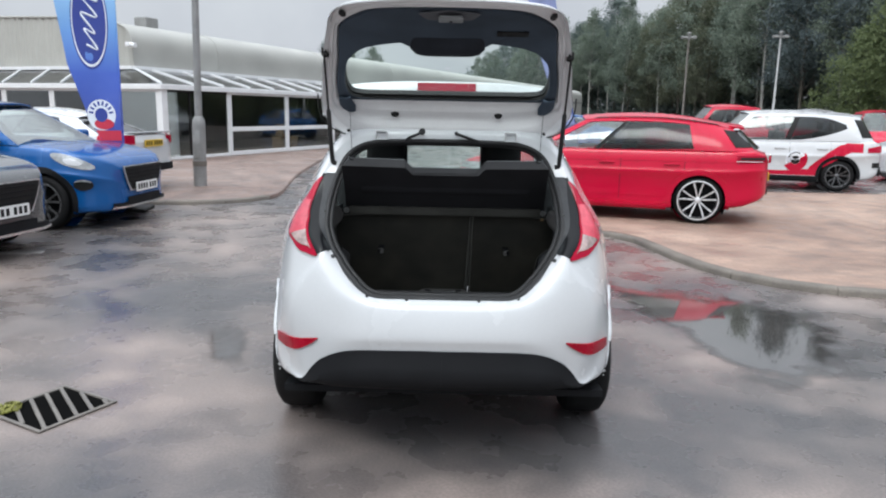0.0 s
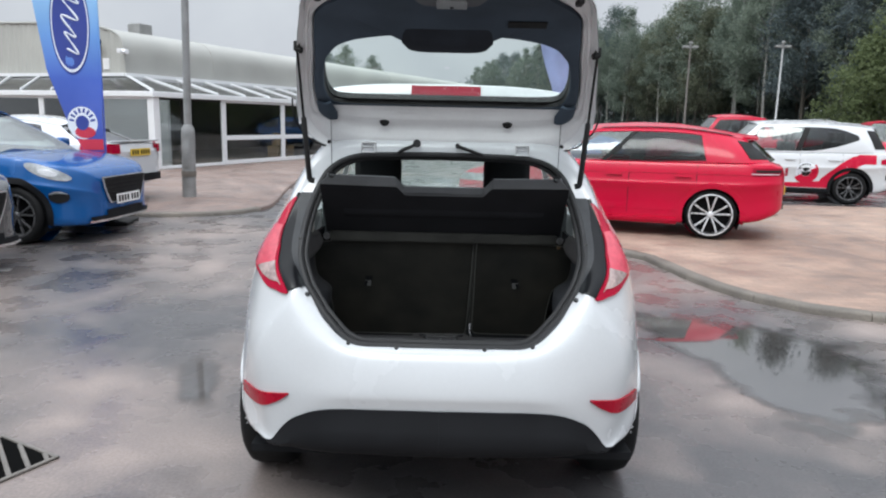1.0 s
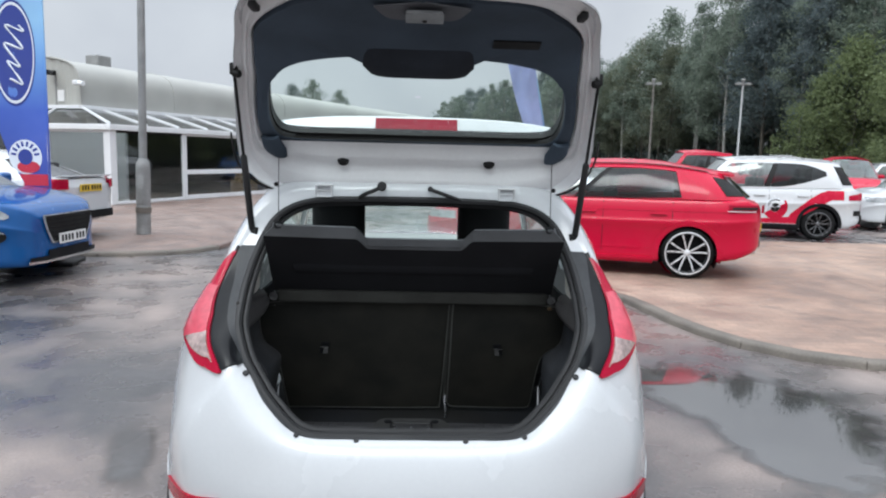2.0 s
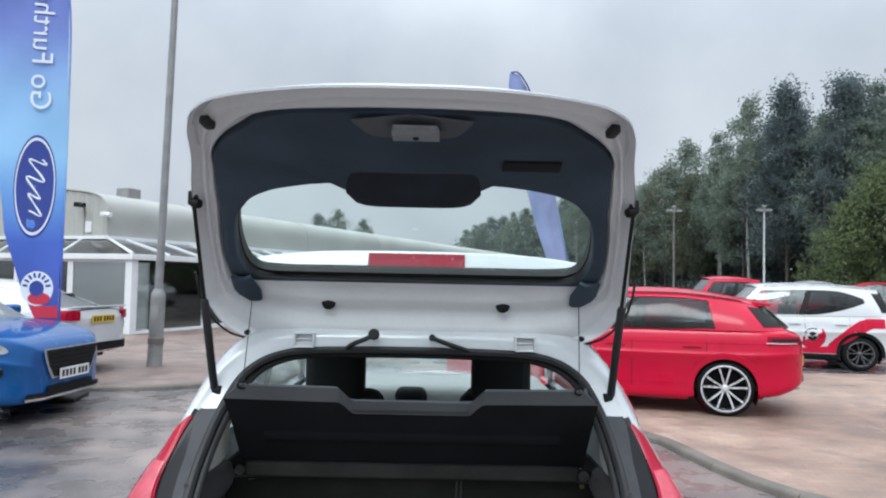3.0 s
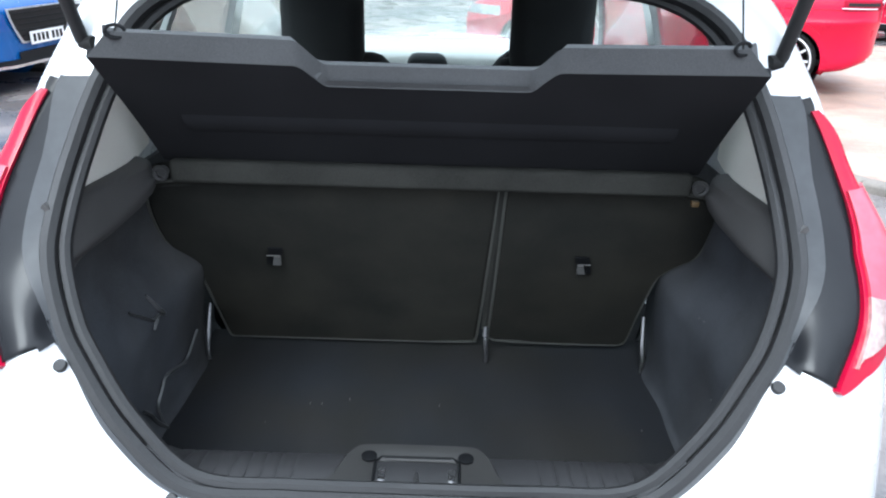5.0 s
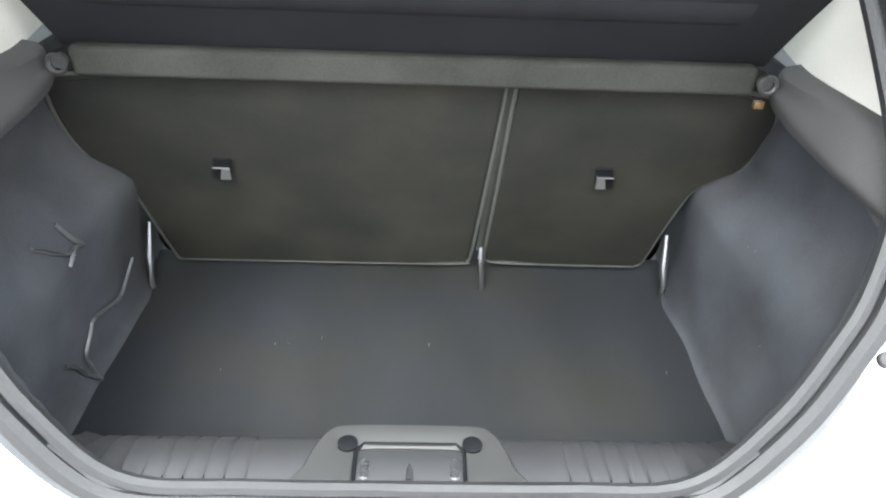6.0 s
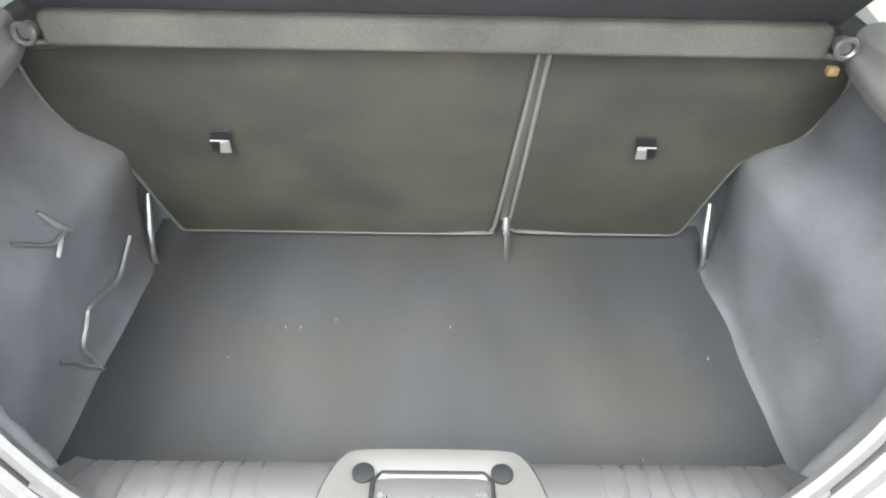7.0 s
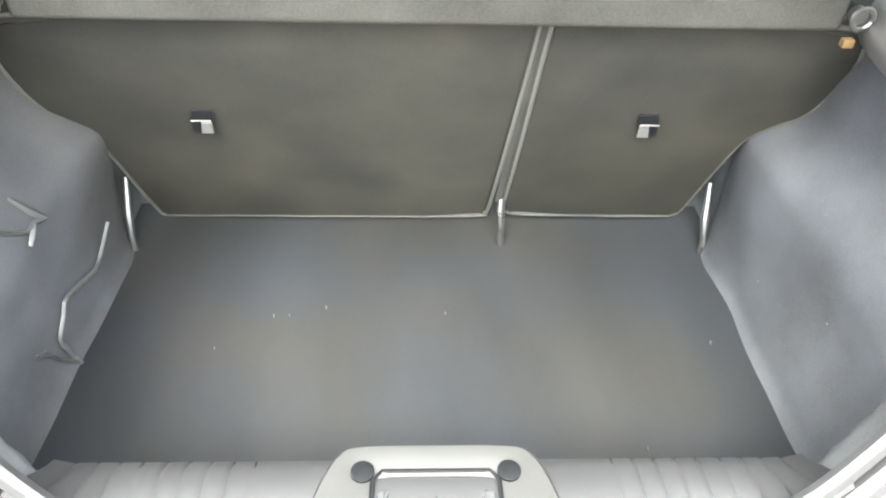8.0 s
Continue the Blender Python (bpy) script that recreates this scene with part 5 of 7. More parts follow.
# rubber seal round the opening
ring = [tail_skin(u, 0) for u in np.linspace(0, 13, 70)]
ring = [(x, y + 0.004, z) for x, y, z in ring] + [(-x, y + 0.004, z) for x, y, z in ring[-2:0:-1]]
bm = bmesh.new()
tube(bm, ring, 0.012, 8, closed=True)
part("boot_seal", bm, M_RUBBER, hatch, "black rubber boot seal")
bm = bmesh.new()
inner = [(x * 0.965, y + 0.012, 1.04 + (z - 1.04) * 0.962) for x, y, z in ring]
tube(bm, inner, 0.009, 8, closed=True)
part("seal_lip", bm, M_RUBBER, hatch)

# glasshouse forward of the tail
curve0 = np.array([tail_skin(u, 5) for u in np.linspace(7, 11, 13)])


def cabin_side(s, t, sx):
    a = spline(curve0, t * 12)
    b = np.array((0.745, 2.95, 0.93)) * (1 - t) + np.array((0.50, 2.12, 1.405)) * t
    p = a * (1 - s) + b * s
    return (sx * (p[0] + 0.03 * math.sin(math.pi * t) * s), p[1], p[2] + 0.035 * math.sin(math.pi * s) * t)


def cabin_pane(nm, s0, s1, t0, t1, sx, mat, thick=0.008):
    bm = bmesh.new()
    slab(bm, [[cabin_side(s0 + (s1 - s0) * i / 10, t0 + (t1 - t0) * k / 8, sx) for k in range(9)] for i in range(11)], thick, (-sx, 0, -0.2))
    part(nm, bm, mat, hatch)


for sx in (1, -1):
    for s0, s1 in ((0.05, 0.12), (0.14, 0.44), (0.49, 0.95)):
        cabin_pane("side_window", s0, s1, 0.05, 0.88, sx, M_GLASS, 0.005)
    for s0, s1 in ((0.0, 0.05), (0.12, 0.14), (0.44, 0.49), (0.95, 1.0)):
        cabin_pane("pillar", s0, s1, 0.0, 1.0, sx, M_WHITE, 0.02)
    cabin_pane("waist_rail", 0.05, 0.95, 0.0, 0.05, sx, M_WHITE, 0.02)
    cabin_pane("roof_rail", 0.05, 0.95, 0.88, 1.0, sx, M_WHITE, 0.02)
roof0 = np.array([tail_skin(u, 5) for u in np.linspace(11, 13, 9)])
rows = []
for i in range(13):
    s = i / 12
    row = []
    for k in range(9):
        q = k / 8
        a = roof0[k]
        f = np.array((0.50 * (1 - q), 2.12 + 0.10 * (1 - (1 - q) ** 2), 1.405 + 0.035 * (1 - (1 - q) ** 2)))
        p = a * (1 - s) + f * s
        row.append((p[0], p[1], p[2] + 0.035 * math.sin(math.pi * s)))
    rows.append(row + [(-x, y, z) for x, y, z in row[-2::-1]])
bm = bmesh.new()
slab(bm, rows, 0.02, (0, 0, 1))
part("roof", bm, M_WHITE, hatch)
bm = bmesh.new()
slab(bm, [[(x * 0.97, y, z - 0.025) for x, y, z in r] for r in rows], 0.01, (0, 0, -1))
part("headlining", bm, M_HEADLINER, hatch, "pale grey headlining")
bm = bmesh.new()
rows = []
for k in range(9):
    t = k / 8
    a, b = cabin_side(1, t, 1), cabin_side(1, t, -1)
    rows.append([(a[0] + (b[0] - a[0]) * i / 12, a[1] + 0.10 * (1 - (i / 6 - 1) ** 2), a[2] + 0.03 * (1 - t) * (1 - (i / 6 - 1) ** 2)) for i in range(13)])
slab(bm, rows, 0.006, (0, 1, 0.4))
part("windscreen", bm, M_GLASS, hatch)
# dashboard, wheel, front seats, rear bench cushions
bm = bmesh.new()
box(bm, (-0.70, 2.45, 0.5), (0.70, 3.04, 0.955), 0.05, seg=3)
part("dashboard", bm, M_DASH, hatch, "dashboard top paled to stand for sky glare")
bm = bmesh.new()
box(bm, (-0.12, 2.33, 0.5), (0.12, 2.46, 0.80), 0.04)
box(bm, (-0.16, 2.36, 0.78), (0.01, 2.48, 0.955), 0.04, seg=3)
part("centre_screen", bm, M_BLACKPL, hatch, "black raised centre screen")
bm = bmesh.new()
tube(bm, [(0.36 + 0.18 * math.cos(a), 2.28 + 0.06 * math.sin(a), 0.83 + 0.17 * math.sin(a)) for a in np.linspace(0, 2 * math.pi, 25)[:-1]], 0.015, 8, closed=True)
tube(bm, [(0.20, 2.29, 0.80), (0.36, 2.32, 0.78), (0.52, 2.29, 0.80)], 0.02, 8)
part("steering_wheel", bm, M_BLACKPL, hatch)
bm = bmesh.new()
box(bm, (-0.10, 2.36, 1.30), (0.10, 2.385, 1.36), 0.01)
part("rear_view_mirror", bm, M_INK, hatch)
for sx in (1, -1):
    bm = bmesh.new()
    box(bm, (sx * 0.40 - 0.25, 1.55, 0.35), (sx * 0.40 + 0.25, 2.05, 0.55), 0.06, seg=3)
    box(bm, (sx * 0.40 - 0.25, 1.45, 0.45), (sx * 0.40 + 0.25, 1.60, 1.08), 0.06, seg=3)
    seat = part("front_seat", bm, M_SEATS, hatch, "black cloth front seat")
    bm = bmesh.new()
    box(bm, (sx * 0.335 - 0.135, 1.43, 1.03), (sx * 0.335 + 0.105, 1.55, 1.33), 0.045, seg=3)
    tube(bm, [(sx * 0.335 - 0.06, 1.49, 1.0), (sx * 0.335 - 0.06, 1.49, 1.14)], 0.006, 6)
    tube(bm, [(sx * 0.335 + 0.04, 1.49, 1.0), (sx * 0.335 + 0.04, 1.49, 1.14)], 0.006, 6)
    part("headrest", bm, M_SEATS, seat)

# ---- boot lining ----
bm = bmesh.new()
slab(bm, [[(x, y, 0.555 + 0.004 * noise.noise((x * 5, y * 5, 0))) for y in np.linspace(0.12, 0.76, 16)] for x in np.linspace(-0.50, 0.50, 24)], -0.02, (0, 0, 1))
part("boot_floor", bm, M_FLOOR, hatch, "black carpeted boot floor with smears of dust")


def lining(y, z, sx):
    """The boot's side lining: carpet that swells over the wheel and draws back above it."""
    foot = float(np.interp(z, [.735, .813, .885, .93, .997, 1.05], [.03, .06, .095, .122, .165, .205])) + 0.012
    y = max(y, foot)
    k = min(1.0, max(0.0, (z - float(np.interp(y, [.35, .52], [.745, .790]))) / float(np.interp(y, [.35, .52], [.19, .075]))))
    e = k * k * (3 - 2 * k)
    back = float(np.interp(y, [.10, .20, .32, .45, .60, .8], [0.05, 0.5, 0.55, 0.25, 0.0, 0.0]))
    base = float(np.interp(y, [.10, .35, .50, .60, .64, .69, .80], [.462, .462, .463, .461, .466, .488, .492]))
    bulge = 0.014 * math.exp(-((y - 0.56) / 0.09) ** 2 - ((z - 0.76) / 0.08) ** 2)
    x = base - bulge + (0.509 - base) * e + 0.038 * back * float(np.interp(z, [.55, .70, .9], [0.15, 0.9, 0.5]))
    x -= 0.010 * max(0.0, 1 - (z - 0.548) / 0.03) ** 2
    if sx < 0:
        x += 0.016 * float(np.interp(z, [.60, .80], [1.0, 0.0]))
    # flat rim behind the opening, then the step back to the wall
    edge = float(np.interp(z, [.735, .80, .88, .95, 1.0, 1.1], [.30, .37, .435, .475, .487, .485]))
    rim = float(np.interp(y - foot, [0.0, 0.062, 0.078, 0.10, 0.15], [1.0, 0.74, 0.34, 0.10, 0.0]))
    x = x + (edge - 0.004 - x) * rim
    return (sx * (x + 0.004 * noise.noise((y * 9, z * 9, sx))), y, z)


for sx in (1, -1):
    bm = bmesh.new()
    slab(bm, [[lining(y, z, sx) for z in np.linspace(0.54, 1.02, 46)] for y in np.r_[np.linspace(0.045, 0.26, 26), np.linspace(0.27, 0.78, 40)]], 0.01, (sx, 0, 0))
    part("side_lining", bm, M_LINING, hatch, "moulded black carpet over the wheel arch")
    # shelf ledge and pillar trim above it
    bm = bmesh.new()
    rows = []
    for y in np.linspace(0.20, 0.495, 16):
        e = float(np.interp(y, [.20, .30, .40, .465, .495], [.476, .462, .457, .460, .470]))
        top = float(np.interp(y, [.20, .35, .465], [1.066, 1.058, 1.048]))
        out = float(np.interp(y, [.20, .24, .30, .40], [.487, .494, .515, .54]))
        zb = float(np.interp(y, [.20, .465], [0.980, 1.002]))
        sec = smooth_line([(out - 0.004, zb - 0.020), (e + 0.014, zb - 0.012), (e + 0.003, zb), (e, zb + 0.014), (e + 0.006, top - 0.026), (e + 0.016, top - 0.006), (max(out, e + 0.022), top)], 3)
        rows.append([(sx * x, y, z) for x, z in sec])
    slab(bm, rows, 0.008, (sx, 0, -1))
    part("shelf_ledge", bm, M_LEDGE, hatch, "black ledge that carries the shelf")
    bm = bmesh.new()
    rows = []
    for k in range(10):
        z = 1.04 + 0.27 * k / 9
        y0 = float(np.interp(z, [1.0, 1.12, 1.205, 1.29, 1.335], [.20, .28, .345, .40, .43])) + 0.012
        x0 = float(np.interp(z, [1.0, 1.05, 1.12, 1.205, 1.29, 1.335], [.478, .48, .475, .452, .408, .32]))
        rows.append([(sx * (x0 + 0.012 + 0.03 * q - 0.012 * math.sin(math.pi * q)), y0 + (0.60 - y0) * q, z) for q in np.linspace(0, 1, 8)])
    slab(bm, rows, 0.008, (sx, 0, 0))
    part("pillar_trim", bm, M_TRIMGREY, hatch, "pale grey inner pillar trim")
# sill trim and latch plate
bm = bmesh.new()
rows = []
for x in np.linspace(-0.345, 0.345, 277):
    lift = float(np.interp(abs(x), [0, .27, .31, .345, .385, .43], [0, 0.002, .025, .055, .09, .14]))
    rib = -0.0025 if 0.16 < abs(x) < 0.345 and (abs(x) - 0.16) % 0.0205 < 0.0045 else 0.0
    flat = float(np.interp(abs(x), [0, .33, .38, .43], [0, 0, .02, .075]))
    rows.append([(x, 0.036 + lift * 0.35, 0.738 + lift), (x, 0.046 + lift * 0.35, 0.745 + lift * 0.95), (x, 0.078, 0.745 + rib + 0.5 * lift + 0.3 * flat), (x, 0.104, 0.744 + rib + flat), (x, 0.115, 0.737 + 0.6 * rib + flat), (x, 0.119, 0.70 + flat), (x, 0.122, 0.56)])
slab(bm, rows, 0.006, (0, 0, 1))
part("sill_trim", bm, M_SILLTRIM, hatch, "ribbed grey plastic sill trim")
bm = bmesh.new()
plate_out = smooth_line([(-.118, .044), (-.110, .07), (-.100, .10), (-.086, .121), (-.066, .127), (0, .128), (.066, .127), (.086, .121), (.100, .10), (.110, .07), (.118, .044), (0, .041)], 3, True)
well = [(max(-.056, min(.056, x * 0.66)), max(.050, min(.100, y * 0.78 - 0.004))) for x, y in plate_out]
grid(bm, [[(x * f + wx * (1 - f), y * f + wy * (1 - f), z) for (x, y), (wx, wy) in zip(plate_out, well)] for f, z in ((1.0, 0.742), (1.0, 0.750), (0.93, 0.7545), (0.1, 0.7545), (0.0, 0.752), (0.0, 0.727))], close_v=True)
plate = part("latch_plate", bm, M_LATCHPL, hatch, "pale grey latch plate")
for sx in (1, -1):
    bm = bmesh.new()
    disc(bm, (sx * 0.065, 0.098, 0.7550), (0, 0, 1), 0.0105, 0.003, 18)
    part("screw_cap", bm, M_CAP_SHADE, plate)
# well floor coloured near black for the shade inside
bm = bmesh.new()
box(bm, (-0.060, 0.042, 0.720), (0.060, 0.096, 0.734), 0.004)
part("latch_well", bm, M_CAP_SHADE, plate)
# dark tube added along the rim, standing for shade at the well's edge
bm = bmesh.new()
tube(bm, [(-0.056, 0.052, 0.7535), (-0.056, 0.092, 0.7535), (-0.048, 0.100, 0.7535), (0.048, 0.100, 0.7535), (0.056, 0.092, 0.7535), (0.056, 0.052, 0.7535)], 0.0022, 6)
part("well_edge", bm, M_CAP_SHADE, plate, "dark outline standing for shade in the latch well")
bm = bmesh.new()
for x in (-0.046, 0.046):
    tube(bm, [(x, 0.088, 0.738), (x, 0.078, 0.748), (x, 0.060, 0.748), (x, 0.052, 0.738)], 0.006, 8)
tube(bm, [(0.0, 0.092, 0.744), (0.0, 0.054, 0.751)], 0.0042, 8)
tube(bm, [(-0.046, 0.060, 0.740), (0.046, 0.060, 0.740)], 0.0025, 8)
part("striker", bm, M_STEEL, plate, "dull steel striker")


# rear seat backs
def seat_back(x, z, off=0.0):
    """A point on the plane of the rear seat backs, off towards the boot."""
    return (x, 0.71 - (z - 0.57) * 0.487 - off * 0.9, z - off * 0.44)


def seat_panel(outline, label):
    P = smooth_line(outline, 5, True)
    c = P.mean(0)
    bm = bmesh.new()
    rings = []
    for f, off in ((1.0, -0.05), (1.0, -0.004), (0.992, 0.001), (0.97, 0.004)):
        rings.append([seat_back(c[0] + (x - c[0]) * f, c[1] + (z - c[1]) * f, off) for x, z in P])
    grid(bm, rings, close_v=True)
    Q = c + (P - c) * 0.975
    edges = list(zip(Q, np.roll(Q, -1, axis=0)))
    rows = []
    for z in np.linspace(Q[:, 1].min() + 0.001, Q[:, 1].max() - 0.001, 40):
        xs = sorted(a[0] + (b[0] - a[0]) * (z - a[1]) / (b[1] - a[1]) for a, b in edges if (a[1] - z) * (b[1] - z) < 0)
        rows.append([seat_back(xs[0] + (xs[-1] - xs[0]) * k / 16, z, 0.0042) for k in range(17)])
    grid(bm, rows)
    s = part("rear_seat_back", bm, M_SEATBACK, hatch, label)
    bm = bmesh.new()
    tube(bm, [seat_back(x, z, 0.001) for x, z in P], 0.0032, 6, closed=True)
    part("piping", bm, M_PIPING, s, "pale edge piping")
    return s


left_seat = seat_panel([(-.443, .573), (-.447, .585), (-.452, .64), (-.464, .78), (-.505, .86), (-.505, .96), (-.47, 1.0), (-.2, 1.01), (.114, 1.01), (.119, 1.0), (.112, .80), (.104, .61), (.098, .585), (.085, .574), (-.1, .571), (-.3, .571), (-.425, .571)], "wide dark felt rear seat back")
right_seat = seat_panel([(.16, .58), (.3, .577), (.405, .577), (.420, .580), (.431, .595), (.436, .69), (.443, .775), (.452, .807), (.474, .832), (.500, .851), (.510, .88), (.511, .92), (.507, .96), (.47, 1.0), (.3, 1.01), (.14, 1.01), (.131, 1.0), (.130, .80), (.128, .61), (.134, .59)], "narrow dark felt rear seat back")
for x0, s in ((-0.300, left_seat), (0.294, right_seat)):
    bm = bmesh.new()
    sg = 1 if x0 < 0 else -1
    slab(bm, [[seat_back(x0 + sg * (q * 0.027 - 0.011 * (0.5 - t)), 0.811 + 0.043 * t, 0.006) for t in (0, 0.5, 1)] for q in (-0.5, 0, 0.5)], 0.003, (0, -1, -0.4))
    part("anchor_pocket", bm, M_BLACKPL, s)
    bm = bmesh.new()
    slab(bm, [[seat_back(x0 + sg * (q * (0.016 - 0.003 * t) + 0.004 - 0.004 * (0.5 - t)), 0.813 + 0.021 * t, 0.010) for t in (0, 0.5, 1)] for q in (-0.5, 0, 0.5)], 0.003, (0, -1, -0.4))
    tube(bm, [seat_back(x0 - 0.013, 0.838, 0.012), seat_back(x0 + 0.013, 0.838, 0.012)], 0.0013, 6)
    part("anchor_tag", bm, M_TAG, s, "pale anchor tag")
bm = bmesh.new()
slab(bm, [[seat_back(0.1255 - 0.0004 * t + 0.0065 * q - 0.006 * (1 - t / 8), 0.62 + 0.385 * t / 8, -0.002 + 0.003 * (1 - q * q)) for t in range(9)] for q in (-1, 0, 1)], 0.004, (0, -1, -0.4))
part("split_strip", bm, M_HINGEBAR, hatch, "grey felt strip between the seat backs")
for x, y0 in ((-0.476, 0.637), (0.123, 0.652), (0.458, 0.632)):
    bm = bmesh.new()
    tube(bm, [(x, y0 + 0.045, 0.665), (x - 0.002, y0 + 0.02, 0.61), (x, y0 + 0.004, 0.575), (x, y0, 0.553)], [0.004, 0.007, 0.006, 0.007], 8)
    part("seat_catch", bm, M_STEEL, hatch, "bare metal seat catch")
for y, z, sx in ((.43, .80, 1), (.415, .802, 1), (.33, .70, 1), (.60, .755, -1), (.47, .64, 1), (.36, .62, -1)):
    x, _, _ = lining(y, z, sx)
    bm = bmesh.new()
    box(bm, (x - 0.0012, y - 0.0014, z - 0.0006), (x + 0.0012, y + 0.0014, z + 0.0006), 0.0003, seg=1)
    part("lint_speck", bm, M_LINT, hatch, "pale lint speck")
# straps and hooks on the side lining
def strap_at(y, z, off=0.004):
    x = lining(y, z, -1)[0] + off
    return (x, y, z)


for path, rads in (([(.41, .823), (.42, .797), (.434, .776), (.415, .783), (.394, .785), (.351, .821)], [.002, .009, .004, .003, .0025, .0025]),
                   ([(.415, .783), (.404, .774), (.393, .766)], [.003, .006, .002]),
                   ([(.566, .666), (.534, .642), (.506, .629), (.456, .643), (.423, .649), (.407, .634), (.386, .613), (.39, .588), (.394, .557)], [.003, .004, .0065, .0075, .0045, .003, .003, .003, .0025]),
                   ([(.394, .560), (.371, .591), (.36, .612), (.335, .637)], [.003, .004, .003, .002])):
    P = smooth_line(path, 4)
    R = 0.5 * np.interp(np.linspace(0, 1, len(P)), np.linspace(0, 1, len(rads)), rads)
    bm = bmesh.new()
    rows = []
    for (y, z), r, d in zip(P, R, np.gradient(P, axis=0)):
        d = d / (np.linalg.norm(d) + 1e-9)
        rows.append([strap_at(y - d[1] * r * q, z + d[0] * r * q, 0.004 + 0.003 * (1 - q * q)) for q in (-1, -0.5, 0, 0.5, 1)])
    slab(bm, rows, 0.0015, (1, 0, 0))
    part("luggage_strap", bm, M_STRAP, hatch, "thin translucent grey luggage strap")
for x, y, w in ((-.227, .483, .004), (-.204, .483, .003), (.026, .488, .003), (.409, .429, .003), (.272, .252, .003), (-.152, .50, .003), (.33, .22, .002), (-.30, .42, .002)):
    bm = bmesh.new()
    box(bm, (x - 0.0007, y - 0.6 * w, 0.554), (x + 0.0007, y + 0.6 * w, 0.5592), 0.0004, seg=1)
    part("lint_speck", bm, M_LINT, hatch, "pale lint speck")
bm = bmesh.new()
box(bm, (0.436, 0.452, 0.997), (0.449, 0.462, 1.007), 0.002)
part("amber_tag", bm, M_AMBER, hatch, "small amber tag by the seat latch")
for sx in (1, -1):
    bm = bmesh.new()
    ring = [(sx * (0.446 + 0.011 * math.cos(a)), 0.452, 1.030 + 0.011 * math.sin(a)) for a in np.linspace(0, 2 * math.pi, 17)[:-1]]
    tube(bm, ring, 0.0028, 6, closed=True)
    disc(bm, (sx * 0.446, 0.468, 1.030), (0, -1, 0), 0.009, 0.012, 14)
    part("shelf_pivot", bm, M_STEEL, hatch, "small steel shelf pivot")

# ---- parcel shelf, hung up by its strings ----
shelf = thing("parcel_shelf", "black felt parcel shelf tilted up on strings in the boot", "parcel shelf", at=pose(0, 0, 0))


def shelf_edge(x):
    """How far back the shelf reaches at x: cut back in its middle."""
    return float(np.interp(abs(x), [0, .138, .146, .172, .180, .43], [0.80, 0.80, 0.81, 0.965, 0.975, 1.0]))


def shelf_at(x, q, up=0.0):
    y, z = 0.490 - 0.235 * q, 1.042 + 0.204 * q
    w = 1.0 - 0.035 * q
    return (x * w, y - up * 0.25, z + up + 0.006 * math.sin(3.1 * q) * (1 if up == 0 else 0))


XS = np.r_[np.linspace(-.452, -.195, 10), np.linspace(-.185, -.133, 11), np.linspace(-.12, .12, 9), np.linspace(.133, .185, 11), np.linspace(.195, .452, 10)]
bm = bmesh.new()
slab(bm, [[shelf_at(x, q * shelf_edge(x)) for q in np.linspace(0, 1, 12)] for x in XS], 0.012, (0, 0.5, 1))
part("board", bm, M_CARPET, shelf)
bm = bmesh.new()
slab(bm, [[shelf_at(math.copysign(min(abs(x), 0.452 - 1.1 * u), x), shelf_edge(x), u) for u in (0.0, 0.003, 0.010, 0.022, 0.031, 0.034)] for x in XS], 0.012, (0, 1, 0))
part("rear_lip", bm, M_SHELF, shelf, "dark grey shelf edge")
for sx in (1, -1):
    hook = Vector(shelf_at(sx * 0.405, 0.99, 0.036))
    bm = bmesh.new()
    tube(bm, [hook + Vector((0.011 * math.cos(a), 0.004 * math.cos(a), 0.008 * math.sin(a))) for a in np.linspace(0, 2 * math.pi, 13)[:-1]], 0.0026, 6, closed=True)
    part("string_hook", bm, M_BLACKPL, shelf, "small black loop for the shelf string")
bm = bmesh.new()
slab(bm, [[(x, shelf_at(x, t)[1] - 0.003 * h, shelf_at(x, t)[2] - 0.004 * h) for t, h in ((0.31, -0.3), (0.345, 0.5), (0.38, 1.0), (0.43, 1.0), (0.465, 0.5), (0.50, -0.3))] for x in np.linspace(-.37, .37, 14)], 0.002, (0, 0, 1))
part("stiffening_rib", bm, M_CARPET, shelf)
bm = bmesh.new()
box(bm, (-.438, .466, 1.008), (.438, .500, 1.048), 0.008, seg=3)
part("hinge_bar", bm, M_HINGEBAR, shelf, "dark grey felt-covered hinge bar")

# ---- tailgate ----
TG = np.array([(.462, 1.362), (.448, 1.465), (.40, 1.52), (.16, 1.69), (.05, 1.778), (-.09, 1.818), (-.20, 1.832), (-.30, 1.842)])
TGV = np.r_[0, np.cumsum(np.linalg.norm(np.diff(TG, axis=0), axis=1))]
TGF = smooth_line(TG, 6)
TGFV = np.interp(np.linspace(0, len(TG) - 1, len(TGF)), np.arange(len(TG)), TGV)


def gate(x, v, off=0.0):
    """A point of the open tailgate: x across, v from hinge to handle, off outwards (up and forward)."""
    y, z = float(np.interp(v, TGFV, TGF[:, 0])), float(np.interp(v, TGFV, TGF[:, 1]))
    dy, dz = float(np.interp(v + .02, TGFV, TGF[:, 0])) - float(np.interp(v - .02, TGFV, TGF[:, 0])), float(np.interp(v + .02, TGFV, TGF[:, 1])) - float(np.interp(v - .02, TGFV, TGF[:, 1]))
    n = math.hypot(dy, dz) or 1.0
    return (x, y + off * dz / n, z - off * dy / n)


def whole(half):
    return half + [(-x, v) for x, v in half[::-1] if x > 0.001]


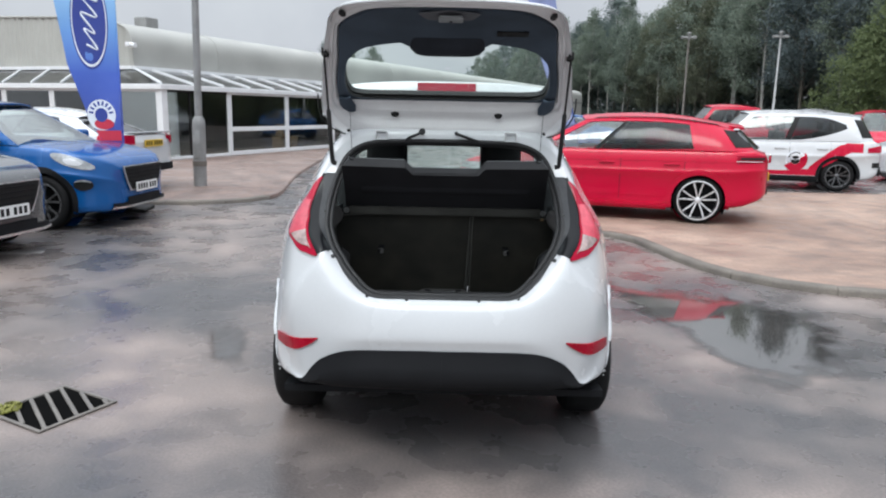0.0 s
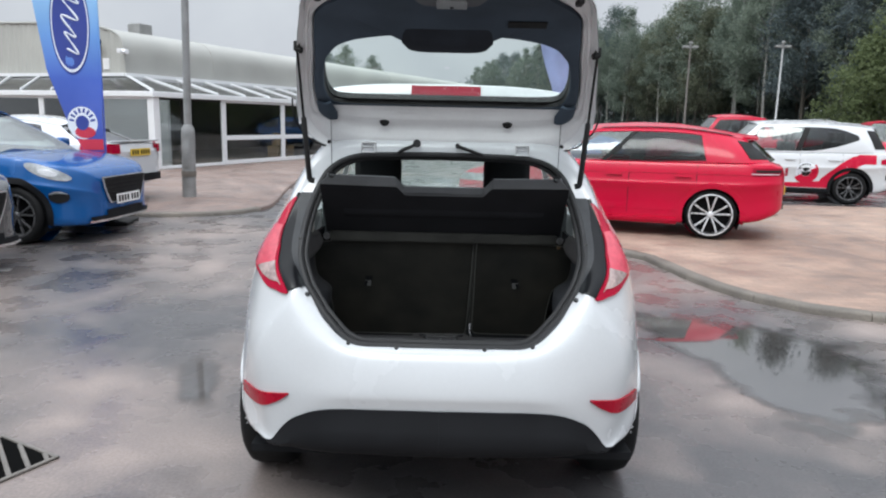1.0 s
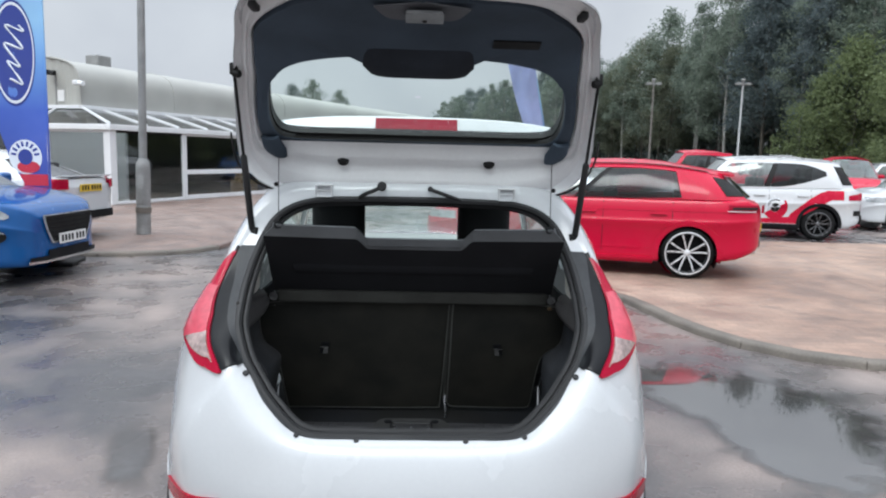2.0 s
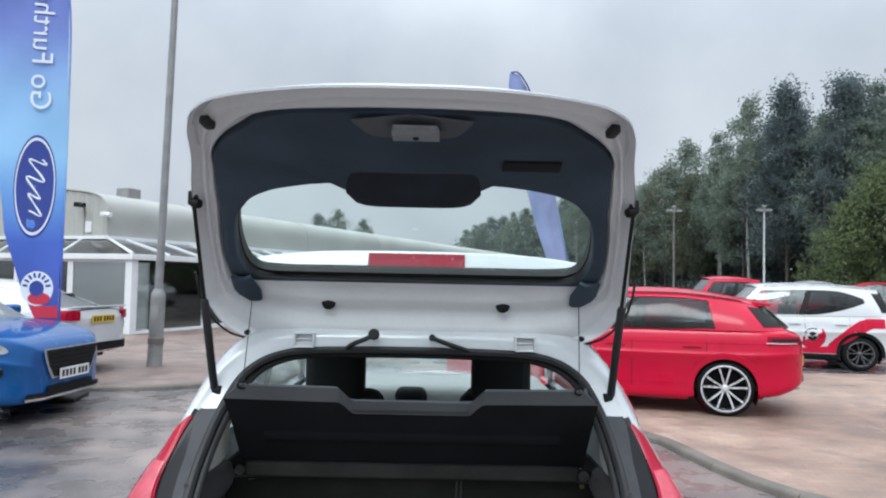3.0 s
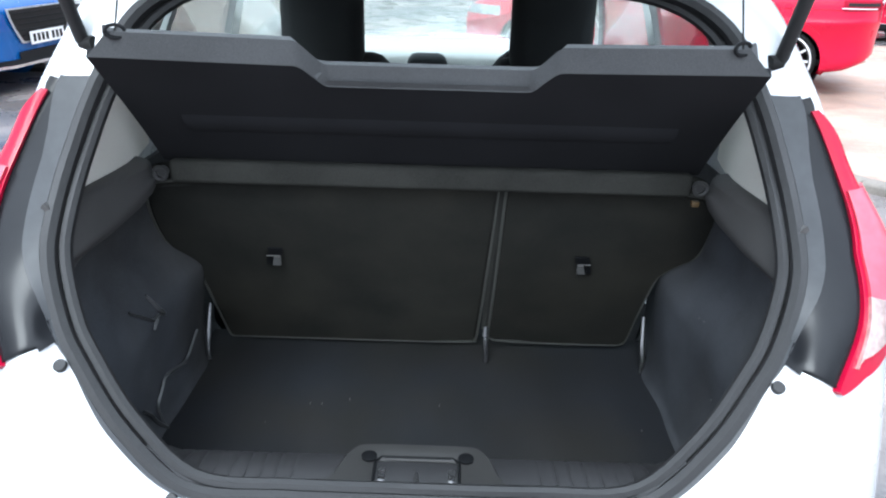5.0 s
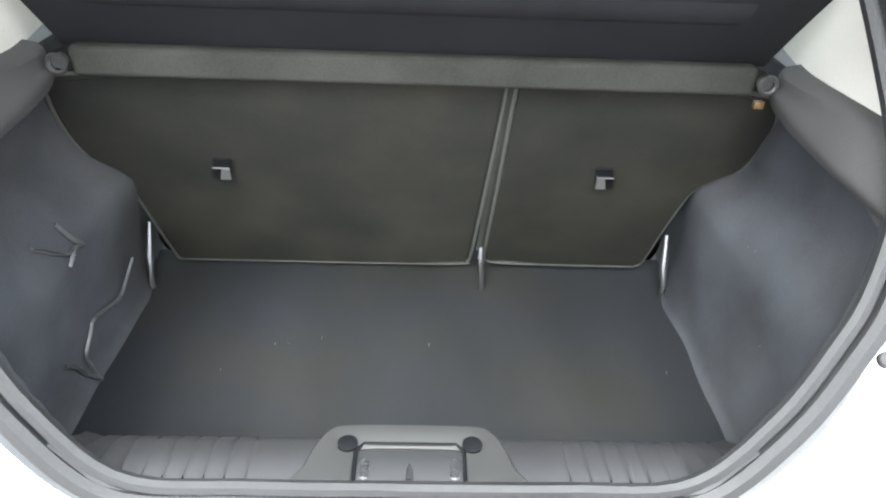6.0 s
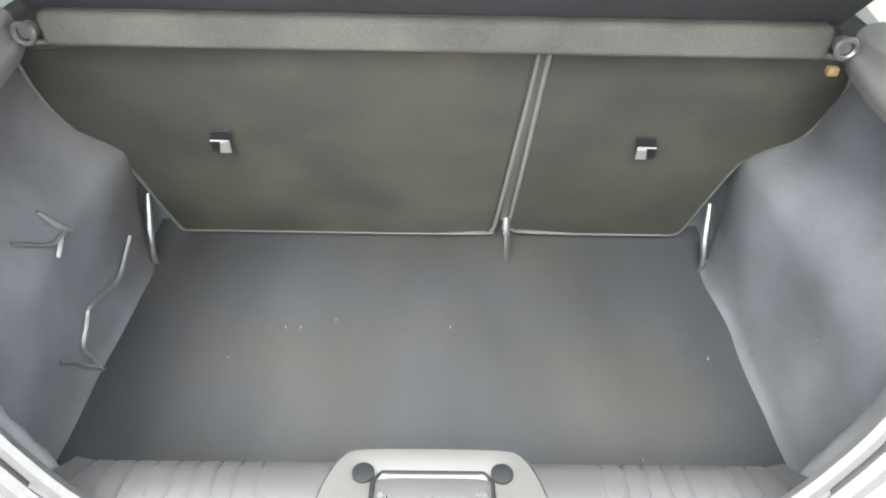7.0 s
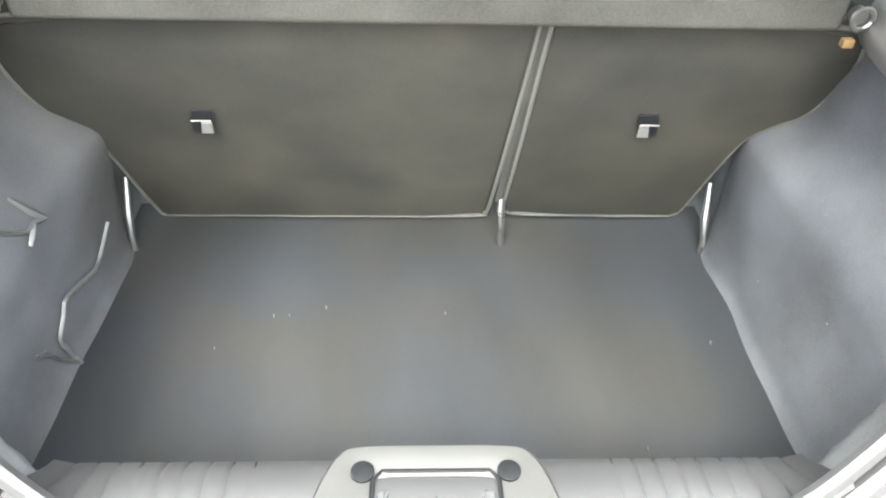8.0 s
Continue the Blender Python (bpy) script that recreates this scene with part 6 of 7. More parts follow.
def radial(outline, count=240, centre=(0.0, 0.42), per=24):
    """An outline of (x, v) seen from a centre: its points at even angles."""
    P = smooth_line(outline, per, True) if per > 1 else np.array(outline + outline[:1])
    P = np.vstack([P, P[:1]]) - centre
    ang, out = np.unwrap(np.arctan2(P[:, 1], P[:, 0])), []
    if ang[-1] < ang[0]:
        ang, P = ang[::-1], P[::-1]
    for k in range(count):
        a = ang[0] + (2 * math.pi * k / count - ang[0]) % (2 * math.pi)
        r = np.interp(a, ang, np.linalg.norm(P, axis=1))
        out.append((centre[0] + r * math.cos(a), centre[1] + r * math.sin(a)))
    return np.array(out)


O_OUT = radial(whole([(0, .0), (.25, .0), (.40, .005), (.485, .03), (.540, .075), (.560, .14), (.525, .345), (.472, .60), (.435, .74), (.387, .835), (.322, .892), (.157, .940), (0, .949)]))
O_RIM = radial(whole([(0, .02), (.25, .02), (.385, .03), (.455, .055), (.50, .10), (.512, .16), (.49, .345), (.445, .60), (.41, .72), (.365, .805), (.305, .858), (.157, .90), (0, .908)]))
O_TRIM = radial(whole([(0, .171), (.30, .171), (.38, .171), (.43, .173), (.462, .188), (.466, .22), (.458, .31), (.432, .45), (.418, .56), (.402, .64), (.325, .737), (.235, .815), (.10, .836), (0, .84)]))
O_GLASS = radial(whole([(0, .176), (.20, .176), (.372, .179), (.414, .208), (.426, .29), (.408, .40), (.375, .472), (.30, .512), (.165, .531), (.142, .522), (.122, .49), (0, .487)]))


O_OUT[:, 0] *= 0.979
O_RIM[:, 0] *= 0.986


def gate_ring(rings):
    """Rings of (outline, off) joined into one closed-up skin."""
    bm = bmesh.new()
    grid(bm, [[gate(x, v, off(v) if callable(off) else off) for x, v in o] for o, off in rings], close_v=True)
    return bm


def proud(depth):
    """Trim that stands proud of the panel everywhere but along the hinge edge."""
    return lambda v: 0.012 + (depth - 0.012) * min(1.0, max(0.0, (v - 0.17) / 0.14))


mixo = lambda a, b, t: a * (1 - t) + b * t
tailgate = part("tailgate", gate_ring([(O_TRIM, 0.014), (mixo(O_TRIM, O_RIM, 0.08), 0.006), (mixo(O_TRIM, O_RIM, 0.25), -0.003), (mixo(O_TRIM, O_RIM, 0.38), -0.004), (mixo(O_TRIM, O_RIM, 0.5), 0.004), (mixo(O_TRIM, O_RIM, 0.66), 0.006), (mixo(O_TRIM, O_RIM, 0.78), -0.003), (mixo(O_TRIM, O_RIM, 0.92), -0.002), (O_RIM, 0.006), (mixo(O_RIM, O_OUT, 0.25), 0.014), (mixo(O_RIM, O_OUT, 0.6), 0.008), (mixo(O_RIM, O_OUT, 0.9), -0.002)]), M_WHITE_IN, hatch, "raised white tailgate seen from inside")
part("outer_skin", gate_ring([(mixo(O_RIM, O_OUT, 0.9), -0.002), (mixo(O_RIM, O_OUT, 0.97), -0.004), (O_OUT, 0.0), (mixo(O_GLASS, O_OUT, 0.97), 0.008), (mixo(O_GLASS, O_OUT, 0.8), 0.034), (mixo(O_GLASS, O_OUT, 0.5), 0.058), (mixo(O_GLASS, O_OUT, 0.12), 0.066)]), M_WHITE, tailgate, "white painted outer skin")
part("inner_trim", gate_ring([(O_TRIM, 0.014), (O_TRIM, proud(-0.006)), (mixo(O_TRIM, O_GLASS, 0.06), proud(-0.012)), (mixo(O_TRIM, O_GLASS, 0.5), proud(-0.016)), (mixo(O_TRIM, O_GLASS, 0.93), proud(-0.010)), (O_GLASS, proud(0.0))]), M_GATETRIM, tailgate, "dark blue-grey felted tailgate trim")
part("window_reveal", gate_ring([(O_GLASS, proud(0.0)), (mixo(O_GLASS, O_TRIM, 0.02), 0.028)]), M_INK, tailgate, "black edge round the glass")
for sx in (1, -1):
    bm = bmesh.new()
    slab(bm, [[gate(sx * (a + (b - a) * k / 4), v, off + (0.010 if k in (0, 4) else 0.0)) for k in range(5)] for v, a, b, off in ((.106, .404, .430, 0.002), (.112, .400, .438, -0.012), (.14, .398, .456, -0.018), (.165, .396, .465, -0.020), (.21, .412, .466, -0.016))], 0.012, (0, 1, 0))
    part("trim_foot", bm, M_GATETRIM, tailgate)
part("window_rubber", gate_ring([(O_GLASS, 0.026), (mixo(O_GLASS, O_TRIM, 0.3), 0.028), (mixo(O_GLASS, O_RIM, 0.25), 0.060), (O_GLASS, 0.060), (O_GLASS, 0.034)]), M_INK, tailgate)
bm = bmesh.new()
cen = np.array((0.0, 0.36))
rings = [[gate(*(cen + (p - cen) * f), 0.030) for p in O_GLASS] for f in (1.02, 0.8, 0.5, 0.2, 0.02)]
grid(bm, rings, close_v=True)
rear_glass = part("rear_window", bm, M_TAILGLASS, tailgate, "rain-specked rear window")
rear_glass.visible_shadow = False
bm = bmesh.new()
rows = []
for x in np.linspace(-.405, .405, 41):
    v0 = float(np.interp(abs(x), [0, .34, .372, .395, .405], [.1765, .1765, .180, .193, .204]))
    rows.append([gate(x, v0 + (0.017 if abs(x) < .38 else 0.012) * k / 2, 0.0255) for k in range(3)])
slab(bm, rows, 0.002, (0, -1, 0))
part("glass_frit", bm, M_INK, tailgate, "black printed band along the glass foot")
# rain drops on the glass
M_DROP = material("rain_drop", (0.9, 0.92, 0.92), 0.02, vary=0.02, rough_vary=0.0)
M_DROP.node_tree.nodes["Principled BSDF"].inputs["Transmission Weight"].default_value = 1.0
M_DROP.node_tree.nodes["Principled BSDF"].inputs["IOR"].default_value = 1.33
drops = random.Random(11)
verts, faces = [], []
for _ in range(1100):
    a, q = drops.randrange(240), drops.random() ** 0.5 * 0.95
    x, v = cen + (O_GLASS[a] - cen) * q
    if drops.random() > min(1.0, max(0.12, (x + 0.1) * 3.2)):
        continue
    r = drops.uniform(0.0006, 0.0017)
    k = len(verts)
    verts += [gate(x + r * math.cos(b), v + r * math.sin(b), 0.0295) for b in np.linspace(0, 2 * math.pi, 7)[:-1]] + [gate(x, v, 0.0295 - r * 0.6)]
    faces += [(k + i, k + (i + 1) % 6, k + 6) for i in range(6)]
me = bpy.data.meshes.new("raindrop_film")
me.from_pydata([tuple(p) for p in verts], [], faces)
me.materials.append(M_DROP)
for p in me.polygons:
    p.use_smooth = True
drop_ob = new("raindrop_film", me)
drop_ob.parent = tailgate
tagged(drop_ob, "fine clear rain drops on the glass", kind="stuff")
# spoiler beyond the glass, with its brake lamp
bm = bmesh.new()
rows = []
for x in np.linspace(-.555, .555, 37):
    e = 1 - (abs(x) / .555) ** 3
    rows.append([(x, .470 + 0.03 * (1 - e), 1.45), (x, .472 + 0.03 * (1 - e), 1.487), (x, .520 + 0.02 * (1 - e), 1.536 + 0.066 * e ** 0.6), (x, .532 + 0.02 * (1 - e), 1.539 + 0.066 * e ** 0.6), (x, .60, 1.535 + 0.035 * e), (x, .64, 1.50)])
slab(bm, rows, 0.004, (0, -1, 0.3))
part("roof_spoiler", bm, M_WHITE, tailgate, "white roof spoiler")
bm = bmesh.new()
slab(bm, [[(x, .4655 + 0.51 * (z - 1.50), z) for z in (1.557, 1.575, 1.598)] for x in np.linspace(-.132, .128, 9)], 0.008, (0, -1, 0))
part("brake_lamp", bm, M_BRAKE, tailgate, "dark red high brake lamp")
# wiper motor cover, latch, pull handle, buffers, stops, hinges, hoses
bm = bmesh.new()
rows = []
for x in np.linspace(-.145, .145, 17):
    e = max(0.0, 1 - (abs(x) / .145) ** 6)
    rows.append([gate(x * (0.86 if k == 0 else 1), v, -0.012 - 0.03 * e * math.sin(math.pi * min(1, (k + 0.8) / 6))) for k, v in enumerate(np.linspace(.49, .63, 7))])
slab(bm, rows, 0.01, (0, 0, 1))
part("wiper_motor_cover", bm, M_COVER, tailgate, "black domed wiper motor cover")
bm = bmesh.new()
out = smooth_line([(-.108, .838), (-.103, .815), (-.093, .785), (-.080, .763), (-.055, .754), (0, .752), (.055, .754), (.080, .763), (.093, .785), (.103, .815), (.108, .838)], 3)
slab(bm, [[gate(0.006 + x * f, .838 - (.838 - v) * f, -0.0185 + 0.012 * (1 - f)) for f in (1.0, 0.93, 0.8, 0.5, 0.05)] for x, v in out], 0.003, (0, -0.2, -1))
latch = part("latch_recess", bm, M_RECESS, tailgate, "grey latch recess")
bm = bmesh.new()
rows = [[gate(x * (1.0 if k < 4 else 0.9), v, -0.018 - 0.010 * math.sin(math.pi * (0.3 + 0.5 * k / 4))) for k, v in enumerate(np.linspace(.764, .828, 5))] for x in np.linspace(-.032, .054, 9)]
slab(bm, rows, 0.006, (0, 0, -1))
part("latch_body", bm, M_LATCH, latch, "bare metal latch")
# raised black disc stands for the shade in the latch's hole
bm = bmesh.new()
disc(bm, gate(0.011, .782, -0.032), (0, -.2, -1), 0.006, 0.004, 12)
part("latch_hole", bm, M_INK, latch)
bm = bmesh.new()
rows = [[gate(x, v, -0.019) for v in np.linspace(.612, .648, 4)] for x in np.linspace(.184, .302, 7)]
slab(bm, rows, 0.004, (0, 0, -1))
part("pull_handle", bm, M_INK, tailgate, "black recessed pull handle")
for sx in (1, -1):
    bm = bmesh.new()
    p = gate(sx * 0.375, .772, -0.003)
    box(bm, (-0.010, -0.016, -0.014), (0.010, 0.016, 0.004), 0.005, m=Matrix.Translation(p) @ pose(0, 0, 0, -15, 0, sx * 12))
    part("rubber_buffer", bm, M_RUBBER, tailgate)
    bm = bmesh.new()
    disc(bm, gate(sx * 0.2275, .104, 0.008), (0, -1, 0), 0.0185, 0.012, 20, 0.003)
    part("grommet", bm, M_INK, tailgate, "round black rubber grommet")
    bm = bmesh.new()
    disc(bm, (sx * 0.427, 0.412, 1.389), (0, -1, -0.1), 0.007, 0.010, 12)
    part("screw", bm, M_INK, tailgate)
    bm = bmesh.new()
    for dx in (-0.026, 0.022):
        box(bm, (sx * 0.285 + dx, .420, 1.353), (sx * 0.285 + dx + 0.004, .452, 1.389), 0.0015)
    box(bm, (sx * 0.285 - 0.027, .428, 1.385), (sx * 0.285 + 0.027, .452, 1.390), 0.0015)
    box(bm, (sx * 0.285 - 0.024, .426, 1.370), (sx * 0.285 + 0.024, .450, 1.3735), 0.0015)
    box(bm, (sx * 0.285 - 0.026, .419, 1.351), (sx * 0.285 + 0.026, .450, 1.355), 0.0015)
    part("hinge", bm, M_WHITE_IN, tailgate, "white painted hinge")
    # gas strut, with its thin rod above and its cylinder below
    lo, hi = Vector((sx * 0.492, 0.366, 1.246)), Vector((sx * 0.487, 0.152, 1.697))
    bm = bmesh.new()
    tube(bm, [lo, lo.lerp(hi, 0.02), lo.lerp(hi, 0.50), lo.lerp(hi, 0.51)], [0.008, 0.0098, 0.0098, 0.0065], 10)
    strut = part("gas_strut", bm, M_RUBBER, hatch, "black gas strut")
    bm = bmesh.new()
    tube(bm, [lo.lerp(hi, 0.5), lo.lerp(hi, 0.98)], 0.0045, 8)
    part("rod", bm, M_INK, strut)
    bm = bmesh.new()
    disc(bm, hi + Vector((0, 0, -0.006)), (-sx * 0.9, -0.3, -0.2), 0.011, 0.018, 12)
    box(bm, (hi.x - 0.010, hi.y - 0.010, hi.z - 0.012), (hi.x + 0.010, hi.y + 0.010, hi.z + 0.020), 0.004)
    part("ball_joint", bm, M_INK, strut)
    bm = bmesh.new()
    disc(bm, lo, (-sx * 0.9, -0.3, 0.1), 0.012, 0.02, 12)
    part("ball_joint", bm, M_INK, strut)
    # dark line added along the gate's outer edge, for its seal and silhouette
    bm = bmesh.new()
    tube(bm, smooth_line([gate(sx * x, v, -0.001) for x, v in ((.553, .22), (.562, .14), (.544, .074), (.488, .028), (.41, .004))], 5).tolist(), 0.0032, 6)
    part("edge_cable", bm, M_INK, tailgate, "thin dark line along the tailgate's edge seal")
    bm = bmesh.new()
    tube(bm, [gate(sx * 0.424, .115, -0.012), shelf_at(sx * 0.405, 0.99, 0.036), shelf_at(sx * 0.405, 0.97, 0.02)], 0.0013, 5)
    part("shelf_string", bm, M_INK, tailgate, "thin shelf string")
for path in ([(-.105, .425, 1.388), (-.13, .415, 1.375), (-.16, .42, 1.362), (-.175, .43, 1.35)], [(.045, .43, 1.382), (.075, .418, 1.372), (.11, .42, 1.36), (.14, .43, 1.35)]):
    bm = bmesh.new()
    tube(bm, smooth_line(path, 4).tolist(), 0.0062, 8)
    disc(bm, path[0], (0, -1, 0.2), 0.0145 if path[0][0] < 0 else 0.0085, 0.012, 14)
    part("wiring_hose", bm, M_RUBBER, tailgate, "black wiring hose")


# ---- street lamp columns ----
def lamp_column(x, y, z, label):
    p = thing("lamp_column", label, "lamp post", at=pose(x, y, z, 0, 1.0, 0))
    bm = bmesh.new()
    tube(bm, [(0, 0, 0), (0, 0, 1.08), (0, 0, 1.17), (0, 0, 1.24)], [0.116, 0.113, 0.108, 0.07], 20)
    part("base", bm, M_POLE, p)
    bm = bmesh.new()
    tube(bm, [(0, 0, 1.2), (0, 0, 5.6), (0, 0, 6.7)], [0.064, 0.054, 0.049], 16)
    part("shaft", bm, M_POLE, p)
    bm = bmesh.new()
    tube(bm, [(0, 0, 0.36), (0, 0, 0.45)], 0.124, 20)
    part("band", bm, M_CONCRETE, p, "pale band round the base")
    bm = bmesh.new()
    box(bm, (-0.055, -0.120, 0.5), (0.055, -0.108, 0.98), 0.01)
    part("door", bm, M_POLE, p)


lamp_column(-4.48, 10.05, 0.055, "weathered grey steel lamp column with wide base on the pavement")


def street_lamp(x, y, tall, mat, label):
    p = thing("street_lamp", label, "street lamp", "far street lamps", at=pose(x, y, 0))
    bm = bmesh.new()
    tube(bm, [(0, 0, 0), (0, 0, 1.1), (0, 0, 1.2), (0, 0, tall - 0.1)], [0.09, 0.09, 0.06, 0.045], 10)
    part("column", bm, mat, p)
    bm = bmesh.new()
    tube(bm, [(-0.36, 0, tall), (0.36, 0, tall)], 0.05, 8)
    box(bm, (-0.42, -0.12, tall - 0.05), (-0.12, 0.12, tall + 0.08), 0.03)
    box(bm, (0.12, -0.12, tall - 0.05), (0.42, 0.12, tall + 0.08), 0.03)
    tube(bm, [(0, 0, tall - 0.1), (0, 0, tall + 0.16), (0, 0, tall + 0.24), (0, 0, tall + 0.3)], [0.05, 0.07, 0.13, 0.05], 10)
    part("head", bm, M_POLE, p)


street_lamp(17.85, 37.0, 5.72, M_PALEPOLE, "pale thin street lamp with flat twin head before the trees")
street_lamp(13.1, 37.6, 5.65, M_IRON, "grey thin street lamp standing against the dark wood")


# ---- feather flags ----
def flag_material():
    """Printed cloth: navy at head and foot, pale sky blue between."""
    m = material("blue_flag_cloth", (0.2, 0.4, 0.8), 0.75, vary=0.05)
    n, l = m.node_tree.nodes, m.node_tree.links
    t, s, r = n.new("ShaderNodeTexCoord"), n.new("ShaderNodeSeparateXYZ"), n.new("ShaderNodeValToRGB")
    mr = n.new("ShaderNodeMapRange")
    mr.inputs[1].default_value, mr.inputs[2].default_value = 0.9, 5.4
    l.new(t.outputs["Object"], s.inputs[0])
    l.new(s.outputs["Z"], mr.inputs[0])
    l.new(mr.outputs[0], r.inputs[0])
    e = r.color_ramp.elements
    e[0].position, e[0].color = 0.0, (0.055, 0.075, 0.33, 1)
    e[1].position, e[1].color = 1.0, (0.09, 0.12, 0.40, 1)
    for pos, col in ((0.22, (0.07, 0.13, 0.50, 1)), (0.34, (0.16, 0.33, 0.68, 1)), (0.46, (0.30, 0.53, 0.78, 1)), (0.62, (0.28, 0.47, 0.74, 1)), (0.80, (0.17, 0.23, 0.56, 1))):
        q = e.new(pos)
        q.color = col
    l.new(r.outputs[0], n["Principled BSDF"].inputs["Base Color"])
    return m


M_FLAG = flag_material()


def feather_flag(m, label, lean=0.0, words=True):
    f = thing("feather_flag", label, "flag", "feather flags", at=m)
    bm = bmesh.new()
    pole = [(0.40, 0, 0.0), (0.40, 0, 1.0), (0.40, 0, 3.8), (0.36, 0, 4.9), (0.24, 0, 5.45), (0.02, 0, 5.75), (-0.2, 0, 5.8)]
    tube(bm, smooth_line(pole, 5).tolist(), 0.013, 8)
    part("pole", bm, M_FLAG, f)
    bm = bmesh.new()
    box(bm, (0.1, -0.3, 0), (0.7, 0.3, 0.05), 0.02)
    part("base", bm, M_INK, f)

    def edge(z):
        right = float(np.interp(z, [0, 3.8, 4.9, 5.45, 5.75, 5.8], [0.39, 0.39, 0.35, 0.23, 0.01, -0.2]))
        left = float(np.interp(z, [0.95, 1.31, 1.75, 2.0, 2.57, 3.3, 4.2, 5.1, 5.6, 5.8], [0.14, -0.04, -0.17, -0.25, -0.32, -0.41, -0.46, -0.46, -0.40, -0.24]))
        return left, right
    wav = lambda x, z: 0.018 * math.sin(z * 2.4 + x * 5) + 0.008 * math.sin(z * 5.3 - x * 7)
    bm = bmesh.new()
    slab(bm, [[(edge(z)[0] + (edge(z)[1] - edge(z)[0]) * k / 12, wav(edge(z)[0] + (edge(z)[1] - edge(z)[0]) * k / 12, z), z) for k in range(13)] for z in np.linspace(0.96, 5.79, 70)], 0.003, (0, -1, 0))
    part("cloth", bm, M_FLAG if words else M_FLAGPALE, f, "blue printed flag cloth" if words else "blue flag cloth paled for light through it")
    if not words:
        return f

    def print_oval(nm, cx, cz, rx, rz, mat, off, inner=0.0):
        bm = bmesh.new()
        grid(bm, [[(cx + rx * q * math.cos(a), wav(cx + rx * q * math.cos(a), cz + rz * q * math.sin(a)) - off, cz + rz * q * math.sin(a)) for q in ((inner, 1.0) if inner else (0.02, 0.5, 1.0))] for a in np.linspace(0, 2 * math.pi, 41)])
        part(nm, bm, mat, f)
    print_oval("oval_badge", 0.065, 2.57, 0.235, 0.63, M_FLAGNAVY, 0.006)
    print_oval("oval_ring", 0.065, 2.57, 0.222, 0.60, M_FLAGWHITE, 0.008, 0.94)
    scroll = [(0.065 + (0.105 - 0.045 * q) * math.sin(q * 3.6 * 2 * math.pi + 0.6) + 0.02 * math.sin(q * 9), 2.95 - 0.76 * q + 0.075 * math.cos(q * 3.6 * 2 * math.pi + 2.2)) for q in np.linspace(0, 1, 80)]
    bm = bmesh.new()
    tube(bm, [(x, wav(x, z) - 0.007, z) for x, z in scroll], [0.008 + 0.007 * abs(math.sin(k * 0.35)) for k in range(80)], 5)
    part("oval_scroll", bm, M_FLAGWHITE, f, "white scroll shape")
    print_oval("round_badge", 0.14, 1.33, 0.19, 0.21, M_FLAGWHITE, 0.006)
    print_oval("badge_core", 0.14, 1.33, 0.085, 0.095, M_FLAGNAVY, 0.009)
    print_oval("badge_foot", 0.17, 1.21, 0.13, 0.075, M_FLAGRED, 0.008)
    for k in range(8):
        a = radians(10 + 23 * k)
        bm = bmesh.new()
        c, d = Vector((0.14 + 0.135 * math.cos(a), 0, 1.34 + 0.15 * math.sin(a))), Vector((math.cos(a), 0, math.sin(a)))
        e = Vector((-d.z, 0, d.x))
        q = [c + d * 0.03 * i + e * 0.014 * j for i, j in ((-1, -1), (1, -1), (1, 1), (-1, 1))]
        bm.faces.new([bm.verts.new((p.x, wav(p.x, p.z) - 0.0085, p.z)) for p in q])
        part("badge_bar", bm, M_FLAGNAVY, f, smooth=False)
    bm = bmesh.new()
    slab(bm, [[(edge(z)[0] + 0.005 + (edge(z)[1] - edge(z)[0] - 0.01) * k / 4, wav(edge(z)[0] + (edge(z)[1] - edge(z)[0]) * k / 4, z) - 0.006, z) for k in range(5)] for z in np.linspace(0.98, 1.12, 6)], 0.002, (0, -1, 0))
    part("red_foot", bm, M_FLAGRED, f)
    if words:
        cu = bpy.data.curves.new("flag_words", "FONT")
        cu.body, cu.size, cu.extrude, cu.space_character = "Go Further", 0.34, 0.001, 1.05
        ob = new("flag_words", cu)
        ob.parent = f
        ob.matrix_local = Matrix(((0, 1, 0, -0.02), (0, 0, 1, -0.034), (1, 0, 0, 3.50), (0, 0, 0, 1)))
        cu.materials.append(M_FLAGWHITE)


feather_flag(pose(-4.93, 7.15, 0.0, 0, 0, 10), "tall blue feather flag with white oval badge, seen from behind")
feather_flag(pose(2.1, 8.6, 0.055, 0, -24, 52) @ Matrix.Scale(0.77, 4), "tall blue feather flag on the far side of the car", words=False)


# ---- showroom ----
show = thing("showroom", "low grey-clad car showroom with white glazed front", "building", at=pose(-7.42, 15.85, 0.055, 0, 0, 67.5))


def wall_piece(nm, lo, hi, mat, label="", bevel=0.0, parent=None):
    bm = bmesh.new()
    box(bm, lo, hi, bevel, seg=1)
    return part(nm, bm, mat, parent or show, label, smooth=False)


LONG, FRONT, DEEP = 58.0, 25.4, 26.0
SET_X, SET_Y = 0.62, 1.5
wall_piece("floor_slab", (0.0, 0.0, -0.08), (LONG, DEEP, 0.03), M_CONCRETE)
# added backing walls and ceiling, coloured dark for the room's shade
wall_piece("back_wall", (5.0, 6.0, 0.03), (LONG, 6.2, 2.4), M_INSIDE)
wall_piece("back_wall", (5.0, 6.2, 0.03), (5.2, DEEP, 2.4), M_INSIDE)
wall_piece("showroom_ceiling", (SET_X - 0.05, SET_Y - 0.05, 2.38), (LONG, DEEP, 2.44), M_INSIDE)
FASCIA = (1.82, 1.96)
# pale panel added behind the glass to lighten the left panes
wall_piece("partition", (1.0, 0.5, 0.03), (1.08, 3.1, 1.9), M_UPVC, "added pale panel that lightens the left panes")
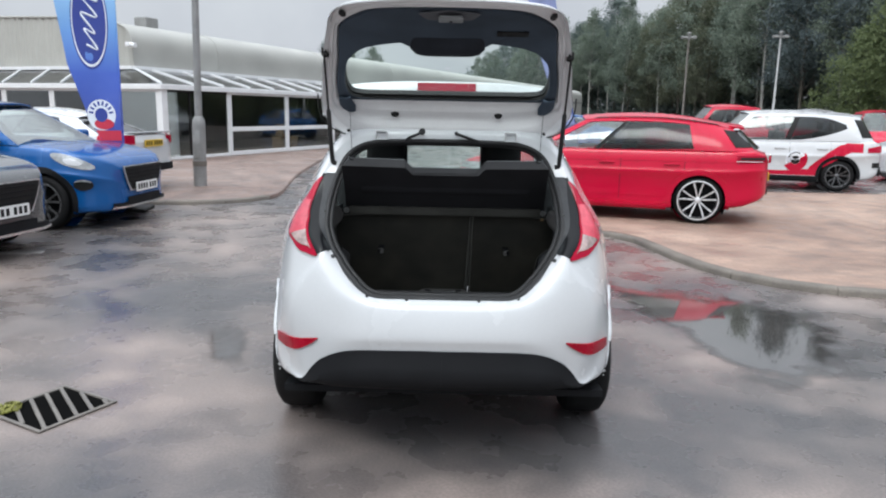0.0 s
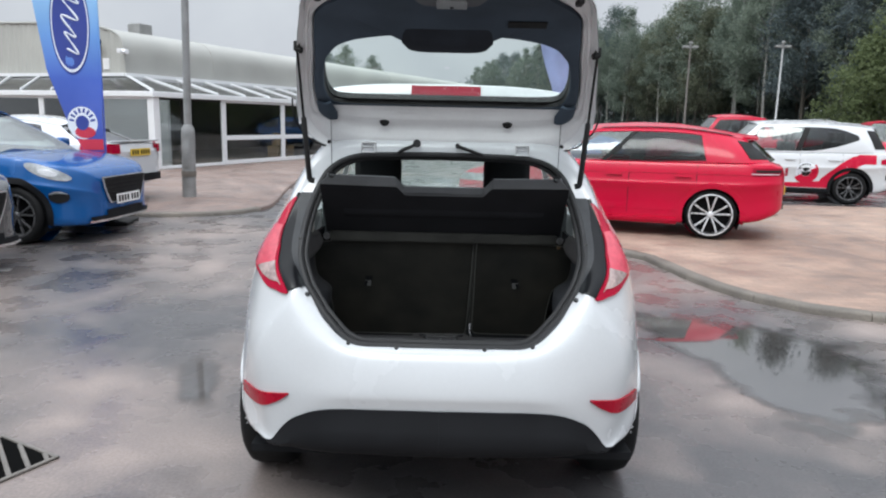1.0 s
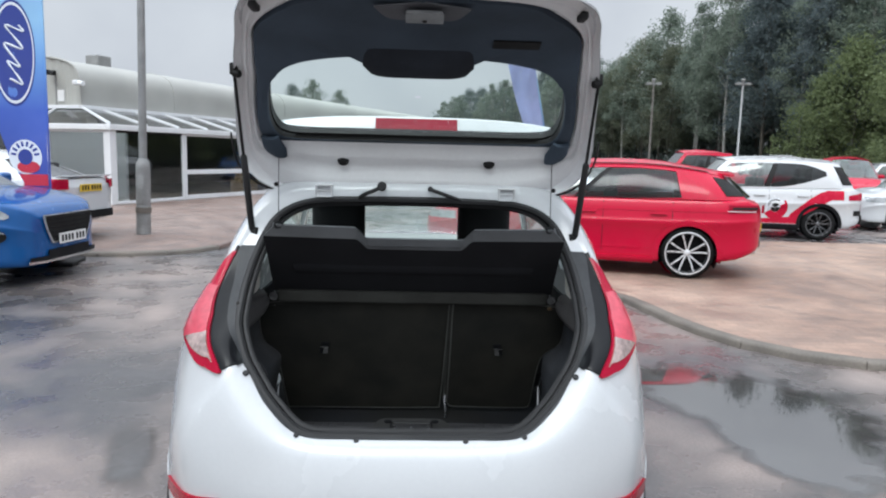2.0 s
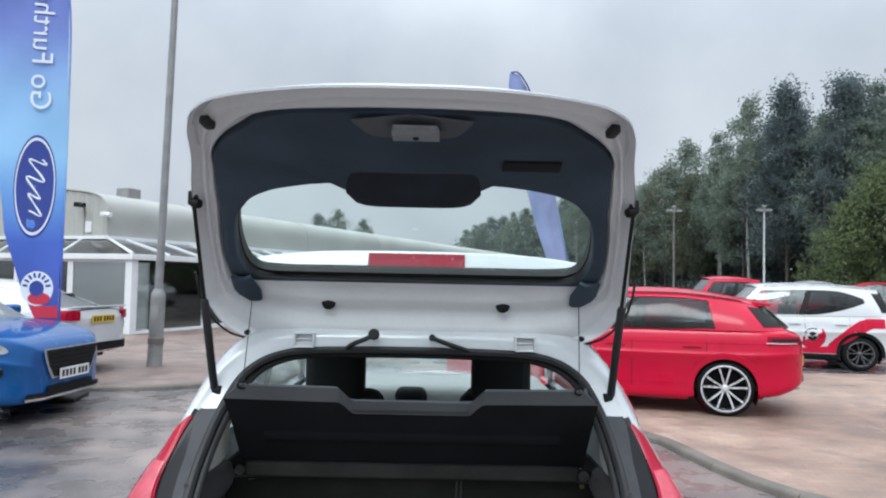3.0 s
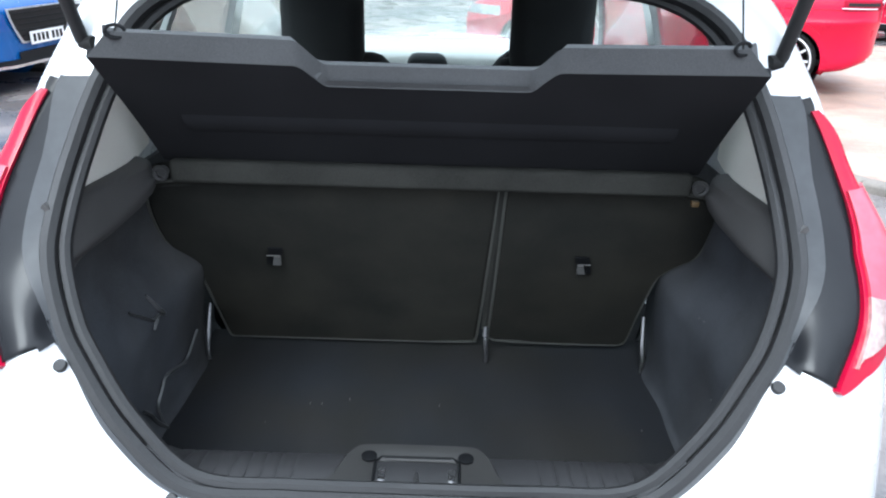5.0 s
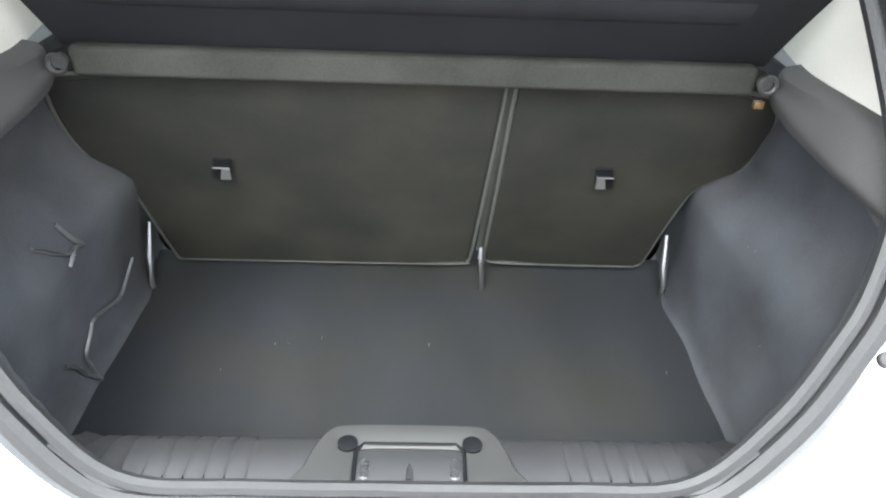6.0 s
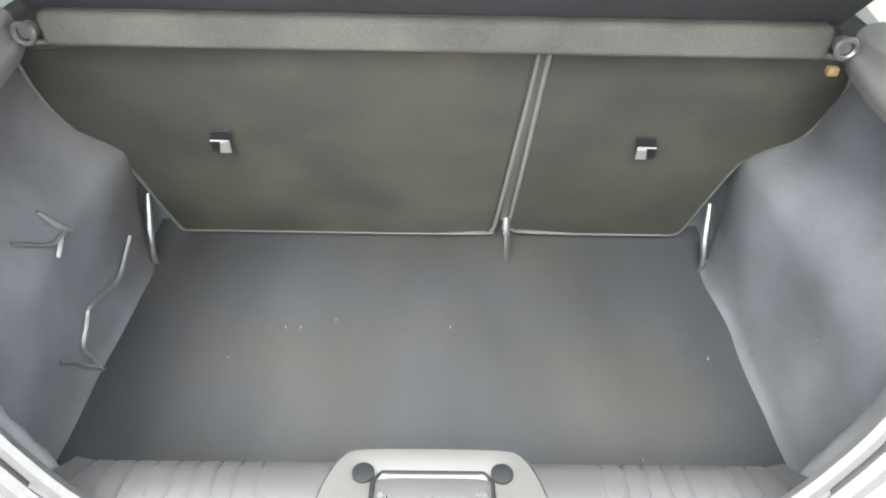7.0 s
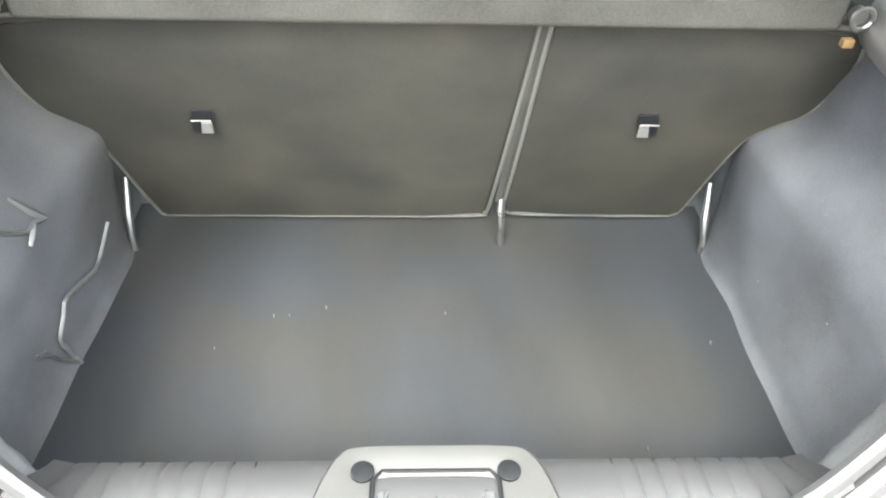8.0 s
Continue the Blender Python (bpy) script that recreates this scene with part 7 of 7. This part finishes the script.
wall_piece("fascia", (-0.12, -0.12, FASCIA[0]), (FRONT, 0.02, FASCIA[1]), M_UPVC, bevel=0.01)
wall_piece("fascia", (-0.12, 0.02, FASCIA[0]), (0.02, DEEP, FASCIA[1]), M_UPVC, bevel=0.01)
wall_piece("corner_post", (-0.06, -0.06, 0.0), (0.08, 0.08, FASCIA[0]), M_UPVC, bevel=0.01)
wall_piece("far_wall", (FRONT, SET_Y, 0.0), (LONG, SET_Y + 0.2, 2.46), M_CLAD, "plain grey wall beyond the glazing")


def glazing(start, end, along_x, midrail, door=False):
    """One framed bay of glass: uprights, head and foot rails, perhaps a middle rail, and its panes."""
    a, b = start, end
    P = (lambda u0, u1, z0, z1, d0=-0.03, d1=0.03: ((u0, d0, z0), (u1, d1, z1))) if along_x else (lambda u0, u1, z0, z1, d0=-0.03, d1=0.03: ((d0, u0, z0), (d1, u1, z1)))
    f = part("door_bay" if door else "window_bay", bmesh.new(), M_UPVC, show)
    def bar(nm, *q):
        bm = bmesh.new()
        box(bm, *P(*q), 0.008, seg=1)
        part(nm, bm, M_UPVC if not door or nm in ("jamb", "foot_rail") else M_INK, f, smooth=False)
    bar("jamb", a, a + 0.09, 0.0, FASCIA[0])
    bar("jamb", b - 0.09, b, 0.0, FASCIA[0])
    bar("head_rail", a + 0.09, b - 0.09, FASCIA[0] - 0.06, FASCIA[0])
    bar("foot_rail", a + 0.09, b - 0.09, 0.0, 0.12 if not door else 0.08)
    panes = [(0.12, FASCIA[0] - 0.06)]
    if midrail:
        bar("mid_rail", a + 0.09, b - 0.09, 0.70, 0.83)
        panes = [(0.12, 0.70), (0.83, FASCIA[0] - 0.06)]
    if door:
        bar("door_stile", a + (b - a) * 0.36 - 0.03, a + (b - a) * 0.36 + 0.03, 0.08, FASCIA[0] - 0.06)
    for z0, z1 in panes:
        bm = bmesh.new()
        box(bm, *P(a + 0.09, b - 0.09, z0, z1, -0.006, 0.006))
        part("pane", bm, M_SHOPGLASS, f, smooth=False)


glazing(0.09, 2.60, True, False, True)
for k in range(8):
    glazing(2.61 + 2.84 * k, 2.61 + 2.84 * (k + 1) - 0.01, True, True)
for k in range(12):
    glazing(0.09 + 1.95 * k, 0.09 + 1.95 * (k + 1) - 0.01, False, False)


# glazed lean-to canopy with white ribs, hipped at the corner
def canopy(along_x, length, depth, other):
    Q = (lambda u, q, z: (u, q, z)) if along_x else (lambda u, q, z: (q, u, z))
    bm = bmesh.new()
    slab(bm, [[Q(max(u, -0.05 + (other + 0.05) * f), -0.05 + (depth + 0.05) * f, 1.96 + 0.42 * f) for f in (0, 0.5, 1)] for u in np.linspace(-0.05, length, 14)], 0.01, (0, 0, 1))
    part("canopy_glass", bm, M_CANOPY, show, smooth=False)
    for k in range(int(length / 1.18) + 1):
        u = k * 1.18
        if 0 < u < other + 0.3:
            continue
        bm = bmesh.new()
        tube(bm, [Q(u if k else -0.04, -0.05, 1.985), Q(u if k else other, depth, 2.405)], 0.034, 4)
        part("canopy_rib", bm, M_UPVC, show, smooth=False)
    bm = bmesh.new()
    lo, hi = (other - 0.06, depth - 0.08, 2.37), (length, depth + 0.0, 2.46)
    box(bm, Q(*lo), Q(*hi)) if along_x else box(bm, (depth - 0.08, other + 0.01, 2.37), (depth, length, 2.46))
    part("canopy_wall_rail", bm, M_UPVC, show, smooth=False)


canopy(True, 25.3, SET_Y, SET_X)
canopy(False, 23.0, SET_X, SET_Y)
# upper walls and roof: a flat ribbed gable, and a long side that rounds over into the roof
ROOF = [(SET_Y, 2.44), (SET_Y, 2.95), (1.56, 3.24), (1.72, 3.44), (2.05, 3.58), (2.7, 3.68), (4.2, 3.80), (8.0, 3.92), (14.0, 3.95), (DEEP, 3.9)]
prof = smooth_line(ROOF[:7], 4).tolist() + ROOF[7:]
bm = bmesh.new()
grid(bm, [[(x, y, z) for y, z in prof] for x in np.linspace(SET_X, LONG, 50)])
part("roof_side", bm, M_ROOFW, show, "pale rounded metal roof side")
for x in np.arange(4.0, LONG, 6.0):
    bm = bmesh.new()
    tube(bm, [(x, y - 0.004, z + 0.002) for y, z in prof[1:]], 0.011, 4, cap=False)
    part("roof_seam", bm, M_ROOFW, show)
bm = bmesh.new()
rows = []
for i, u in enumerate(np.arange(SET_Y, DEEP, 0.075)):
    zt = max(2.95, float(np.interp(u, [p[0] for p in prof[4:]], [p[1] for p in prof[4:]])))
    rows.append([(SET_X - (0.03 if (i // 2) % 2 else 0.0), u, z) for z in (2.44, zt)])
grid(bm, rows)
part("gable_cladding", bm, M_CLAD, show, "ribbed grey wall cladding", smooth=False)
bm = bmesh.new()
tube(bm, [(SET_X - 0.03, y, z + 0.01) for y, z in prof[1:]], 0.035, 6)
part("verge_trim", bm, M_ROOFW, show)
wall_piece("roof_vent", (3.4, 3.8, 3.7), (3.95, 4.3, 4.16), M_POLE, "small grey roof vent", 0.03)
for u, z, mm in ((2.37, 3.27, M_INK), (1.42, 3.0, M_UPVC)):
    bm = bmesh.new()
    box(bm, (SET_X - 0.30, u - 0.07, z - 0.06), (SET_X - 0.02, u + 0.07, z + 0.06), 0.02)
    tube(bm, [(SET_X - 0.2, u, z), (SET_X - 0.3, u - 0.3, z - 0.04)], 0.055, 10)
    part("security_camera", bm, mm, show, "wall camera")
wall_piece("cable_pipe", (SET_X - 0.05, 2.30, 2.46), (SET_X - 0.02, 2.34, 3.2), M_POLE)
wall_piece("wall_sign", (SET_X - 0.055, 2.04, 2.55), (SET_X - 0.03, 2.26, 2.84), M_PLATEW, "small white wall sign")
crate = thing("cardboard_boxes", "brown cardboard boxes stacked inside the showroom window", "box", at=show.matrix_world @ pose(6.2, 0.8, 0.03))
for q, (x, z, w) in enumerate(((0, 0, .42), (.55, 0, .38), (.15, .42, .36))):
    bm = bmesh.new()
    box(bm, (x - w / 2, -w / 2, z), (x + w / 2, w / 2, z + 0.4), 0.008, seg=1)
    part("carton", bm, M_CARDBOARD, crate, smooth=False)

# ---- woodland behind the yard ----
RNG = random.Random(5)


def leaf_cluster(verts, faces, c, spread, count, size, flat=0.7):
    for _ in range(count):
        d = Vector((RNG.gauss(0, 1), RNG.gauss(0, 1), RNG.gauss(0, flat)))
        d *= min(1.0, 1.7 / (d.length + 1e-6))
        p = c + d * spread * 0.5
        a = Vector((RNG.gauss(0, 1), RNG.gauss(0, 1), RNG.gauss(0, 0.6))).normalized()
        b = a.orthogonal().normalized()
        b = (b * math.cos(RNG.uniform(0, 3)) + a.cross(b) * math.sin(RNG.uniform(0, 3))).normalized()
        s = size * RNG.uniform(0.6, 1.35)
        k = len(verts)
        verts += [p - a * s - b * s * 0.6, p + a * s - b * s * 0.4, p + b * s * 0.8]
        faces.append((k, k + 1, k + 2))


def tree(kind, height, spread, foot, bark, leaf, label, clusters=70, count=26, size=0.17):
    """A tree: tapering, slightly crooked trunk, limbs, and a ragged crown of leaf clusters with gaps."""
    t = thing(kind, label, "tree", "woodland trees", at=pose(0, 0, -50))
    bm = bmesh.new()
    bend = [RNG.uniform(-1, 1) for _ in range(4)]
    trunk = lambda q: Vector((0.35 * bend[0] * q + 0.25 * bend[1] * math.sin(3 * q), 0.3 * bend[2] * q + 0.2 * bend[3] * math.sin(4 * q), height * q))
    r0 = height * 0.0072
    tube(bm, [trunk(q) for q in np.linspace(0, 0.96, 12)], [r0 * (1.15 - q) for q in np.linspace(0, 0.96, 12)], 7)
    part("trunk", bm, bark, t)
    verts, faces, lb = [], [], bmesh.new()
    for k in range(clusters):
        q = foot + (1 - foot) * (k + 0.5) / clusters
        e = (q - foot) / (1 - foot)
        w = spread * (math.sin(math.pi * (0.12 + 0.88 * e) ** 0.8) ** 0.7 if kind != "pine_tree" else (1.05 - e)) * RNG.uniform(0.35, 1.1)
        a = RNG.uniform(0, 2 * math.pi)
        c = trunk(q) + Vector((math.cos(a) * w, math.sin(a) * w, RNG.uniform(-0.3, 0.4)))
        if k % 4 == 0:
            s = trunk(max(0.2, q - 0.10))
            tube(lb, [s, s.lerp(c, 0.5) + Vector((0, 0, 0.25)), c], [r0 * 0.32, r0 * 0.2, r0 * 0.08], 4, cap=False)
        leaf_cluster(verts, faces, c, RNG.uniform(0.55, 1.45) * spread * 0.33, count, size)
    part("branchwork", lb, bark, t)
    me = bpy.data.meshes.new("crown")
    me.from_pydata(verts, [], faces)
    me.materials.append(leaf)
    ob = new("crown", me)
    ob.parent = t
    return t


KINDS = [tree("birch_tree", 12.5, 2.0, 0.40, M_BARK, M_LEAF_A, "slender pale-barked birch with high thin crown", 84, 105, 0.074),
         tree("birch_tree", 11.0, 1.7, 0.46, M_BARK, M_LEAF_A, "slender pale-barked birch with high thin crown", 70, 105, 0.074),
         tree("broadleaf_tree", 14.0, 2.9, 0.30, M_BARKD, M_LEAF_B, "tall dark woodland tree with full crown", 120, 115, 0.080),
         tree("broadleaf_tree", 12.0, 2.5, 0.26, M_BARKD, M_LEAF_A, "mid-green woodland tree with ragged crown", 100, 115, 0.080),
         tree("pine_tree", 11.0, 1.9, 0.15, M_BARKD, M_LEAF_B, "narrow dark conifer among birches", 120, 95, 0.066),
         tree("broadleaf_tree", 6.0, 2.2, 0.08, M_BARKD, M_LEAF_C, "low bright green tree at the wood's edge", 110, 105, 0.065),
         tree("broadleaf_tree", 11.5, 2.4, 0.22, M_BARKD, M_LEAF_D, "olive-green woodland tree with dense crown", 110, 115, 0.078),
         tree("pine_tree", 13.0, 2.7, 0.24, M_BARKD, M_LEAF_E, "tall blue-dark pine with heavy crown", 130, 115, 0.076)]
EDGE = smooth_line([(58, 25), (42, 31), (31, 38), (27, 47), (25, 58), (22, 72), (13, 92), (3, 112)], 8)
EL = np.r_[0, np.cumsum(np.linalg.norm(np.diff(EDGE, axis=0), axis=1))]


def edge_at(d):
    return Vector((np.interp(d, EL, EDGE[:, 0]), np.interp(d, EL, EDGE[:, 1]), 0))


for row, (gap, back, pick) in enumerate(((2.3, 0.0, (0, 1, 0, 1, 3, 0, 4, 1)), (2.9, 3.5, (2, 0, 3, 2, 1, 2)), (3.4, 8.0, (2, 3, 2, 4, 2)))):
    d = 0.0
    k = 0
    while d < EL[-1]:
        p = edge_at(d)
        t = edge_at(min(d + 1, EL[-1])) - edge_at(max(d - 1, 0))
        n = Vector((t.y, -t.x, 0)).normalized()
        away = n if n.dot(p) > 0 else -n
        p = p + away * (back + RNG.uniform(-0.9, 0.9))
        far = float(np.interp(d, [0, 32, 42, 53, 67, 90, EL[-1]], [1.12, 1.12, 1.18, 1.2, 1.03, 0.90, 0.74]))
        bearing = p.x / (p.y + 1.5)
        kinds = (6, 1, 6, 3) if 0.25 < bearing < 0.40 else (0, 1, 0, 3) if 0.40 <= bearing < 0.465 else (7, 2, 7, 0) if 0.465 <= bearing < 0.60 else pick
        copy = copy_thing(KINDS[kinds[k % len(kinds)]], pose(p.x, p.y, -0.05, 0, 0, RNG.uniform(0, 360)))
        sc = far * RNG.uniform(0.85, 1.15)
        copy.scale = (sc, sc, sc)
        d += gap * RNG.uniform(0.7, 1.3)
        k += 1
for x, y, k, sc in ((26.8, 35.0, 5, 1.4), (29.2, 33.2, 5, 1.35), (30.5, 34, 5, 1.0), (34, 31, 5, 1.2), (26.6, 40.5, 5, 1.42), (25.6, 42.5, 5, 1.1), (-14, 96, 3, 0.9), (-10.5, 97, 3, 0.8), (-17, 99, 2, 0.75)):
    c = copy_thing(KINDS[k], pose(x, y, -0.05, 0, 0, RNG.uniform(0, 360)))
    c.scale = (sc, sc, sc)
for k in KINDS:
    for o in (*k.children_recursive, k):
        bpy.data.objects.remove(o)
# dense undergrowth, and leaf clusters added for the wood's shaded depth
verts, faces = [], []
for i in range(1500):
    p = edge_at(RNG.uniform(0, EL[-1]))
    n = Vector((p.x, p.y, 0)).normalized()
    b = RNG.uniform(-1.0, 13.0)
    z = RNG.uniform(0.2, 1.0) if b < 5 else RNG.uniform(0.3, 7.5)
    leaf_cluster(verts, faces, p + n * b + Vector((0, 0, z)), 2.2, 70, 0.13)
# loose backing clusters close the sky gaps, standing for shade behind the trunks
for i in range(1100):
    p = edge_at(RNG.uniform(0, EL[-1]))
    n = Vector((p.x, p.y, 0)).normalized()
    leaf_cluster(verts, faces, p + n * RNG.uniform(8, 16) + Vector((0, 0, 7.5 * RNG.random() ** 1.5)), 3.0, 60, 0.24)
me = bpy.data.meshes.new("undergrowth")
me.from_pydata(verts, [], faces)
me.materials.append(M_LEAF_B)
tagged(new("undergrowth", me), "dense dark undergrowth with leaf clusters added for the wood's shaded depth", "undergrowth", kind="stuff")
bm = bmesh.new()
far = [edge_at(d) * 1.0 for d in np.linspace(0, EL[-1], 30)]
grid(bm, [[(p.x - 1.5 * p.normalized().x, p.y - 1.5 * p.normalized().y, 0.02), (p.x * 1.6, p.y * 1.6, 0.02)] for p in far])
tagged(mesh_object("ground_wood_floor", bm, M_EARTH, False), "shaded grassy woodland floor", "ground", kind="structure")
